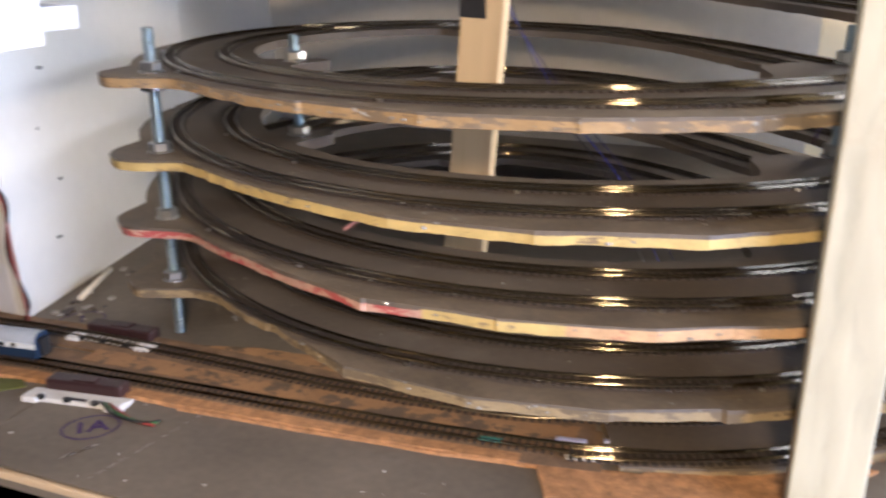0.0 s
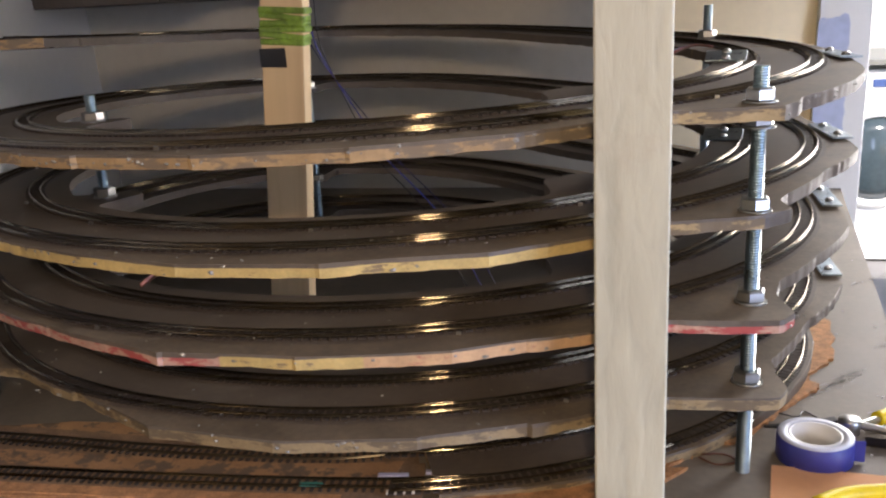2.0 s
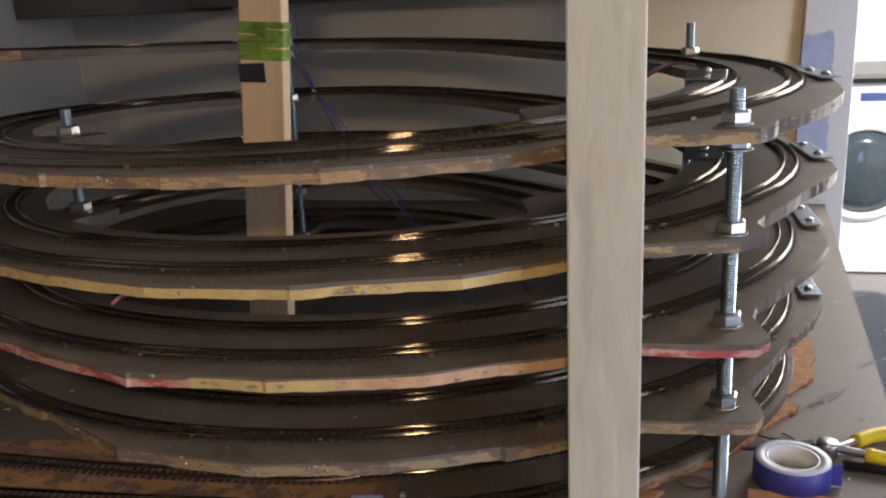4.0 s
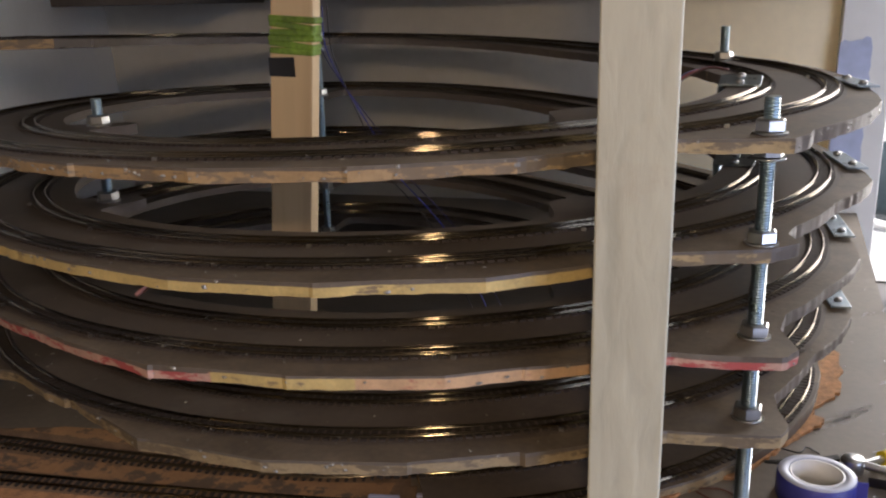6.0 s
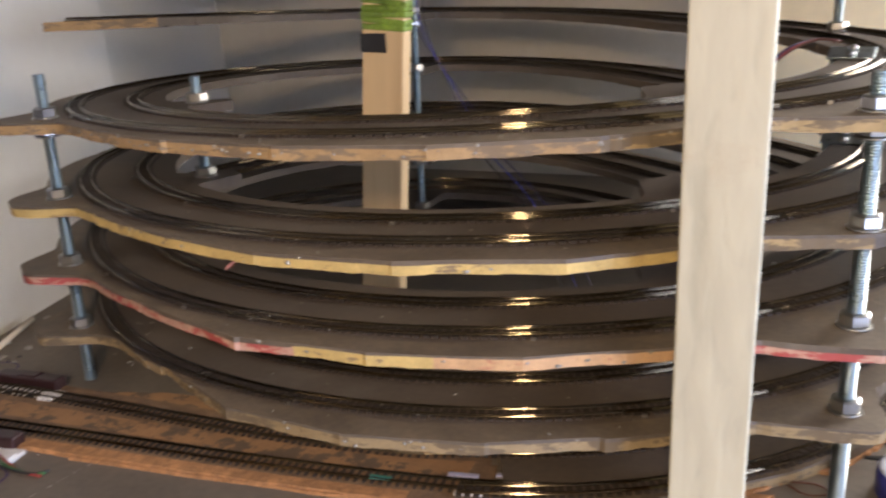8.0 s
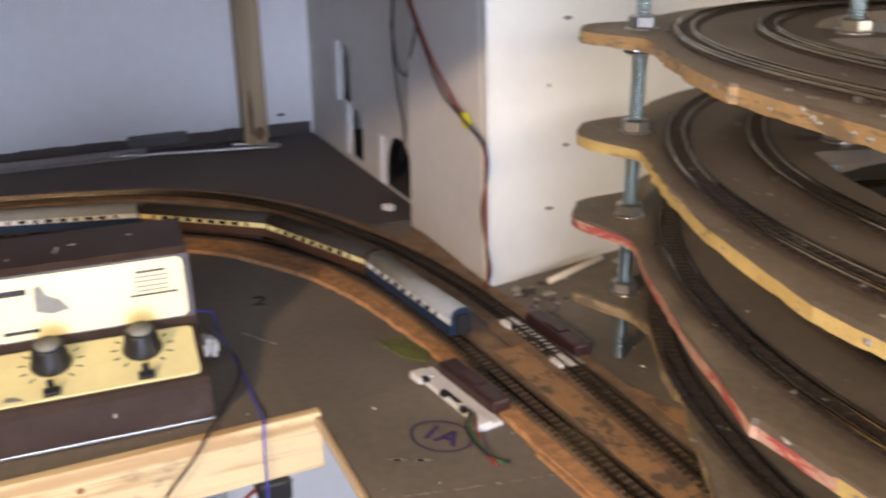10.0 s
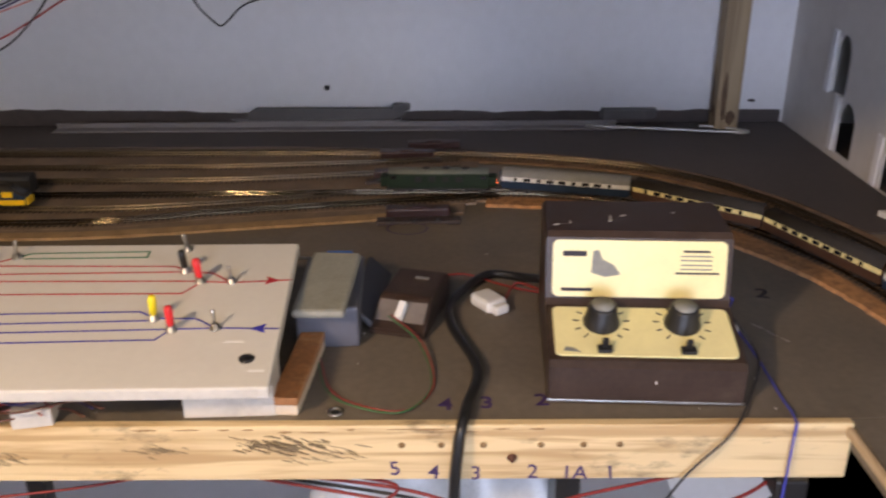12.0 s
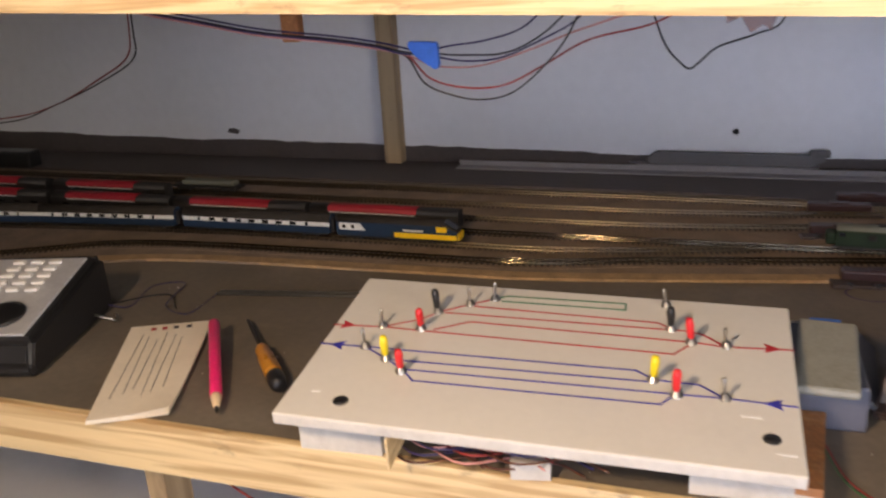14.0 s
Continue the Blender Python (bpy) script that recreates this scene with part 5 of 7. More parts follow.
    for mt, places in levers:
        for x, y in places:
            bm = bmesh.new()
            lathe(bm, [(0.0040, 0.0), (0.0040, 0.0012), (0.0028, 0.0016), (0.0028, 0.0042), (0.0, 0.0045)], 6 if mt is STEEL else 12)
            sw = part("toggle_switch", bm, STEEL, t, "bright steel toggle switch")
            sw.matrix_local = pose(x, y, 0, random.uniform(-10, 10), random.uniform(-8, 8), random.uniform(0, 60))
            b2 = bmesh.new()
            if mt is STEEL:
                lathe(b2, [(0.0009, 0.0), (0.0015, 0.010), (0.0012, 0.0112), (0.0, 0.0115)], 10)
            else:
                lathe(b2, [(0.0016, 0.0), (0.0026, 0.002), (0.0030, 0.012), (0.0022, 0.0155), (0.0, 0.016)], 12)
            part("lever", b2, mt, sw, {RED: "red plastic lever cap", YELLOW: "yellow plastic lever cap", BLACK: "black plastic lever cap"}.get(mt, "")).matrix_local = pose(0, 0, 0.0038)
    for x, y in ((0.0408, 0.0203), (0.307, 0.0302)):
        bm = bmesh.new()
        lathe(bm, [(0.0, 0.0004), (0.0052, 0.0004), (0.0052, 0.0), (0.0, 0.0)][::-1], 20)
        part("hole", bm, BLACK, t, "dark countersunk hole").matrix_local = pose(x, y, 0.0001)
    for x, y, w in ((0.315, 0.018, 0.010), (0.296, 0.050, 0.012), (0.020, 0.028, 0.006)):
        bm = bmesh.new()
        box(bm, (x, y, 0.00015), (w, 0.0022, 0.0003))
        part("scratch", bm, WHITE_PLASTIC, t)


control_panel()
for k in range(22):
    y0, y1 = 0.030 + 0.003 * k, 0.10 + 0.004 * k
    x = -0.412 - 0.006 * (k % 5)
    z = 0.004 + 0.0025 * (k % 8)
    cable("panel_wire", [(x, y0, z), (x + 0.02, (y0 + y1) / 2 - 0.01, z + 0.006), (x - 0.004, (y0 + y1) / 2 + 0.02, z), (x + 0.012, y1, z + 0.004)], 0.0008,
          (WIRE_BROWN, WIRE_VIOLET, WIRE_PINK, WIRE_RED)[k % 4], "thin loose wire under the control panel", "wire", "wires under the panel", 4)
bm = bmesh.new()
box(bm, (0, 0, 0.007), (0.022, 0.026, 0.013), 0.001)
solo("connector_block", bm, FOOT, "grey plastic connector under the control panel", "connector", m=pose(-0.415, 0.128, 0, 0, 0, 10))


# ---- pad, pencil, screwdriver, handset ----
def pad_of_paper():
    t = thing("note_pad", pose(-0.482, -0.215, 0.0, 0, 0, 114), "curled brown-paper note pad with small writing", "note pad")
    for k in range(4):
        bm = bmesh.new()
        nx, ny = 8, 12
        g = [[None] * (ny + 1) for _ in range(nx + 1)]
        for i in range(nx + 1):
            for j in range(ny + 1):
                x, y = (i / nx - 0.5) * (0.068 - 0.012 * (0.5 - j / ny)), (j / ny - 0.5) * 0.168
                curl = 0.005 * max(0, -y / 0.084) ** 4 * (i / nx) ** 2 * (0.4 + k * 0.2)
                z = 0.0006 + 0.0011 * k + curl + 0.0003 * noise.noise((x * 40, y * 40, 0))
                g[i][j] = (bm.verts.new((x + 0.0005 * k, y - 0.0006 * k, z + 0.0009)), bm.verts.new((x + 0.0005 * k, y - 0.0006 * k, z)))
        for i in range(nx):
            for j in range(ny):
                q = (g[i][j], g[i + 1][j], g[i + 1][j + 1], g[i][j + 1])
                bm.faces.new([v[0] for v in q])
                bm.faces.new([v[1] for v in q][::-1])
        ring = [g[i][0] for i in range(nx + 1)] + [g[nx][j] for j in range(1, ny + 1)] + [g[i][ny] for i in range(nx - 1, -1, -1)] + [g[0][j] for j in range(ny - 1, 0, -1)]
        for a, b in zip(ring, ring[1:] + ring[:1]):
            bm.faces.new((a[1], b[1], b[0], a[0]))
        part("sheet", bm, PAPER, t)
    for k, (x, mt) in enumerate(((-0.014, INK_RED), (-0.004, INK_RED), (0.006, INK), (0.018, INK))):
        bm = bmesh.new()
        for q in range(4):
            box(bm, (x + 0.0018 * (q % 2), 0.074 - 0.003 * (q // 2), 0.0052), (0.0026, 0.0016, 0.0006))
        part("ink_bar", bm, mt, t)
    for k in range(6):
        bm = bmesh.new()
        box(bm, (0, 0, 0), (0.0004, 0.118 - 0.012 * (k % 3), 0.0003), m=pose(-0.020 + 0.0075 * k, 0.004, 0.0050, 0, 0, 1.5 * (k % 2)))
        part("ruled_line", bm, INK, t)


pad_of_paper()


pen_a, pen_b = Vector((-0.545, -0.192, 0.0165)), Vector((-0.424, -0.114, 0.0058))
t = thing("pencil", Matrix.Identity(4), "chunky neon pink pencil with a bare wood tip", "pencil")
m = (pen_b - pen_a).to_track_quat("Z", "Y").to_matrix().to_4x4()
m.translation = pen_a
t.matrix_world = m
ln = (pen_b - pen_a).length
bm = bmesh.new()
lathe(bm, [(0.0, 0.0), (0.0046, 0.0), (0.0050, 0.0006), (0.0050, ln * 0.84), (0.0047, ln * 0.845)], 8)
part("barrel", bm, PINK, t)
bm = bmesh.new()
lathe(bm, [(0.0047, ln * 0.845), (0.0044, ln * 0.86), (0.0022, ln * 0.96), (0.0, ln * 0.962)], 12)
part("tip", bm, plain("bare_tip", (0.62, 0.45, 0.27), 0.7), t)
bm = bmesh.new()
lathe(bm, [(0.0022, ln * 0.96), (0.0008, ln), (0.0, ln)], 10)
part("lead", bm, BLACK, t)

sd_a, sd_b = Vector((-0.580, -0.180, 0.0055)), Vector((-0.468, -0.085, 0.0078))
m = (sd_b - sd_a).to_track_quat("Z", "Y").to_matrix().to_4x4()
m.translation = sd_a
t = thing("screwdriver", m, "small screwdriver with translucent amber handle", "screwdriver")
bm = bmesh.new()
lathe(bm, [(0.0, 0.0), (0.0010, 0.0), (0.0019, 0.006), (0.0019, 0.070), (0.0, 0.070)], 8)
part("blade", bm, plain("dark_steel", (0.08, 0.075, 0.07), 0.4, 0.8), t)
bm = bmesh.new()
lathe(bm, [(0.0, 0.069), (0.005, 0.070), (0.0062, 0.075), (0.0054, 0.082), (0.0072, 0.088), (0.0076, 0.122), (0.0070, 0.127)], 24)
for v in bm.verts:
    r2, turn = math.hypot(v.co.x, v.co.y), math.atan2(v.co.y, v.co.x)
    if v.co.z > 0.086:
        v.co.x *= 1 - 0.05 * (1 + math.cos(turn * 6))
        v.co.y *= 1 - 0.05 * (1 + math.cos(turn * 6))
part("handle", bm, ORANGE, t)
bm = bmesh.new()
lathe(bm, [(0.0070, 0.127), (0.0074, 0.133), (0.0070, 0.142), (0.005, 0.147), (0.0, 0.147)], 14)
part("end_cap", bm, BLACK, t)


def handset():
    t = thing("radio_handset", pose(-0.500, -0.372, 0.0, 0, 0, 104), "black and silver desk handset with white keys", "handset")
    bm = bmesh.new()
    prof = [(-0.070, 0.0), (-0.075, 0.012), (-0.066, 0.034), (0.070, 0.058), (0.078, 0.054), (0.080, 0.0)]
    w = 0.110
    l = [bm.verts.new((-w / 2, y, z)) for y, z in prof]
    r = [bm.verts.new((w / 2, y, z)) for y, z in prof]
    bm.faces.new(l)
    bm.faces.new(r[::-1])
    for i in range(len(prof)):
        j = (i + 1) % len(prof)
        bm.faces.new((l[i], r[i], r[j], l[j]))
    bmesh.ops.recalc_face_normals(bm, faces=bm.faces[:])
    bmesh.ops.bevel(bm, geom=bm.edges[:], offset=0.005, segments=3, affect="EDGES")
    part("body", bm, BLACK, t)
    face = pose(0, 0.002, 0.0465, 10.0, 0, 0)
    bm = bmesh.new()
    box(bm, (0, 0, 0), (0.090, 0.126, 0.003), 0.0012)
    fp = part("face_plate", bm, SILVER, t, "silver face plate")
    fp.matrix_local = face
    for i in range(3):
        for j in range(5):
            bm = bmesh.new()
            box(bm, (0, 0, 0), (0.012, 0.0055, 0.003), 0.001)
            k = part("key", bm, WHITE_PLASTIC, fp)
            k.matrix_local = pose(0.012 * (i - 1) * 1.5, 0.012 * j + 0.006, 0.0025)
    bm = bmesh.new()
    lathe(bm, [(0.0, 0.0), (0.018, 0.0), (0.020, 0.001), (0.020, 0.003), (0.016, 0.0035), (0.0, 0.003)], 26)
    part("dial", bm, BLACK, fp, "round black dial").matrix_local = pose(0.012, -0.036, 0.001)


handset()
bm = bmesh.new()
tube(bm, [(-0.636, -0.250, 0.0022), (-0.664, -0.06, 0.0022), (-0.668, 0.05, 0.0022)], 0.0016, 8)
solo("steel_rod", bm, STEEL, "thin bright steel rod lying on the board", "rod")
bm = bmesh.new()
tube(bm, [(-0.644, -0.250, 0.0018), (-0.674, -0.06, 0.0018), (-0.680, 0.30, 0.0018)], 0.0014, 8)
solo("steel_rod", bm, STEEL, "thin bright steel rod lying on the board", "rod")
cable("loose_wire", [(-0.575, -0.34, 0.010), (-0.590, -0.320, 0.002), (-0.640, -0.330, 0.002), (-0.655, -0.300, 0.002), (-0.60, -0.285, 0.002), (-0.587, -0.25, 0.002), (-0.633, -0.248, 0.003)], 0.0005,
      WIRE_VIOLET, "thin blue wire lying on the board")
cable("loose_wire", [(-0.56, -0.345, 0.008), (-0.60, -0.335, 0.002), (-0.625, -0.30, 0.002), (-0.595, -0.27, 0.002)], 0.0007, WIRE_BLACK, "thin black wire lying on the board")
bm = bmesh.new()
tube(bm, smooth_path([(-0.560, -0.335, 0.004), (-0.545, -0.320, 0.012), (-0.552, -0.305, 0.006), (-0.568, -0.318, 0.003)], 6), 0.0012, 6)
solo("wire_clip", bm, STEEL, "bent bright wire clip on the board", "clip")

# ---- along the back wall ----
bm = bmesh.new()
box(bm, (-1.146, 0.245, 0.0075), (0.003, 0.80, 0.009), 0.0006)
box(bm, (-1.136, 0.245, 0.0040), (0.020, 0.80, 0.002), 0.0006)
solo("trunking_strip", bm, GREY_PAINT, "long grey strip lying along the wall", "strip")
bm = bmesh.new()
DARK_STRIP = mat("dark_grey_strip", (0.095, 0.09, 0.09), 0.5, vary=0.15, scale=20, fine=200, bump=0.08)
short = thing("trunking_strip", pose(0, 0, 0), "short dark grey offcut resting on the long strip", "strip")
prism(bm, [(0.120, 0.0135), (0.325, 0.0135), (0.345, 0.022), (0.345, 0.031), (0.322, 0.029), (0.130, 0.030), (0.118, 0.022)], -1.160, -1.149)
bmesh.ops.transform(bm, matrix=Matrix(((0, 0, 1, 0), (1, 0, 0, 0), (0, 1, 0, 0), (0, 0, 0, 1))), verts=bm.verts[:])
part("strip_body", bm, DARK_STRIP, short)
bm = bmesh.new()
prism(bm, [(-1.158, 0.092), (-1.144, 0.110), (-1.142, 0.31), (-1.150, 0.338), (-1.158, 0.338)], 0.0122, 0.0138)
part("strip_lip", bm, GREY_PAINT, short, "paler lower lip")
bm = bmesh.new()
box(bm, (-1.153, 0.338, 0.031), (0.010, 0.026, 0.010), 0.003)
part("strip_end", bm, DARK_STRIP, short)
bm = bmesh.new()
prism(bm, [(-1.160, 0.622), (-1.149, 0.626), (-1.147, 0.690), (-1.153, 0.704), (-1.160, 0.704)], 0.012, 0.027)
bmesh.ops.bevel(bm, geom=bm.edges[:], offset=0.002, segments=2, affect="EDGES")
solo("trunking_strip", bm, bpy.data.materials["dark_grey_strip"], "stub of dark grey strip resting on the long one", "strip")
bm = bmesh.new()
tube(bm, smooth_path([(-1.134, 0.60, 0.0075), (-1.122, 0.68, 0.006), (-1.105, 0.79, 0.005), (-1.098, 0.812, 0.005), (-1.110, 0.820, 0.005), (-1.128, 0.79, 0.005), (-1.134, 0.76, 0.006)], 6), 0.0022, 7)
solo("bent_rod", bm, STEEL, "bright bent wire rod lying along the wall", "rod")
bm = bmesh.new()
lathe(bm, [(0.0, 0.0), (0.0035, 0.0), (0.004, 0.003), (0.0, 0.004)], 10, m=pose(-1.1699, 0.232, 0.056, 0, 90, 0))
solo("wall_plug", bm, BLACK, "small dark nail in the white wall", "nail")
for y, z, s in ((0.842, 0.034, 0.006), (-0.55, 0.045, 0.012)):
    bm = bmesh.new()
    prism(bm, [(-s, -s * 0.3), (s * 0.6, -s * 0.5), (s, 0.0), (0.2 * s, s * 0.3), (-0.7 * s, s * 0.25)], 0.0, 0.0008)
    solo("paint_smear", bm, BOARD_DARK_AND_SHADE, "small dark paint smear on the white wall", "stain", kind="structure", m=pose(-1.170, y, z, 90, 0, 90))

NEARW = -0.56
stem = [(-0.275, 0.296), (-0.22, 0.284), (-0.17, 0.275), (-0.12, 0.266), (-0.062, 0.260), (-0.025, 0.255), (0.003, 0.249)]
fans = ((WIRE_BLACK, [(0.032, 0.226), (0.054, 0.217), (0.076, 0.214), (0.098, 0.219), (0.119, 0.235), (0.138, 0.257), (0.152, 0.285)]),
        (WIRE_RED, [(0.035, 0.229), (0.062, 0.222), (0.092, 0.224), (0.121, 0.238), (0.153, 0.255), (0.199, 0.266), (0.240, 0.290)]),
        (WIRE_BLACK, [(0.040, 0.246), (0.061, 0.245), (0.091, 0.246), (0.115, 0.256), (0.135, 0.272), (0.150, 0.290)]),
        (WIRE_VIOLET, [(0.040, 0.243), (0.064, 0.240), (0.090, 0.243), (0.123, 0.257), (0.143, 0.268), (0.165, 0.290)]),
        (WIRE_PINK, [(0.036, 0.236), (0.070, 0.236), (0.105, 0.246), (0.140, 0.259), (0.180, 0.272), (0.215, 0.290)]),
        (WIRE_VIOLET, [(0.045, 0.250), (0.075, 0.254), (0.105, 0.264), (0.130, 0.290)]))
for k, (mt, fan) in enumerate(fans):
    pts = [(NEARW + 0.0022 * (k % 3), y + 0.001 * k, z + 0.0016 * (k % 4) - 0.002) for y, z in stem] + [(NEARW - 0.004 * k + 0.008, y - 0.012, z + 0.002) for y, z in fan]
    cable("ceiling_wire", pts, 0.0008, mt, "thin wire looped under the upper deck", "wire", "wires under the upper deck")
bm = bmesh.new()
prism(bm, [(-0.013, 0.006), (-0.006, -0.002), (0.008, -0.011), (0.011, -0.008), (0.010, 0.009), (-0.012, 0.010)], -0.003, 0.003)
bmesh.ops.bevel(bm, geom=bm.edges[:], offset=0.0008, segments=2, affect="EDGES")
solo("tape_flag", bm, TAPE_BRIGHT, "bright blue tape holding the wires together", "tape", m=pose(NEARW + 0.003, 0.020, 0.248, 90, 0, 90))
for mt, dz in ((WIRE_RED, 0.0), (WIRE_BLACK, 0.006)):
    cable("ceiling_wire", [(-0.95, -0.545 + dz, 0.310), (-0.95, -0.548 + dz, 0.232), (-0.95, -0.560 + 2 * dz, 0.195), (-0.95, -0.612 + 2 * dz, 0.166), (-0.95, -0.700, 0.128), (-0.95, -0.800, 0.108 - dz), (-0.95, -1.05, 0.09)],
          0.0011, mt, "thin wire hanging by the wall", "wire", "wires under the upper deck")
cable("ceiling_wire", [(-0.74, 0.150, 0.292), (-0.74, 0.164, 0.256), (-0.74, 0.176, 0.227), (-0.74, 0.191, 0.2105), (-0.74, 0.197, 0.208), (-0.74, 0.204, 0.213), (-0.74, 0.219, 0.226), (-0.74, 0.248, 0.236), (-0.74, 0.270, 0.248), (-0.74, 0.275, 0.290)], 0.0010, WIRE_BLACK,
      "thin black wire sagging in a V", "wire", "wires under the upper deck")
cable("ceiling_wire", [(-0.60, 0.275, 0.290), (-0.60, 0.300, 0.272), (-0.60, 0.330, 0.266), (-0.60, 0.360, 0.267), (-0.60, 0.400, 0.272), (-0.60, 0.430, 0.288)], 0.0010, WIRE_BLUE,
      "thin blue wire sagging under the upper deck", "wire", "wires under the upper deck")
bm = bmesh.new()
prism(bm, [(-0.016, 0.012), (-0.013, 0.002), (-0.006, 0.005), (-0.001, -0.003), (0.005, 0.001), (0.009, -0.002), (0.014, 0.012)], -0.0006, 0.0006)
solo("torn_tape", bm, WIRE_BROWN, "scrap of torn dark brown tape under the upper deck", "tape", m=pose(-0.436, 0.247, 0.277, 90, 0, 90))
bm = bmesh.new()
box(bm, (0, 0, 0.027), (0.014, 0.018, 0.056), 0.002)
solo("cable_block", bm, OAK, "small brown cable block under the upper deck", "block", m=pose(-0.70, -0.165, 0.243))

# ---- wires and slots by the box ----
for k, mt in enumerate((WIRE_RED, WIRE_BROWN, WIRE_BLACK)):
    o = 0.0030 * k
    cable("drop_wire", [(-0.735 + o, 0.858 - o, 0.285), (-0.707 + o, 0.859 - o, 0.243), (-0.660 + o, 0.860 - o, 0.192), (-0.617 - o, 0.861 - o, 0.160), (-0.576, 0.861 - o, 0.138 + o), (-0.546 + o, 0.860, 0.121),
                        (-0.544 - o, 0.860, 0.066), (-0.540 + o, 0.861, 0.02), (-0.533 - o, 0.856, 0.002)], 0.0010, mt, "thin wire taped down the white corner", "wire", "wires down the corner")
bm = bmesh.new()
box(bm, (0, 0, 0), (0.014, 0.007, 0.008), 0.002)
solo("tape_wrap", bm, plain("yellow_tape", (0.55, 0.50, 0.03), 0.45), "yellow tape wrapped on the wires", "tape", m=pose(-0.583, 0.8605, 0.142, 0, 45, 0))
cable("drop_wire", [(-0.812, 0.886, 0.282), (-0.812, 0.885, 0.234), (-0.819, 0.886, 0.173), (-0.807, 0.886, 0.124), (-0.792, 0.886, 0.087), (-0.80, 0.884, 0.05)], 0.0011, WIRE_BLACK, "thin black wire hanging in the alcove", "wire", "wires down the corner")
cable("drop_wire", [(-0.820, 0.885, 0.20), (-0.80, 0.882, 0.160), (-0.765, 0.878, 0.150), (-0.73, 0.868, 0.168), (-0.69, 0.861, 0.215)], 0.0011, WIRE_BLACK, "thin black wire looped beside the corner", "wire", "wires down the corner")
for x, z, w, h in ((-1.032, 0.116, 0.014, 0.078), (-0.998, 0.046, 0.014, 0.070), (-0.874, 0.034, 0.014, 0.060)):
    bm = bmesh.new()
    box(bm, (0, 0.0015, 0), (w, 0.003, h), 0.001)
    solo("slot_trim", bm, WALL_WHITE, "roughly cut white trim beside a hole in the wall", "trim", m=pose(x, 0.8865, z, 0, 4, 0), kind="structure")
for k in range(26):
    bm = bmesh.new()
    s = random.uniform(0.002, 0.007)
    a = random.random()
    px, py = -0.53 - 0.10 * a * 0.3, 0.875 + 0.13 * a
    prism(bm, [(s * math.cos(q) * random.uniform(0.6, 1.2), s * math.sin(q) * random.uniform(0.4, 1.0)) for q in (0, 1, 2.1, 3.2, 4.1, 5.2)], 0.0, 0.0016)
    if k < 22:
        solo("plaster_crumb", bm, PLASTER if k % 3 else BOARD_DARK_AND_SHADE, "crumb of broken plaster at the foot of the box", "debris", "plaster crumbs", m=pose(px + random.uniform(0, 0.05), py, 0.0, 0, 0, random.uniform(0, 360)))
    else:
        bm.free()
bm = bmesh.new()
tube(bm, [(-0.525, 0.915, 0.003), (-0.548, 0.985, 0.006)], 0.003, 8)
solo("wood_scrap", bm, PAPER, "pale stick lying at the foot of the box", "scrap")
bm = bmesh.new()
prism(bm, [(-0.007, -0.003), (0.005, -0.005), (0.007, 0.002), (-0.002, 0.005)], 0.0, 0.006)
solo("paper_scrap", bm, WHITE_PLASTIC, "white scrap lying by the alcove", "scrap", m=pose(-0.775, 0.858, 0.0031, 0, 0, 30))

# screws in the white side of the box
for k in range(9):
    y = 0.93 + 0.02 * (k % 2)
    z = 0.06 + 0.055 * k
    bm = bmesh.new()
    lathe(bm, [(0.0, 0.0), (0.0016, 0.0), (0.0018, 0.0004), (0.0, 0.0007)], 10)
    bmesh.ops.scale(bm, vec=(1.0, 2.6 - k % 3, 1.0), verts=bm.verts[:])
    bmesh.ops.transform(bm, verts=bm.verts[:], matrix=pose(-0.541 - 0.185 * (y - 0.866) - LEAN * z + 0.0005, y, z, 0, 90, -10))
    solo("wall_screw", bm, SLATE, "small dark screw head in the white board", "screw", "wall screws")


# ---- point motors ----
P_DARK = plain("dirty_dark_plastic", (0.045, 0.032, 0.030), 0.6)

def point_motor(x, y, yaw, label, base=None):
    t = thing("point_motor", pose(x, y, 0.0, 0, 0, yaw), label, "point motor")
    bm = bmesh.new()
    box(bm, (0, -0.008, 0.0018), (0.088, 0.016, 0.0036), 0.001)
    box(bm, (-0.036, -0.014, 0.0030), (0.014, 0.012, 0.005), 0.001)
    box(bm, (0.036, -0.014, 0.0030), (0.014, 0.012, 0.005), 0.001)
    part("base", bm, base or WHITE_PLASTIC, t, "" if base else "chipped white plastic base")
    bm = bmesh.new()
    box(bm, (0, 0.006, 0.0065), (0.068, 0.015, 0.011), 0.002)
    box(bm, (0.0, 0.006, 0.0125), (0.020, 0.010, 0.0016), 0.0004)
    part("coil_case", bm, plain("dark_maroon_plastic", (0.035, 0.014, 0.014), 0.4), t, "dark maroon coil case")
    for k in range(3):
        bm = bmesh.new()
        box(bm, (-0.028 + 0.024 * k, -0.0155, 0.0048), (0.005, 0.004, 0.003))
        part("terminal", bm, BLACK, t)
    bm = bmesh.new()
    box(bm, (0.0, -0.012, 0.0040), (0.020, 0.003, 0.0005))
    part("number_bar", bm, INK, t)


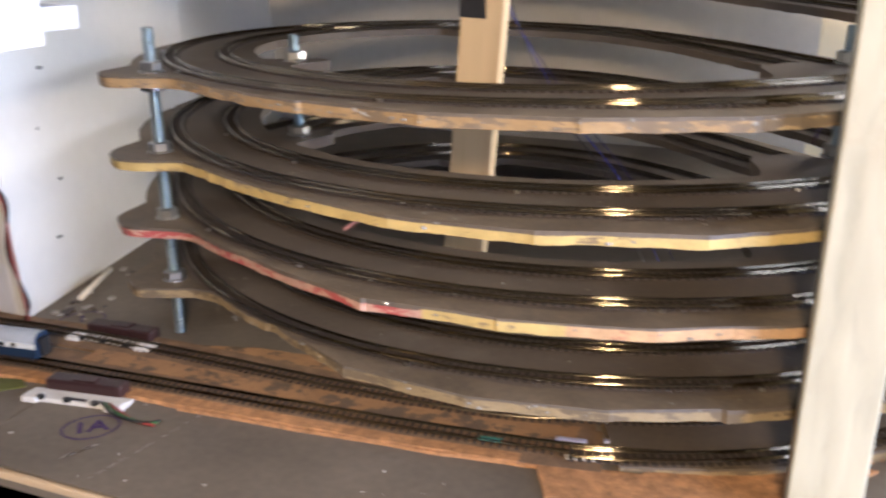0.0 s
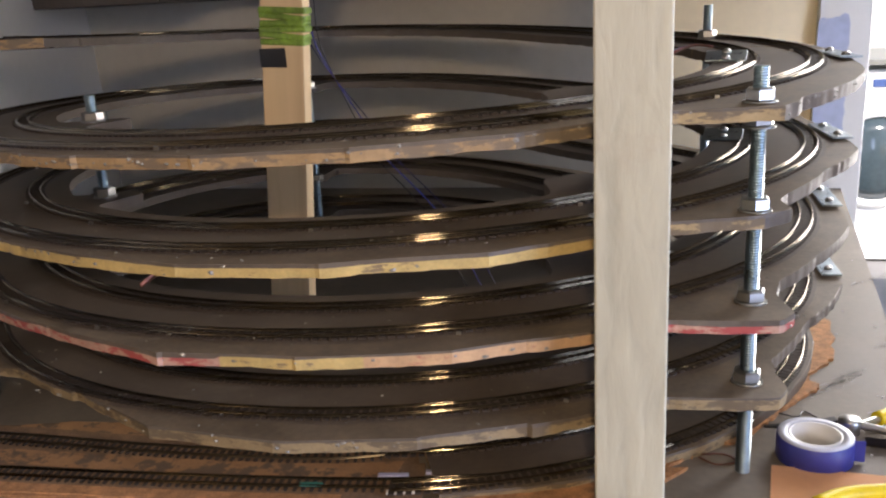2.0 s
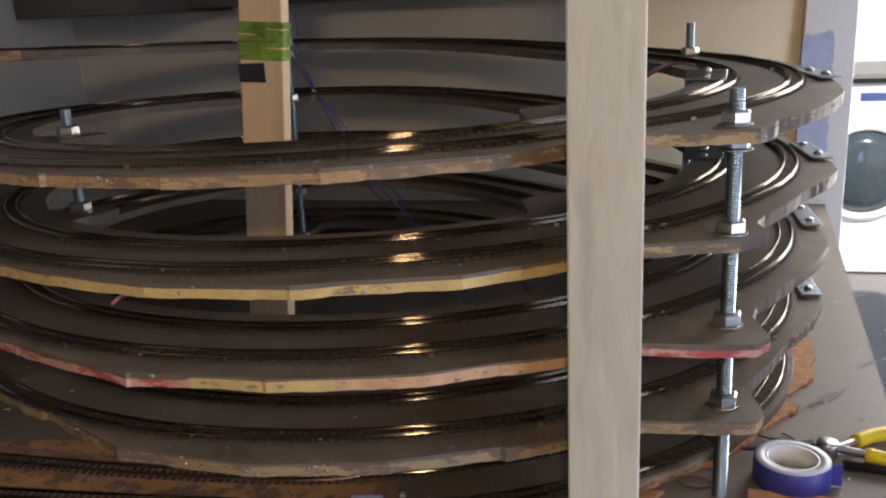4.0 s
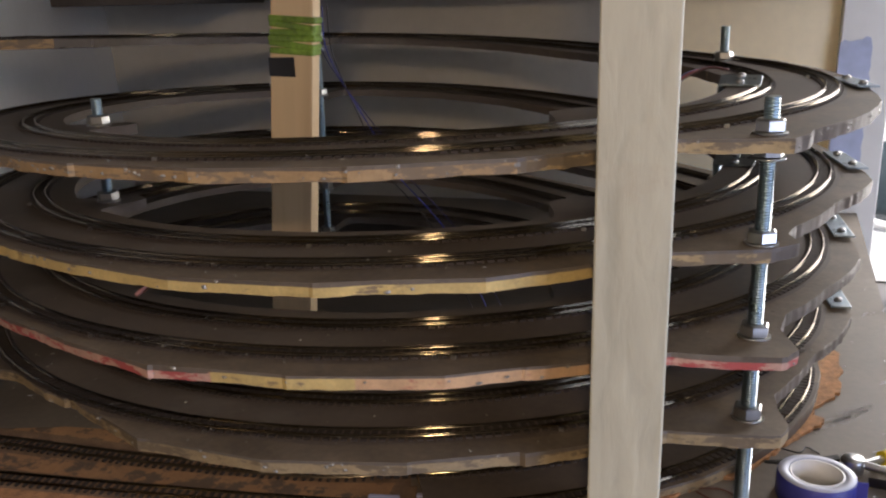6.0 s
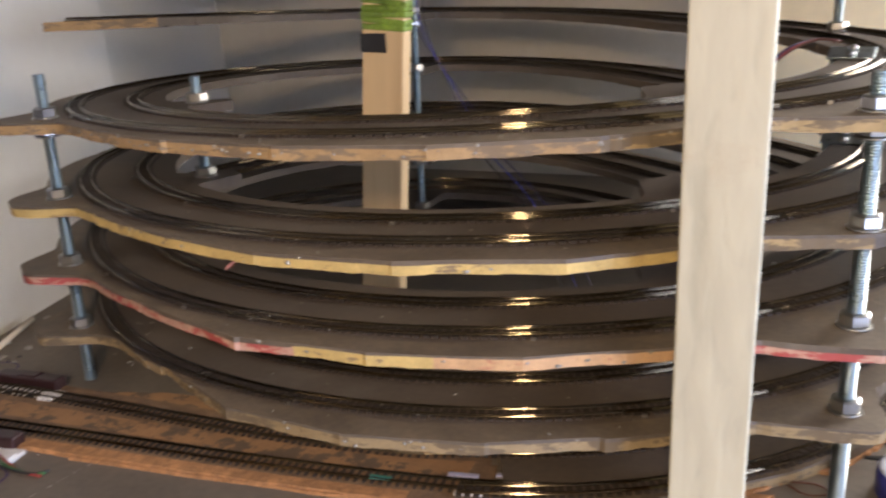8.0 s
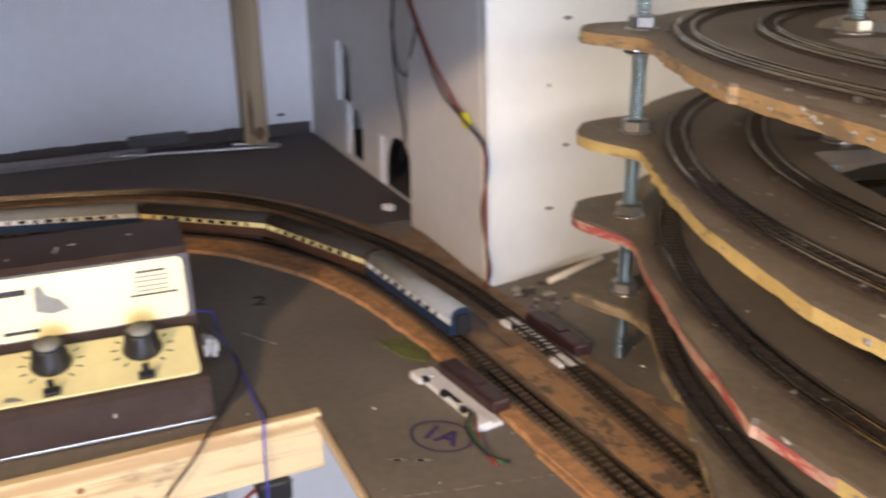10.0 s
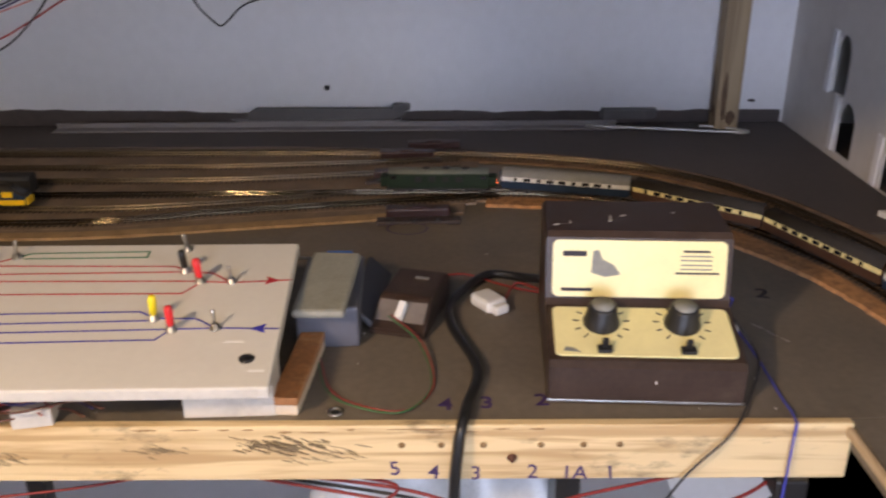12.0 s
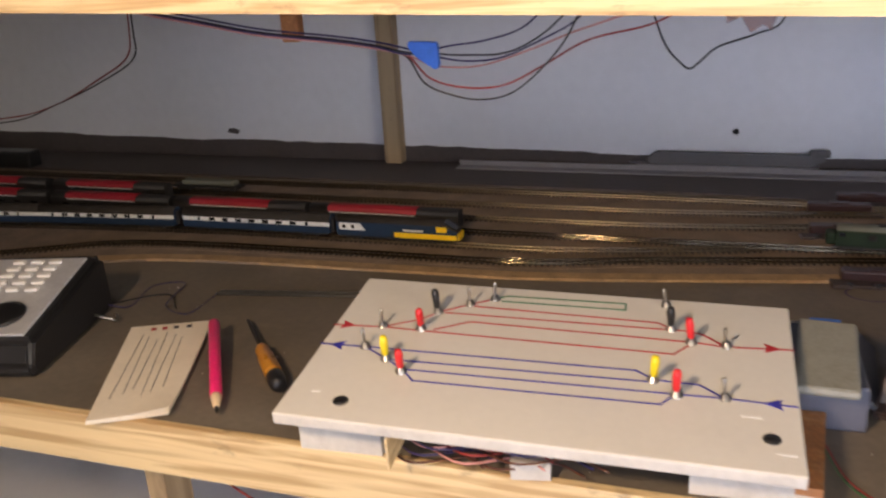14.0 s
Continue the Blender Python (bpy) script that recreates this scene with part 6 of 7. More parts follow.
point_motor(-0.383, 0.764, 8, "dark point motor on a chipped white base beside the track")
point_motor(-0.428, 0.858, 3, "dark point motor on a white base behind the track")
point_motor(-0.785, 0.372, 92, "dark point motor beside the yard track", P_DARK)
point_motor(-0.995, 0.352, 92, "dark point motor between the yard tracks", P_DARK)
point_motor(-1.038, 0.386, 92, "dark point motor behind the yard tracks", P_DARK)
point_motor(-0.915, 0.350, 92, "dark point motor between the yard tracks", P_DARK)
for k, mt in enumerate((WIRE_RED, WIRE_GREEN, WIRE_BLACK)):
    cable("motor_wire", [(-0.350 - 0.004 * k, 0.755, 0.005), (-0.335, 0.748 - 0.003 * k, 0.006), (-0.318 + 0.004 * k, 0.744, 0.003), (-0.300, 0.745 + 0.004 * k, 0.002)], 0.0011, mt, "short wire from the point motor", "wire", "motor wires")
bm = bmesh.new()
prism(bm, [(-0.022, -0.008), (0.010, -0.012), (0.030, -0.004), (0.022, 0.008), (-0.010, 0.010)], 0.0, 0.0012)
solo("moss_stain", bm, plain("green_scatter", (0.10, 0.11, 0.03), 0.95, vary=0.4, bump=0.4), "patch of dull green scatter on the board", "scatter", m=pose(-0.468, 0.752, 0, 0, 0, 20))

# ---- trains ----
P_GREEN = mat("loco_green", (0.010, 0.022, 0.011), 0.6, vary=0.2, scale=50, fine=260, bump=0.03, spec=0.2)
P_ROOF_G = plain("pale_roof", (0.13, 0.14, 0.115), 0.7)
P_BLUE = mat("rail_blue", (0.010, 0.026, 0.055), 0.6, vary=0.15, scale=50, fine=260, bump=0.03, spec=0.25)
P_GREY = plain("pale_grey", (0.62, 0.64, 0.62), 0.45)
P_CREAM = plain("coach_cream", (0.66, 0.56, 0.26), 0.45)
P_CHOC = plain("coach_chocolate", (0.055, 0.025, 0.015), 0.45)
P_ROOF = mat("grey_roof", (0.26, 0.265, 0.26), 0.8, vary=0.14, scale=50, fine=260, bump=0.03, spec=0.2)
P_ROOF_D = mat("dark_roof", (0.035, 0.030, 0.026), 0.85, vary=0.2, scale=50, fine=260, bump=0.03, spec=0.15)
P_GLASS = plain("dark_glazing", (0.012, 0.013, 0.016), 0.12)
P_UNDER = plain("underframe_black", (0.012, 0.011, 0.011), 0.6)
P_YELLOW = plain("warning_yellow", (0.82, 0.52, 0.02), 0.4)
P_RED = plain("train_red", (0.30, 0.012, 0.024), 0.6)
P_TAIL = glow("tail_light_glow", (1.0, 0.12, 0.03), 6.0)
P_WHEEL = plain("wheel_steel", (0.10, 0.095, 0.09), 0.4, 0.8)

W_BODY, RAIL_TOP = 0.0185, 0.0035


def shell(bm, l, prof, mats):
    """A body of length l along x: profile mirrored, its faces painted by height bands (z, index)."""
    full = [(-a, z) for a, z in prof] + [(a, z) for a, z in reversed(prof[:-1])]
    ends = []
    for x in (-l / 2, l / 2):
        ends.append([bm.verts.new((x, a, z)) for a, z in full])
    for i in range(len(full) - 1):
        zc = (full[i][1] + full[i + 1][1]) / 2
        f = bm.faces.new((ends[0][i], ends[1][i], ends[1][i + 1], ends[0][i + 1]))
        f.material_index = [k for z, k in mats if zc >= z][-1]
        f.smooth = zc > prof[3][1]
    for e in (ends[0][::-1], ends[1]):
        bm.faces.new(e).material_index = 0
    f = bm.faces.new((ends[0][-1], ends[1][-1], ends[1][0], ends[0][0]))
    bmesh.ops.recalc_face_normals(bm, faces=bm.faces[:])


def bogie(parent, x):
    bm = bmesh.new()
    for s in (-1, 1):
        box(bm, (0, s * 0.0062, 0.0042), (0.022, 0.0016, 0.0034), 0.0004)
    box(bm, (0, 0, 0.0052), (0.010, 0.012, 0.002))
    b = part("bogie", bm, P_UNDER, parent)
    b.matrix_local = pose(x, 0, 0)
    for wx in (-0.0085, 0.0085):
        for s in (-1, 1):
            b2 = bmesh.new()
            lathe(b2, [(0.0, -0.0009), (0.0033, -0.0009), (0.0033, 0.0006), (0.0037, 0.0006), (0.0037, 0.001), (0.0, 0.001)], 14, m=pose(0, 0, 0, 90 * s, 0, 0))
            part("wheel", b2, P_WHEEL, b).matrix_local = pose(wx, s * 0.0043, 0.0037)


def coach(kind, label, l=0.140):
    t = thing("railway_coach", Matrix.Identity(4), label, "coach", "coaches")
    low, band, roof = {"blue": (P_BLUE, P_GREY, P_ROOF), "choc": (P_CHOC, P_CREAM, P_ROOF_D), "silver": (P_BLUE, P_GREY, P_ROOF_D)}[kind]
    bm = bmesh.new()
    w = W_BODY / 2
    prof = [(w * 0.97, 0.0058), (w, 0.0080), (w, 0.0142), (w, 0.0190), (w * 0.98, 0.0208), (w * 0.84, 0.0246), (w * 0.5, 0.0266), (0.0, 0.0272)]
    shell(bm, l, prof, [(-1, 0), (0.0142, 1), (0.0192, 2)])
    body = part("body", bm, [low, band, roof], t)
    # windows, one by one on each side
    n = 9
    for s in (-1, 1):
        for k in range(n):
            x = (k - (n - 1) / 2) * l * 0.092
            if k in (0, n - 1):
                ww = 0.0035
            else:
                ww = 0.0082 if kind != "blue" or k % 3 else 0.0048
            b2 = bmesh.new()
            box(b2, (0, 0, 0), (ww, 0.0006, 0.0036), 0.0002)
            part("window", b2, P_GLASS, body).matrix_local = pose(x + (0.003 * s), s * (w + 0.0001), 0.0166)
    for k in range(5):
        b2 = bmesh.new()
        lathe(b2, [(0.0012, 0), (0.0012, 0.0008), (0.0, 0.0010)], 8)
        part("roof_vent", b2, roof, body).matrix_local = pose((k - 2) * l * 0.19, 0.003 * (-1) ** k, 0.0268)
    bm = bmesh.new()
    box(bm, (0, 0, 0.0052), (l * 0.96, 0.015, 0.0018))
    box(bm, (0.006, 0, 0.0038), (0.020, 0.013, 0.003), 0.0005)
    box(bm, (-0.022, 0, 0.0040), (0.012, 0.012, 0.0026), 0.0005)
    part("underframe", bm, P_UNDER, t)
    for s in (-1, 1):
        b2 = bmesh.new()
        box(b2, (0, 0, 0.0145), (0.004, 0.009, 0.016), 0.0006)
        part("gangway", b2, P_UNDER, t).matrix_local = pose(s * (l / 2 + 0.0018), 0, 0)
        bogie(t, s * l * 0.36)
    return t


def diesel(label, l=0.130):
    t = thing("diesel_locomotive", Matrix.Identity(4), label, "locomotive")
    w = W_BODY / 2
    bm = bmesh.new()
    prof = [(w * 0.97, 0.0060), (w, 0.0080), (w, 0.0128), (w, 0.0200), (w * 0.95, 0.0222), (w * 0.72, 0.0248), (w * 0.4, 0.0262), (0.0, 0.0266)]
    shell(bm, l * 0.86, prof, [(-1, 0), (0.0235, 1)])
    body = part("body", bm, [P_GREEN, P_ROOF_G], t)
    for s in (-1, 1):
        b2 = bmesh.new()
        box(b2, (0, 0, 0.0128), (l * 0.075, W_BODY * 0.86, 0.0125), 0.002)
        part("nose", b2, P_GREEN, t).matrix_local = pose(s * l * 0.465, 0, 0)
        for q in (-1, 1):
            b3 = bmesh.new()
            box(b3, (0, 0, 0), (0.0006, 0.0062, 0.0038), 0.0002)
            part("cab_window", b3, P_GLASS, body).matrix_local = pose(s * l * 0.4305, q * 0.0042, 0.0208)
            b3 = bmesh.new()
            box(b3, (0, 0, 0), (0.0060, 0.0006, 0.0040), 0.0002)
            part("side_window", b3, P_GLASS, body).matrix_local = pose(s * l * 0.385, q * (w + 0.0001), 0.0180)
            for k in range(4):
                b3 = bmesh.new()
                box(b3, (0, 0, 0), (0.0075, 0.0006, 0.0058), 0.0002)
                part("grille", b3, P_UNDER, body).matrix_local = pose((k - 1.5) * 0.0150 * s, q * (w + 0.0001), 0.0160)
        bogie(t, s * l * 0.31)
    for k in range(3):
        b3 = bmesh.new()
        lathe(b3, [(0.0042, 0), (0.0042, 0.0010), (0.0034, 0.0012), (0.0, 0.0012)], 14)
        part("roof_fan", b3, P_UNDER, body).matrix_local = pose(-0.030 + 0.022 * k, 0, 0.0262)
    bm = bmesh.new()
    box(bm, (0, 0, 0.0050), (l * 0.90, 0.016, 0.002))
    box(bm, (0, 0, 0.0036), (0.022, 0.014, 0.0036), 0.0008)
    part("underframe", bm, P_UNDER, t)
    for q in (-1, 1):
        b3 = bmesh.new()
        lathe(b3, [(0.0, 0.0), (0.0010, 0.0), (0.0010, 0.0006), (0.0, 0.0008)], 8, m=pose(0, 0, 0, 0, 90, 0))
        part("tail_lamp", b3, P_TAIL, t, "small glowing red lamp").matrix_local = pose(-l * 0.5028, q * 0.0062, 0.0125)
    return t


def power_car(label, l=0.150):
    """The wedge-nosed end of a high-speed set, its nose towards +x."""
    t = thing("power_car", Matrix.Identity(4), label, "locomotive")
    w = W_BODY / 2
    bm = bmesh.new()
    prof = [(w * 0.97, 0.0058), (w, 0.0080), (w, 0.0128), (w, 0.0200), (w * 0.98, 0.0218), (w * 0.86, 0.0246), (w * 0.5, 0.0262), (0.0, 0.0266)]
    shell(bm, l, prof, [(-1, 0), (0.0225, 1)])
    bmesh.ops.bisect_plane(bm, geom=bm.verts[:] + bm.edges[:] + bm.faces[:], plane_co=(l / 2 - 0.018, 0, 0), plane_no=(1, 0, 0))
    bmesh.ops.bisect_plane(bm, geom=bm.verts[:] + bm.edges[:] + bm.faces[:], plane_co=(l / 2 - 0.009, 0, 0), plane_no=(1, 0, 0))
    for v in bm.verts:
        d = v.co.x - (l / 2 - 0.018)
        if d > 0.001:
            f = d / 0.018
            if v.co.z > 0.012:
                v.co.z = v.co.z - (v.co.z - 0.0125) * f * 0.80
            v.co.y *= 1 - 0.18 * f
    body = part("body", bm, [P_BLUE, P_ROOF_D], t)
    for q in (-1, 1):
        b2 = bmesh.new()
        box(b2, (0, 0, 0), (0.074, 0.0012, 0.0058), 0.0003)
        part("yellow_band", b2, P_YELLOW, body, "yellow warning band").matrix_local = pose(l / 2 - 0.038, q * (w + 0.0002), 0.0092)
        b2 = bmesh.new()
        prism(b2, [(-0.014, -0.004), (0.018, -0.004), (0.012, 0.0040), (-0.014, 0.0040)], -0.0004, 0.0004)
        part("white_flash", b2, P_GREY, body, "white flash with windows").matrix_local = pose(-l / 2 + 0.018, q * (w + 0.0002), 0.0165, 90, 0, 0 if q < 0 else 0)
        for k in range(2):
            b2 = bmesh.new()
            box(b2, (0, 0, 0), (0.0042, 0.0006, 0.0040), 0.0002)
            part("window", b2, P_GLASS, body).matrix_local = pose(-l / 2 + 0.010 + 0.011 * k, q * (w + 0.0007), 0.0165)
        b2 = bmesh.new()
        box(b2, (0, 0, 0), (0.024, 0.0006, 0.0022))
        part("name_bar", b2, P_GREY, body).matrix_local = pose(l / 2 - 0.052, q * (w + 0.0002), 0.0150)
        bogie(t, q * l * 0.36)
        b2 = bmesh.new()
        box(b2, (0, 0, 0), (0.012, 0.0010, 0.0062), 0.0003)
        part("cab_side", b2, P_YELLOW, body).matrix_local = pose(l / 2 - 0.0185, q * (w + 0.0004), 0.0180)
    b2 = bmesh.new()
    box(b2, (0, 0, 0), (0.0022, W_BODY * 0.84, 0.0080), 0.0006)
    part("nose_panel", b2, P_YELLOW, body, "yellow nose").matrix_local = pose(l / 2 + 0.0006, 0, 0.0098)
    b2 = bmesh.new()
    box(b2, (0, 0, 0), (0.016, W_BODY * 0.66, 0.0010), 0.0003)
    part("windscreen", b2, P_GLASS, body).matrix_local = pose(l / 2 - 0.0095, 0, 0.0212, 0, 31, 0)
    bm = bmesh.new()
    box(bm, (-0.003, 0, 0.0050), (l * 0.92, 0.016, 0.002))
    box(bm, (0, 0, 0.0036), (0.026, 0.014, 0.0036), 0.0008)
    part("underframe", bm, P_UNDER, t)
    return t


def red_wagon(label, l=0.188):
    t = thing("red_carriage", Matrix.Identity(4), label, "carriage", "stored red carriages")
    w = W_BODY / 2
    bm = bmesh.new()
    prof = [(w * 0.97, 0.0058), (w, 0.0080), (w, 0.0128), (w, 0.0200), (w * 0.98, 0.0218), (w * 0.86, 0.0246), (w * 0.5, 0.0262), (0.0, 0.0266)]
    shell(bm, l, prof, [(-1, 0)])
    body = part("body", bm, P_UNDER, t)
    b2 = bmesh.new()
    shell(b2, l * 0.60, [(a + 0.0004, z) for a, z in prof[3:-1]] + [(0.0, 0.0270)], [(-1, 0)])
    part("red_panel", b2, P_RED, body, "dull red upper side and roof panel").matrix_local = pose(-l * 0.07, 0, 0.0002)
    for s in (-1, 1):
        b2 = bmesh.new()
        box(b2, (0, 0, 0), (l * 0.58, 0.0006, 0.0010))
        part("white_line", b2, P_GREY, body).matrix_local = pose(-l * 0.07, s * (w + 0.0001), 0.0190)
        for k in range(6):
            b2 = bmesh.new()
            box(b2, (0, 0, 0), (0.010, 0.0006, 0.0032), 0.0002)
            part("window", b2, P_GLASS, body).matrix_local = pose((k - 2.5) * l * 0.15, s * (w + 0.0001), 0.0118)
        bogie(t, s * l * 0.34)
    bm = bmesh.new()
    box(bm, (0, 0, 0.0052), (l * 0.96, 0.015, 0.0018))
    part("underframe", bm, P_UNDER, t)
    return t


def path_walk(pts):
    """Running length along points."""
    d = [0.0]
    for a, b in zip(pts, pts[1:]):
        d.append(d[-1] + (b - a).length)
    return d


def on_path(pts, d, s):
    s = max(0.0, min(d[-1], s))
    i = int(np.searchsorted(d, s))
    i = max(1, min(len(pts) - 1, i))
    f = (s - d[i - 1]) / max(1e-9, d[i] - d[i - 1])
    return pts[i - 1].lerp(pts[i], f)


def set_on(t, pts, d, s, l):
    """Stands a vehicle on a track, its +x end towards lower s."""
    a, b = on_path(pts, d, s - l * 0.36), on_path(pts, d, s + l * 0.36)
    x = (a - b).normalized()
    y = Vector((0, 0, 1)).cross(x).normalized()
    z = x.cross(y)
    m = Matrix((x, y, z)).transposed().to_4x4()
    m.translation = (a + b) / 2 + z * RAIL_TOP
    t.matrix_world = m


MAIN_UP = [p + up for p in MAIN]
md = path_walk(MAIN_UP)
s0 = next(d for d, p in zip(md, MAIN_UP) if p.y > 0.32)
green = diesel("dark green diesel locomotive with pale roof and lit tail lamps")
set_on(green, MAIN_UP, md, s0 + 0.065, 0.130)
bg = coach("blue", "blue and pale grey coach with grey roof")
set_on(bg, MAIN_UP, md, s0 + 0.137 + 0.070, 0.14)
ch = coach("choc", "chocolate and cream coach with dark roof")
set_on(ch, MAIN_UP, md, s0 + 0.284 + 0.070, 0.14)
for k, src in ((2, ch), (3, bg)):
    c = copy_thing(src, Matrix.Identity(4))
    set_on(c, MAIN_UP, md, s0 + 0.137 + 0.147 * k + 0.070, 0.14)

# stored trains in the yard
hst = power_car("blue power car with yellow nose and white flash", 0.146)
STORE = [Vector((-0.809 + 0.03 * max(0.0, (-0.30 - y) / 0.4) ** 1.5, y, CK)) for y in np.linspace(-1.45, 0.2, 120)]
sd = path_walk(STORE)


def s_at(pts, d, y):
    return d[min(range(len(pts)), key=lambda i: abs(pts[i].y - y))]


STORE_R, hd = STORE[::-1], path_walk(STORE[::-1])
set_on(hst, STORE_R, hd, s_at(STORE_R, hd, -0.124), 0.146)
hc = coach("silver", "blue and pale grey high-speed coach", 0.196)
set_on(hc, STORE_R, hd, s_at(STORE_R, hd, -0.301), 0.196)
for y in (-0.503, -0.705, -0.907):
    set_on(copy_thing(hc, Matrix.Identity(4)), STORE_R, hd, s_at(STORE_R, hd, y), 0.196)
rw = red_wagon("dark carriage with red upper side and white line")
for k, (x, y) in enumerate(((-0.849, -0.152), (-0.849, -0.346), (-0.849, -0.541), (-0.849, -0.736), (-0.902, -0.585), (-0.902, -0.785))):
    v = rw if k == 0 else copy_thing(rw, Matrix.Identity(4))
    v.matrix_world = pose(x, y, CK + RAIL_TOP, 0, 0, 90)
for x, y in ((-0.962, -0.47), (-0.962, -0.95)):
    w2 = thing("flat_wagon", pose(x, y, CK + RAIL_TOP, 0, 0, 90), "dark flat wagon with pale load", "wagon")
    bm = bmesh.new()
    box(bm, (0, 0, 0.0075), (0.11, 0.017, 0.003), 0.0005)
    part("deck", bm, P_UNDER, w2)
    bm = bmesh.new()
    box(bm, (0.005, 0, 0.0125), (0.085, 0.014, 0.007), 0.002)
    part("load", bm, P_ROOF_G, w2)
    for s in (-1, 1):
        bogie(w2, s * 0.036)
bm = bmesh.new()
box(bm, (0, 0, 0.014), (0.13, 0.03, 0.028), 0.004)
solo("dark_case", bm, BLACK, "dark case standing behind the yard", "case", m=pose(-1.06, -0.93, 0.003, 0, 0, 90))

# ---- on the helix board ----
t = thing("tape_roll", pose(0.288, 0.9045, 0.0), "roll of dark blue tape lying on the board", "tape")
bm = bmesh.new()
lathe(bm, [(0.0180, 0.0), (0.0253, 0.0), (0.0258, 0.0006), (0.0258, 0.0176), (0.0253, 0.018), (0.0180, 0.018)], 40, closed=True)
part("tape_winding", bm, [BLUE_TAPE], t, "dark blue glossy tape")
bm = bmesh.new()
lathe(bm, [(0.0165, -0.0002), (0.0182, -0.0002), (0.0182, 0.0186), (0.0165, 0.0186)], 40, closed=True)
part("core", bm, WHITE_PLASTIC, t, "pale cardboard core")
bm = bmesh.new()
lathe(bm, [(0.0183, 0.0181), (0.0252, 0.0181), (0.0252, 0.0186), (0.0183, 0.0186)], 40, closed=True)
part("wound_edge", bm, plain("pale_blue_edge", (0.50, 0.52, 0.60), 0.5), t, "pale edge of the winding")
bm = bmesh.new()
box(bm, (0.0265, -0.004, 0.009), (0.012, 0.0008, 0.016), 0.0002)
part("loose_end", bm, BLUE_TAPE, t)


def pliers(m, label):
    """Long-nosed pliers with looped yellow grips, pointing along -x."""
    t = thing("pliers", m, label, "pliers", "pliers")
    for s in (-1, 1):
        bm = bmesh.new()
        pts = [(-0.062, 0.0008 * s, 0.006), (-0.030, 0.0022 * s, 0.006), (-0.008, 0.0055 * s, 0.006)]
        rings = []
        for (x, y, z), r in zip(pts, (0.0007, 0.0016, 0.0036)):
            rings.append([bm.verts.new((x, y + dy * r, z + dz * r * 0.8)) for dy, dz in ((-1, -1), (1, -1), (1, 1), (-1, 1))])
        for a, b in zip(rings, rings[1:]):
            for i in range(4):
                bm.faces.new((a[i], a[(i + 1) % 4], b[(i + 1) % 4], b[i]))
        bm.faces.new(rings[0][::-1])
        bm.faces.new(rings[-1])
        bmesh.ops.recalc_face_normals(bm, faces=bm.faces[:])
        part("jaw", bm, plain("dark_jaw_steel", (0.05, 0.048, 0.046), 0.4, 0.9), t, "dark steel long-nosed jaw")
        bm = bmesh.new()
        tube(bm, smooth_path([(0.004, -0.002 * s, 0.006), (0.018, 0.006 * s, 0.006), (0.028, 0.012 * s, 0.006)], 5), 0.0032, 8)
        part("shank", bm, STEEL, t, "bright steel shank")
        bm = bmesh.new()
        tube(bm, smooth_path([(0.024, 0.010 * s, 0.006), (0.045, 0.021 * s, 0.006), (0.075, 0.024 * s, 0.006), (0.105, 0.016 * s, 0.006), (0.115, 0.012 * s, 0.006)], 6), 0.0055, 10)
        part("grip", bm, YELLOW, t, "yellow dipped grip")
    bm = bmesh.new()
    lathe(bm, [(0.0, 0.0), (0.0075, 0.0), (0.0080, 0.001), (0.0080, 0.0105), (0.0075, 0.0115), (0.0, 0.0115)], 20)
    part("pivot", bm, STEEL, t, "bright steel pivot boss")
    return t


pl = pliers(pose(0.319, 0.945, 0.0, 0, 0, 8), "long-nosed pliers with yellow grips lying on the board")
copy_thing(pl, pose(0.255, 0.815, 0.0028, 0, 0, 8))
bm = bmesh.new()
prism(bm, [(-0.035, -0.035), (0.055, -0.045), (0.060, 0.030), (-0.025, 0.036)], 0.0, 0.0022)
solo("card_offcut", bm, CARD, "orange-brown card offcut under the pliers", "card", m=pose(0.282, 0.850, 0.0))
bm = bmesh.new()
tube(bm, [(-0.05, 0, 0.004), (0.06, 0.004, 0.004)], 0.0035, 8)
solo("dark_file", bm, plain("dark_file_steel", (0.05, 0.045, 0.042), 0.5, 0.7), "dark round file lying on the board", "file", m=pose(0.375, 0.915, 0.0, 0, 0, -12))
bm = bmesh.new()
tube(bm, smooth_path([(0.208, 0.893, 0.001), (0.220, 0.884, 0.001), (0.234, 0.890, 0.001), (0.226, 0.899, 0.001), (0.210, 0.897, 0.001)], 6), 0.0007, 6)
solo("wire_offcut", bm, WIRE_BROWN, "bent scrap of brown wire on the board", "wire")
bm = bmesh.new()
tube(bm, smooth_path([(0.268, 0.972, 0.001), (0.285, 0.963, 0.002), (0.292, 0.975, 0.001), (0.300, 0.966, 0.001)], 6), 0.0006, 6)
solo("wire_offcut", bm, WIRE_BLACK, "bent scrap of black wire on the board", "wire")
for x, y, a, mt, lab in ((-0.004, 0.834, 8, plain("lilac_card", (0.42, 0.42, 0.58), 0.5), "lilac plastic strip wedged by the rail"), (0.029, 0.843, 10, None, ""), (0.008, 0.814, 12, WHITE_PLASTIC, "white plastic strip wedged by the rail"),
                         (0.040, 0.823, 14, WHITE_PLASTIC, "white plastic strip wedged by the rail")):
    mt = mt or bpy.data.materials["lilac_card"]
    bm = bmesh.new()
    box(bm, (0, 0, 0.0042), (0.022, 0.004, 0.0022), 0.0004)
    solo("plastic_strip", bm, mt, lab or "lilac plastic strip wedged by the rail", "strip", "plastic strips", m=pose(x, y, 0.0, 0, 0, a))
bm = bmesh.new()
prism(bm, [(-0.012, -0.010), (0.012, -0.004), (0.010, 0.008), (-0.012, 0.010)], 0.0, 0.0006)
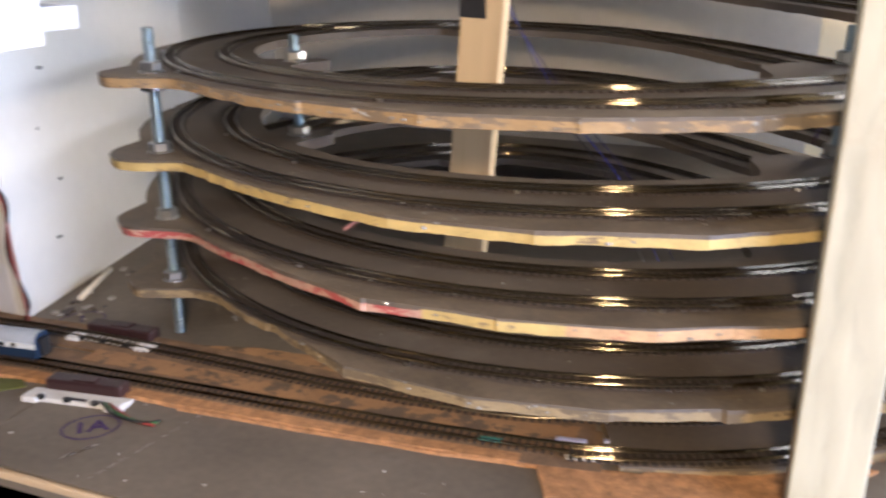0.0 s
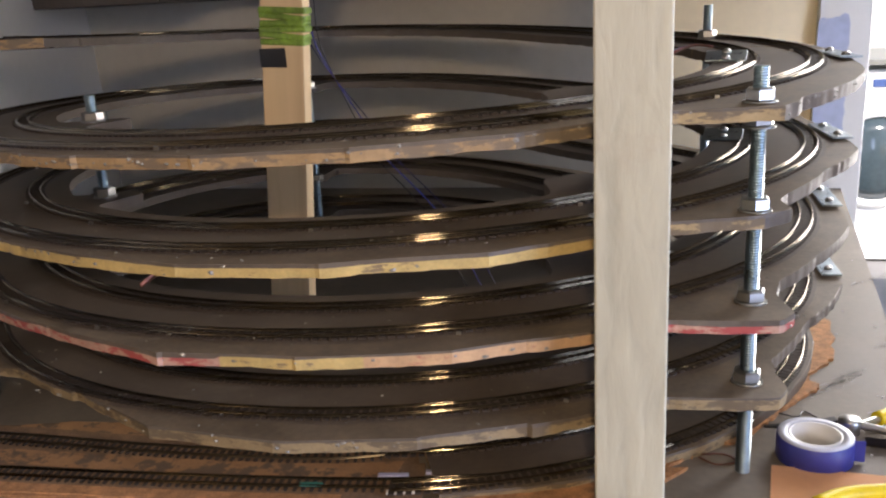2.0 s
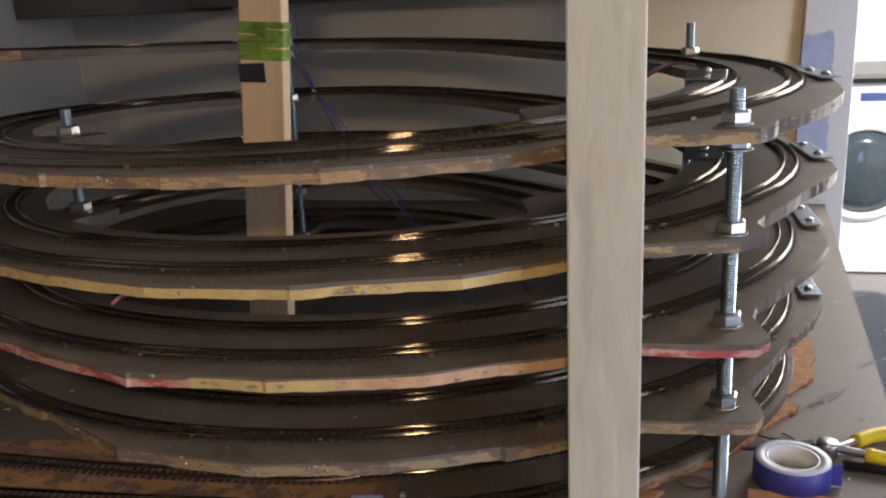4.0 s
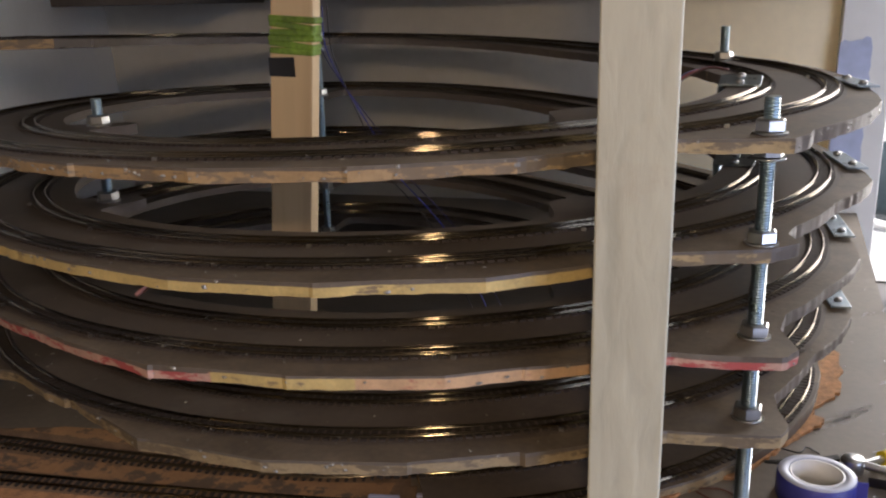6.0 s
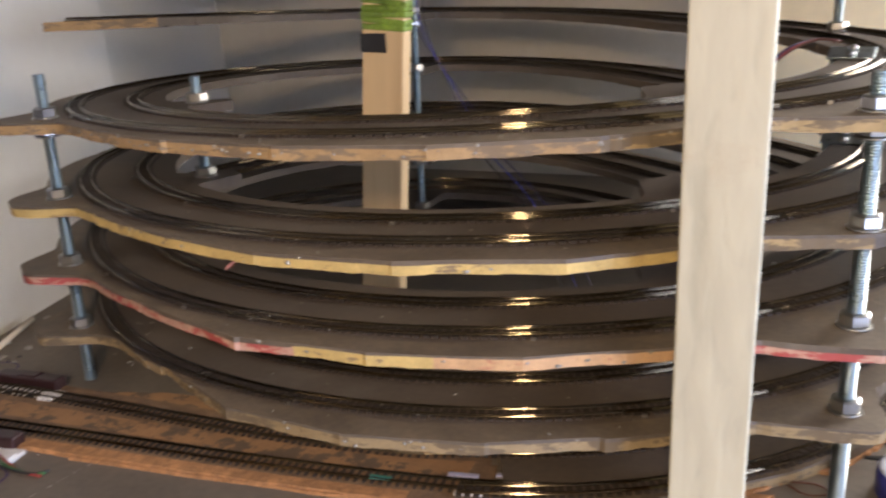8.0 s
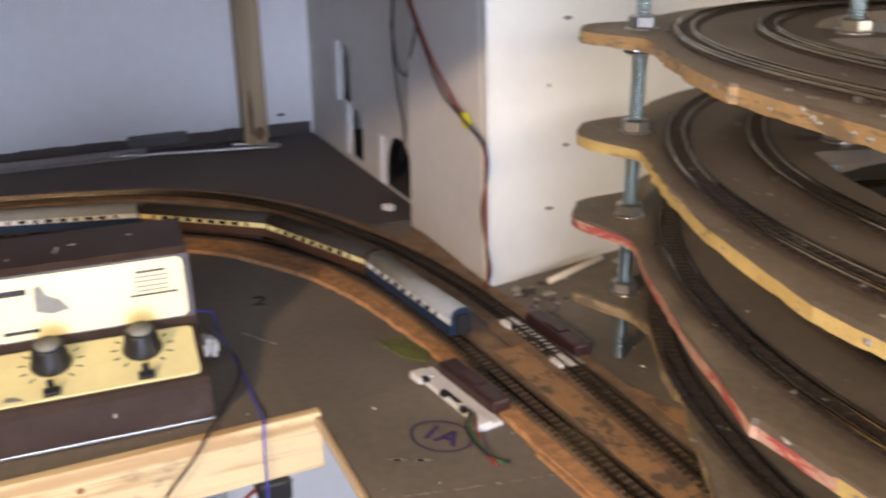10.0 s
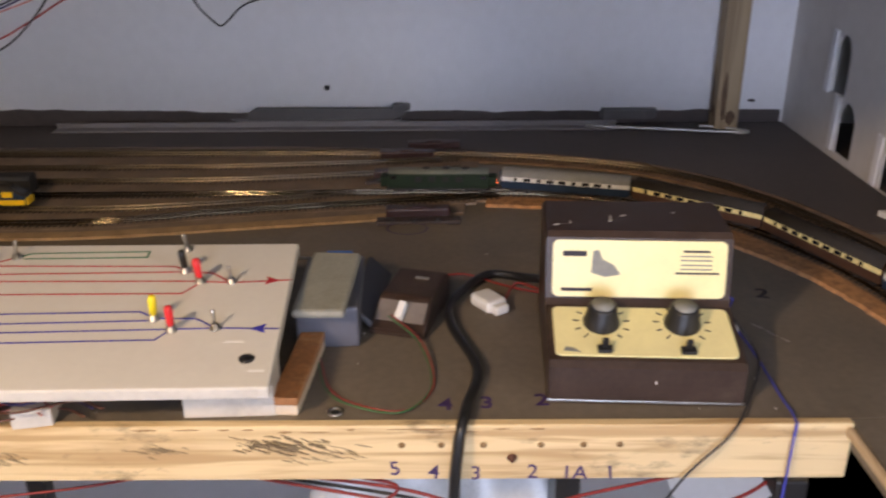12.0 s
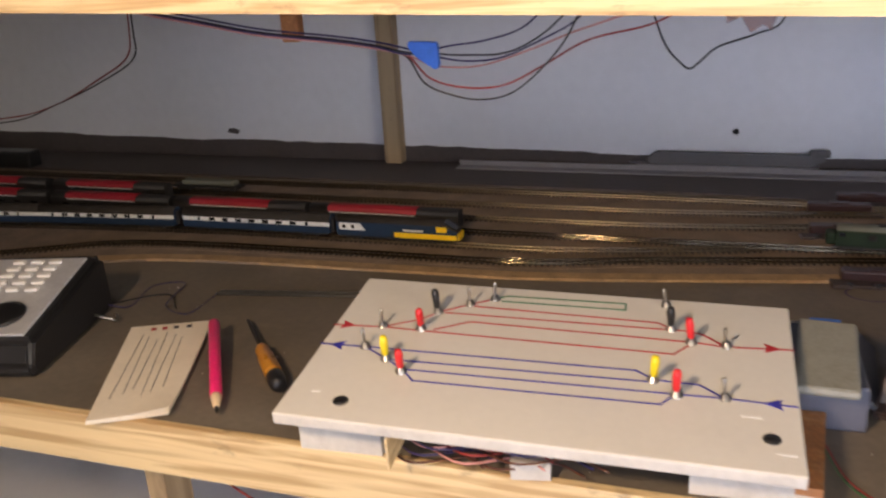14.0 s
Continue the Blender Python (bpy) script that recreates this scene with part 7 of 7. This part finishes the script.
solo("tape_scrap", bm, RED, "scrap of red tape on the cork", "tape", m=pose(0.186, 0.918, 0.0028))
bm = bmesh.new()
box(bm, (0, 0, 0.0032), (0.016, 0.004, 0.0018), 0.0004)
solo("rail_joiner", bm, plain("verdigris", (0.05, 0.22, 0.18), 0.6), "greenish soldered rail joint", "joint", m=pose(-0.058, 0.812, 0.0025, 0, 0, 6))

# plaster round the post's foot and white scrapes on the board
bm = bmesh.new()
bmesh.ops.create_grid(bm, x_segments=70, y_segments=34, size=1.0)
for v in bm.verts:
    x, y = v.co.x * 0.078, v.co.y * 0.030
    h = 0.5 * noise.noise((x * 45, y * 60, 3)) + 0.3 * noise.noise((x * 140, y * 140, 8)) + 0.12 * noise.noise((x * 400, y * 400, 9))
    edge = max(0.0, 1 - (v.co.x ** 4 + v.co.y ** 4))
    v.co = Vector((x, y, 0.0055 * (h - 0.05 + 0.25 * edge - 0.55 * (1 - edge)) - 0.0002))
solo("plaster_smear", bm, PLASTER, "grey plaster smeared round the post's foot", "plaster", m=pose(0.172, 0.786, 0.0, 0, 0, 4), smooth=True)
SCUFF = mat("scraped_white", (0.36, 0.34, 0.32), 0.85, vary=0.35, scale=120, fine=500, bump=0.3)
# nail stub between the inked numbers
bm = bmesh.new()
lathe(bm, [(0.0, 0.0), (0.0030, 0.0), (0.0034, 0.0006), (0.0012, 0.0010), (0.0012, 0.0050), (0.0, 0.0052)], 9, m=pose(-0.4041, 0.444, -0.024, 0, 90, 0))
solo("nail_stub", bm, WIRE_BROWN, "rusty nail stub in the pine rail", "nail")
# dark rubbed scratches on the face of the rail
rub_rng = random.Random(77)
for y0, z0, wy, wz, count in ((0.293, -0.014, 0.030, 0.0060, 95), (0.102, -0.024, 0.022, 0.006, 24), (0.215, -0.018, 0.024, 0.006, 22), (0.325, -0.021, 0.018, 0.006, 24)):
    bm = bmesh.new()
    for k in range(count):
        cy, cz = rub_rng.gauss(0, wy * 0.5), rub_rng.gauss(0, wz * 0.5)
        ln, w, sl = rub_rng.uniform(0.003, 0.012), rub_rng.uniform(0.00015, 0.0004), rub_rng.uniform(-0.5, -0.15)
        dx, dy = ln * 0.5, ln * 0.5 * sl
        prism(bm, [(cy - dx, cz - dy), (cy, cz - w), (cy + dx, cz + dy), (cy, cz + w)], 0.0, 0.0003 + 0.00001 * k)
    solo("rubbed_scrape", bm, RUBBED, "dark rubbed scrape on the pine rail", "scrape", m=pose(-0.4041, y0, z0, 90, 0, 90))
split_rng = random.Random(5)
for k in range(12):
    y, ln = 0.20 + 0.024 * k + split_rng.uniform(-0.008, 0.008), split_rng.uniform(0.006, 0.022)
    h0, dz = split_rng.uniform(0.0004, 0.0010), split_rng.choice((0.0, 0.0, 0.001, 0.002))
    bm = bmesh.new()
    prism(bm, [(-ln * 0.5, 0.0), (-ln * 0.1, -h0), (ln * 0.5, -h0 * 0.4), (ln * 0.3, h0 * 0.5), (-ln * 0.2, h0 * 0.3)], 0.0, 0.0004)
    solo("split_mark", bm, CARD_DENT, "dark split along the top edge of the pine rail", "scrape", "splits in the rail", m=pose(-0.4041, y, -0.0015 - dz, 90, 0, 90))
scuff_rng = random.Random(23)
for x, y, l, a, wd, n in ((0.330, 1.036, 0.085, 47, 0.010, 90), (0.395, 1.13, 0.060, 40, 0.006, 30), (0.41, 1.31, 0.060, 42, 0.006, 26), (0.36, 0.99, 0.050, 30, 0.006, 18), (-0.289, 0.725, 0.10, 78, 0.0012, 40), (-0.53, 0.656, 0.030, 35, 0.003, 12),
                          (-0.33, 0.70, 0.022, 60, 0.003, 10), (0.05, 0.742, 0.05, 15, 0.004, 14), (-0.60, 0.56, 0.05, 20, 0.003, 10)):
    bm = bmesh.new()
    for _ in range(n):
        f = scuff_rng.uniform(-0.5, 0.5)
        c = Vector((l * f, scuff_rng.gauss(0, 0.38) * wd * (1.1 - abs(f) * 1.6), 0.0))
        r, st = scuff_rng.uniform(0.0005, 0.0016) * min(1.0, wd / 0.003), scuff_rng.uniform(1.5, 4.5)
        ring = [bm.verts.new(c + Vector((r * st * math.cos(q) * scuff_rng.uniform(0.6, 1.2), r * math.sin(q) * scuff_rng.uniform(0.6, 1.2), 0.0003))) for q in (0, 1.05, 2.1, 3.14, 4.2, 5.25)]
        bm.faces.new(ring)
    solo("paint_scrape", bm, SCUFF, "pale scrape in the board's paint", "scrape", "paint scrapes", m=pose(x, y, 0.0, 0, 0, a))

# crumbs on the boards
crumbs = bmesh.new()
for k in range(130):
    x, y = (random.uniform(0.25, 0.44), random.uniform(0.86, 1.5)) if k > 90 else (random.uniform(-0.70, -0.42), random.uniform(-0.4, 0.65)) if k % 2 else (random.uniform(-0.40, 0.38), random.uniform(0.675, 0.78))
    s = random.uniform(0.0004, 0.0011)
    box(crumbs, (x, y, s / 2), (s * random.uniform(0.7, 1.8), s, s))
solo("sawdust_crumbs", crumbs, WHITE_PLASTIC, "scattered pale crumbs on the painted board", "debris", kind="stuff")
bm = bmesh.new()
lathe(bm, [(0.0, 0.0004), (0.0055, 0.0004), (0.0055, 0.0), (0.0, 0.0)][::-1], 18)
solo("bolt_hole", bm, BLACK, "dark bolt hole in the board", "hole", m=pose(-0.421, 0.326, 0.0001))
bm = bmesh.new()
lathe(bm, [(0.0035, 0.0), (0.0055, 0.0), (0.0055, 0.0015), (0.0035, 0.0015)], 18, closed=True)
solo("washer", bm, STEEL, "bright washer at the bolt hole", "washer", m=pose(-0.4205, 0.326, 0.0004))

# ---- tape on the helix post, and wires inside the helix ----
wrap = thing("green_tape", pose(-0.1550, 1.079, 0.2965, 0, 4.25, 0), "green and yellow tape wound round the pine post", "tape")
for k in range(6):
    bm = bmesh.new()
    box(bm, (0, 0, 0), (0.0428 + 0.0012 * (k % 3), 0.0202 + 0.0008 * (k % 2), 0.0060), 0.0016, m=pose(0, 0, 0.0056 * k, 1.2 * math.sin(k * 2.3), 4 * math.sin(k * 1.9), 0))
    part("tape_turn", bm, GREEN_TAPE, wrap)
bm = bmesh.new()
prism(bm, [(-0.0208, 0.0), (0.0045, -0.001), (0.0040, 0.0165), (-0.0208, 0.0165)], 0.0, 0.0008)
solo("black_tape", bm, BLACK, "scrap of black tape on the pine post", "tape", m=pose(-0.1565, 1.0692, 0.2750, 90, 0, 0))
for k, mt in enumerate((WIRE_VIOLET, WIRE_BLUE, WIRE_BLACK)):
    cable("helix_wire", [(-0.205 + 0.006 * k, 1.26, 0.335), (-0.195 + 0.005 * k, 1.25, 0.281), (-0.130 - 0.008 * k, 1.24, 0.197), (-0.085 - 0.01 * k, 1.16, 0.176), (-0.023 - 0.012 * k, 1.15, 0.114), (0.03 - 0.015 * k, 1.12, 0.04), (0.04, 1.10, 0.001)],
          0.0006, mt, "thin blue-violet wire hanging inside the helix", "wire", "wires inside the helix")
for k, mt in enumerate((WIRE_PINK, WIRE_BROWN)):
    cable("tail_wire", [(-0.118 + 0.01 * k, 0.842, 0.1655), (-0.145, 0.836 - 0.003 * k, 0.161), (-0.164, 0.830, 0.155 - 0.002 * k), (-0.178 - 0.002 * k, 0.829 + 0.003 * k, 0.145 - 0.002 * k)], 0.0014, mt, "short pinkish wire tail under the deck", "wire", "wire tails")
q = h_point(0.250, -0.088)
for k, mt in enumerate((WIRE_BROWN, WIRE_RED, WIRE_VIOLET)):
    cable("joint_wire", [(q.x + 0.012, q.y + 0.004 * k, q.z + 0.004), (q.x - 0.008, q.y - 0.006 + 0.003 * k, q.z + 0.006), (q.x - 0.035, q.y - 0.03, q.z - 0.006 + 0.002 * k), (q.x - 0.06, q.y - 0.05, q.z - 0.035), (q.x - 0.08, q.y - 0.05, q.z - 0.10)],
          0.0011, mt, "thin wire looping from the deck joint", "wire", "joint wires")
bm = bmesh.new()
box(bm, (0, 0, 0), (0.045, 0.020, 0.003), 0.0006)
solo("paper_tab", bm, SLATE, "dull grey card scrap standing beside the pine post", "card", m=pose(-0.123, 1.050, 0.0145, 64, 0, 8))

# ---- under the board ----
for k, (mt, dy, dz) in enumerate(((WIRE_RED, 0.0, 0.0), (WIRE_RED, 0.03, -0.012), (WIRE_BLACK, 0.015, -0.006), (WIRE_RED, -0.10, 0.004))):
    cable("under_wire", [(-0.43, 0.640 + dy * 0.3, -0.052 + dz), (-0.405, 0.60 + dy, -0.058 + dz), (-0.395, 0.545 + dy, -0.066 + dz), (-0.40, 0.45 + dy, -0.072 + dz), (-0.42, 0.36, -0.060 + dz), (-0.46, 0.20, -0.07)],
          0.0013, mt, "wire slung under the front rail", "wire", "wires under the board")
bm = bmesh.new()
box(bm, (-0.425, 0.632, -0.050), (0.05, 0.022, 0.016), 0.002)
solo("chocolate_block", bm, BLACK, "dark terminal block under the board", "connector")
bm = bmesh.new()
box(bm, (-0.47, 0.49, -0.16), (0.04, 0.018, 0.26), 0.001)
solo("timber_prop", bm, BLACK, "dark timber prop under the front rail", "prop")
bm = bmesh.new()
bmesh.ops.create_grid(bm, x_segments=14, y_segments=14, size=0.11)
for v in bm.verts:
    v.co.z += 0.02 * noise.noise((v.co.x * 18, v.co.y * 18, 2)) + 0.012 * noise.noise((v.co.x * 50, v.co.y * 50, 4))
bmesh.ops.solidify(bm, geom=bm.faces[:], thickness=0.004)
solo("plastic_bag", bm, plain("cloudy_bag", (0.55, 0.57, 0.58), 0.3, vary=0.1), "crumpled clear-white plastic bag under the board", "bag", m=pose(-0.50, 0.40, -0.13, 0, 62, 0), smooth=True)
block("under_shelf", (-1.16, -1.6, -0.30), (-0.36, 0.645, -0.284), WALL_WHITE)
block("under_back", (-0.80, -1.6, -0.284), (-0.785, 0.66, -0.02), WALL_WHITE)
bm = bmesh.new()
box(bm, (-0.4465, -0.1885, -0.15), (0.033, 0.018, 0.262), 0.0012)
solo("under_post", bm, PINE_OLD, "bare pine leg under the front rail", "post")
bm = bmesh.new()
box(bm, (-0.45, 0.10, -0.16), (0.014, 0.014, 0.25), 0.0015)
solo("timber_prop", bm, BLACK, "dark timber prop under the front rail", "prop")
cable("under_wire", [(-0.45, -0.176, -0.03), (-0.44, -0.14, -0.06), (-0.43, -0.05, -0.085), (-0.44, 0.1, -0.08), (-0.45, 0.2, -0.07)], 0.0010, WIRE_RED, "wire slung under the front rail", "wire", "wires under the board")
cable("under_wire", [(-0.45, -0.05, -0.05), (-0.44, 0.02, -0.060), (-0.44, 0.10, -0.058), (-0.45, 0.2, -0.05)], 0.0022, WIRE_BLUE, "blue wires slung under the front rail", "wire", "wires under the board")

# ---- beyond the doorway ----
t = thing("washing_machine", pose(1.23, 4.6, -0.905), "white front-loading washing machine in the bright room beyond", "washing machine")
WHITE_GOODS = plain("white_enamel", (0.85, 0.85, 0.85), 0.3, vary=0.03)
bm = bmesh.new()
box(bm, (0, 0, 0.425), (0.60, 0.55, 0.83), 0.012)
part("cabinet", bm, WHITE_GOODS, t)
bm = bmesh.new()
lathe(bm, [(0.178, 0.0), (0.215, 0.0), (0.217, 0.012), (0.200, 0.030), (0.180, 0.026)], 40, m=pose(-0.10, -0.275, 0.465, 90, 0, 0), closed=True)
part("door_ring", bm, WHITE_GOODS, t, "white door ring")
bm = bmesh.new()
lathe(bm, [(0.0, 0.055), (0.06, 0.052), (0.12, 0.040), (0.178, 0.018), (0.178, 0.0), (0.0, 0.0)][::-1], 40, m=pose(-0.10, -0.275, 0.465, 90, 0, 0))
part("porthole", bm, plain("porthole_glass", (0.05, 0.07, 0.08), 0.08), t, "dark glossy porthole")
bm = bmesh.new()
box(bm, (-0.075, -0.278, 0.785), (0.12, 0.006, 0.034), 0.002)
part("display", bm, plain("navy_display", (0.06, 0.10, 0.26), 0.3), t, "blue display")
bm = bmesh.new()
box(bm, (0, -0.01, 0.874), (0.62, 0.60, 0.026), 0.004)
part("worktop", bm, SLATE, t, "dark grey worktop over the machine")
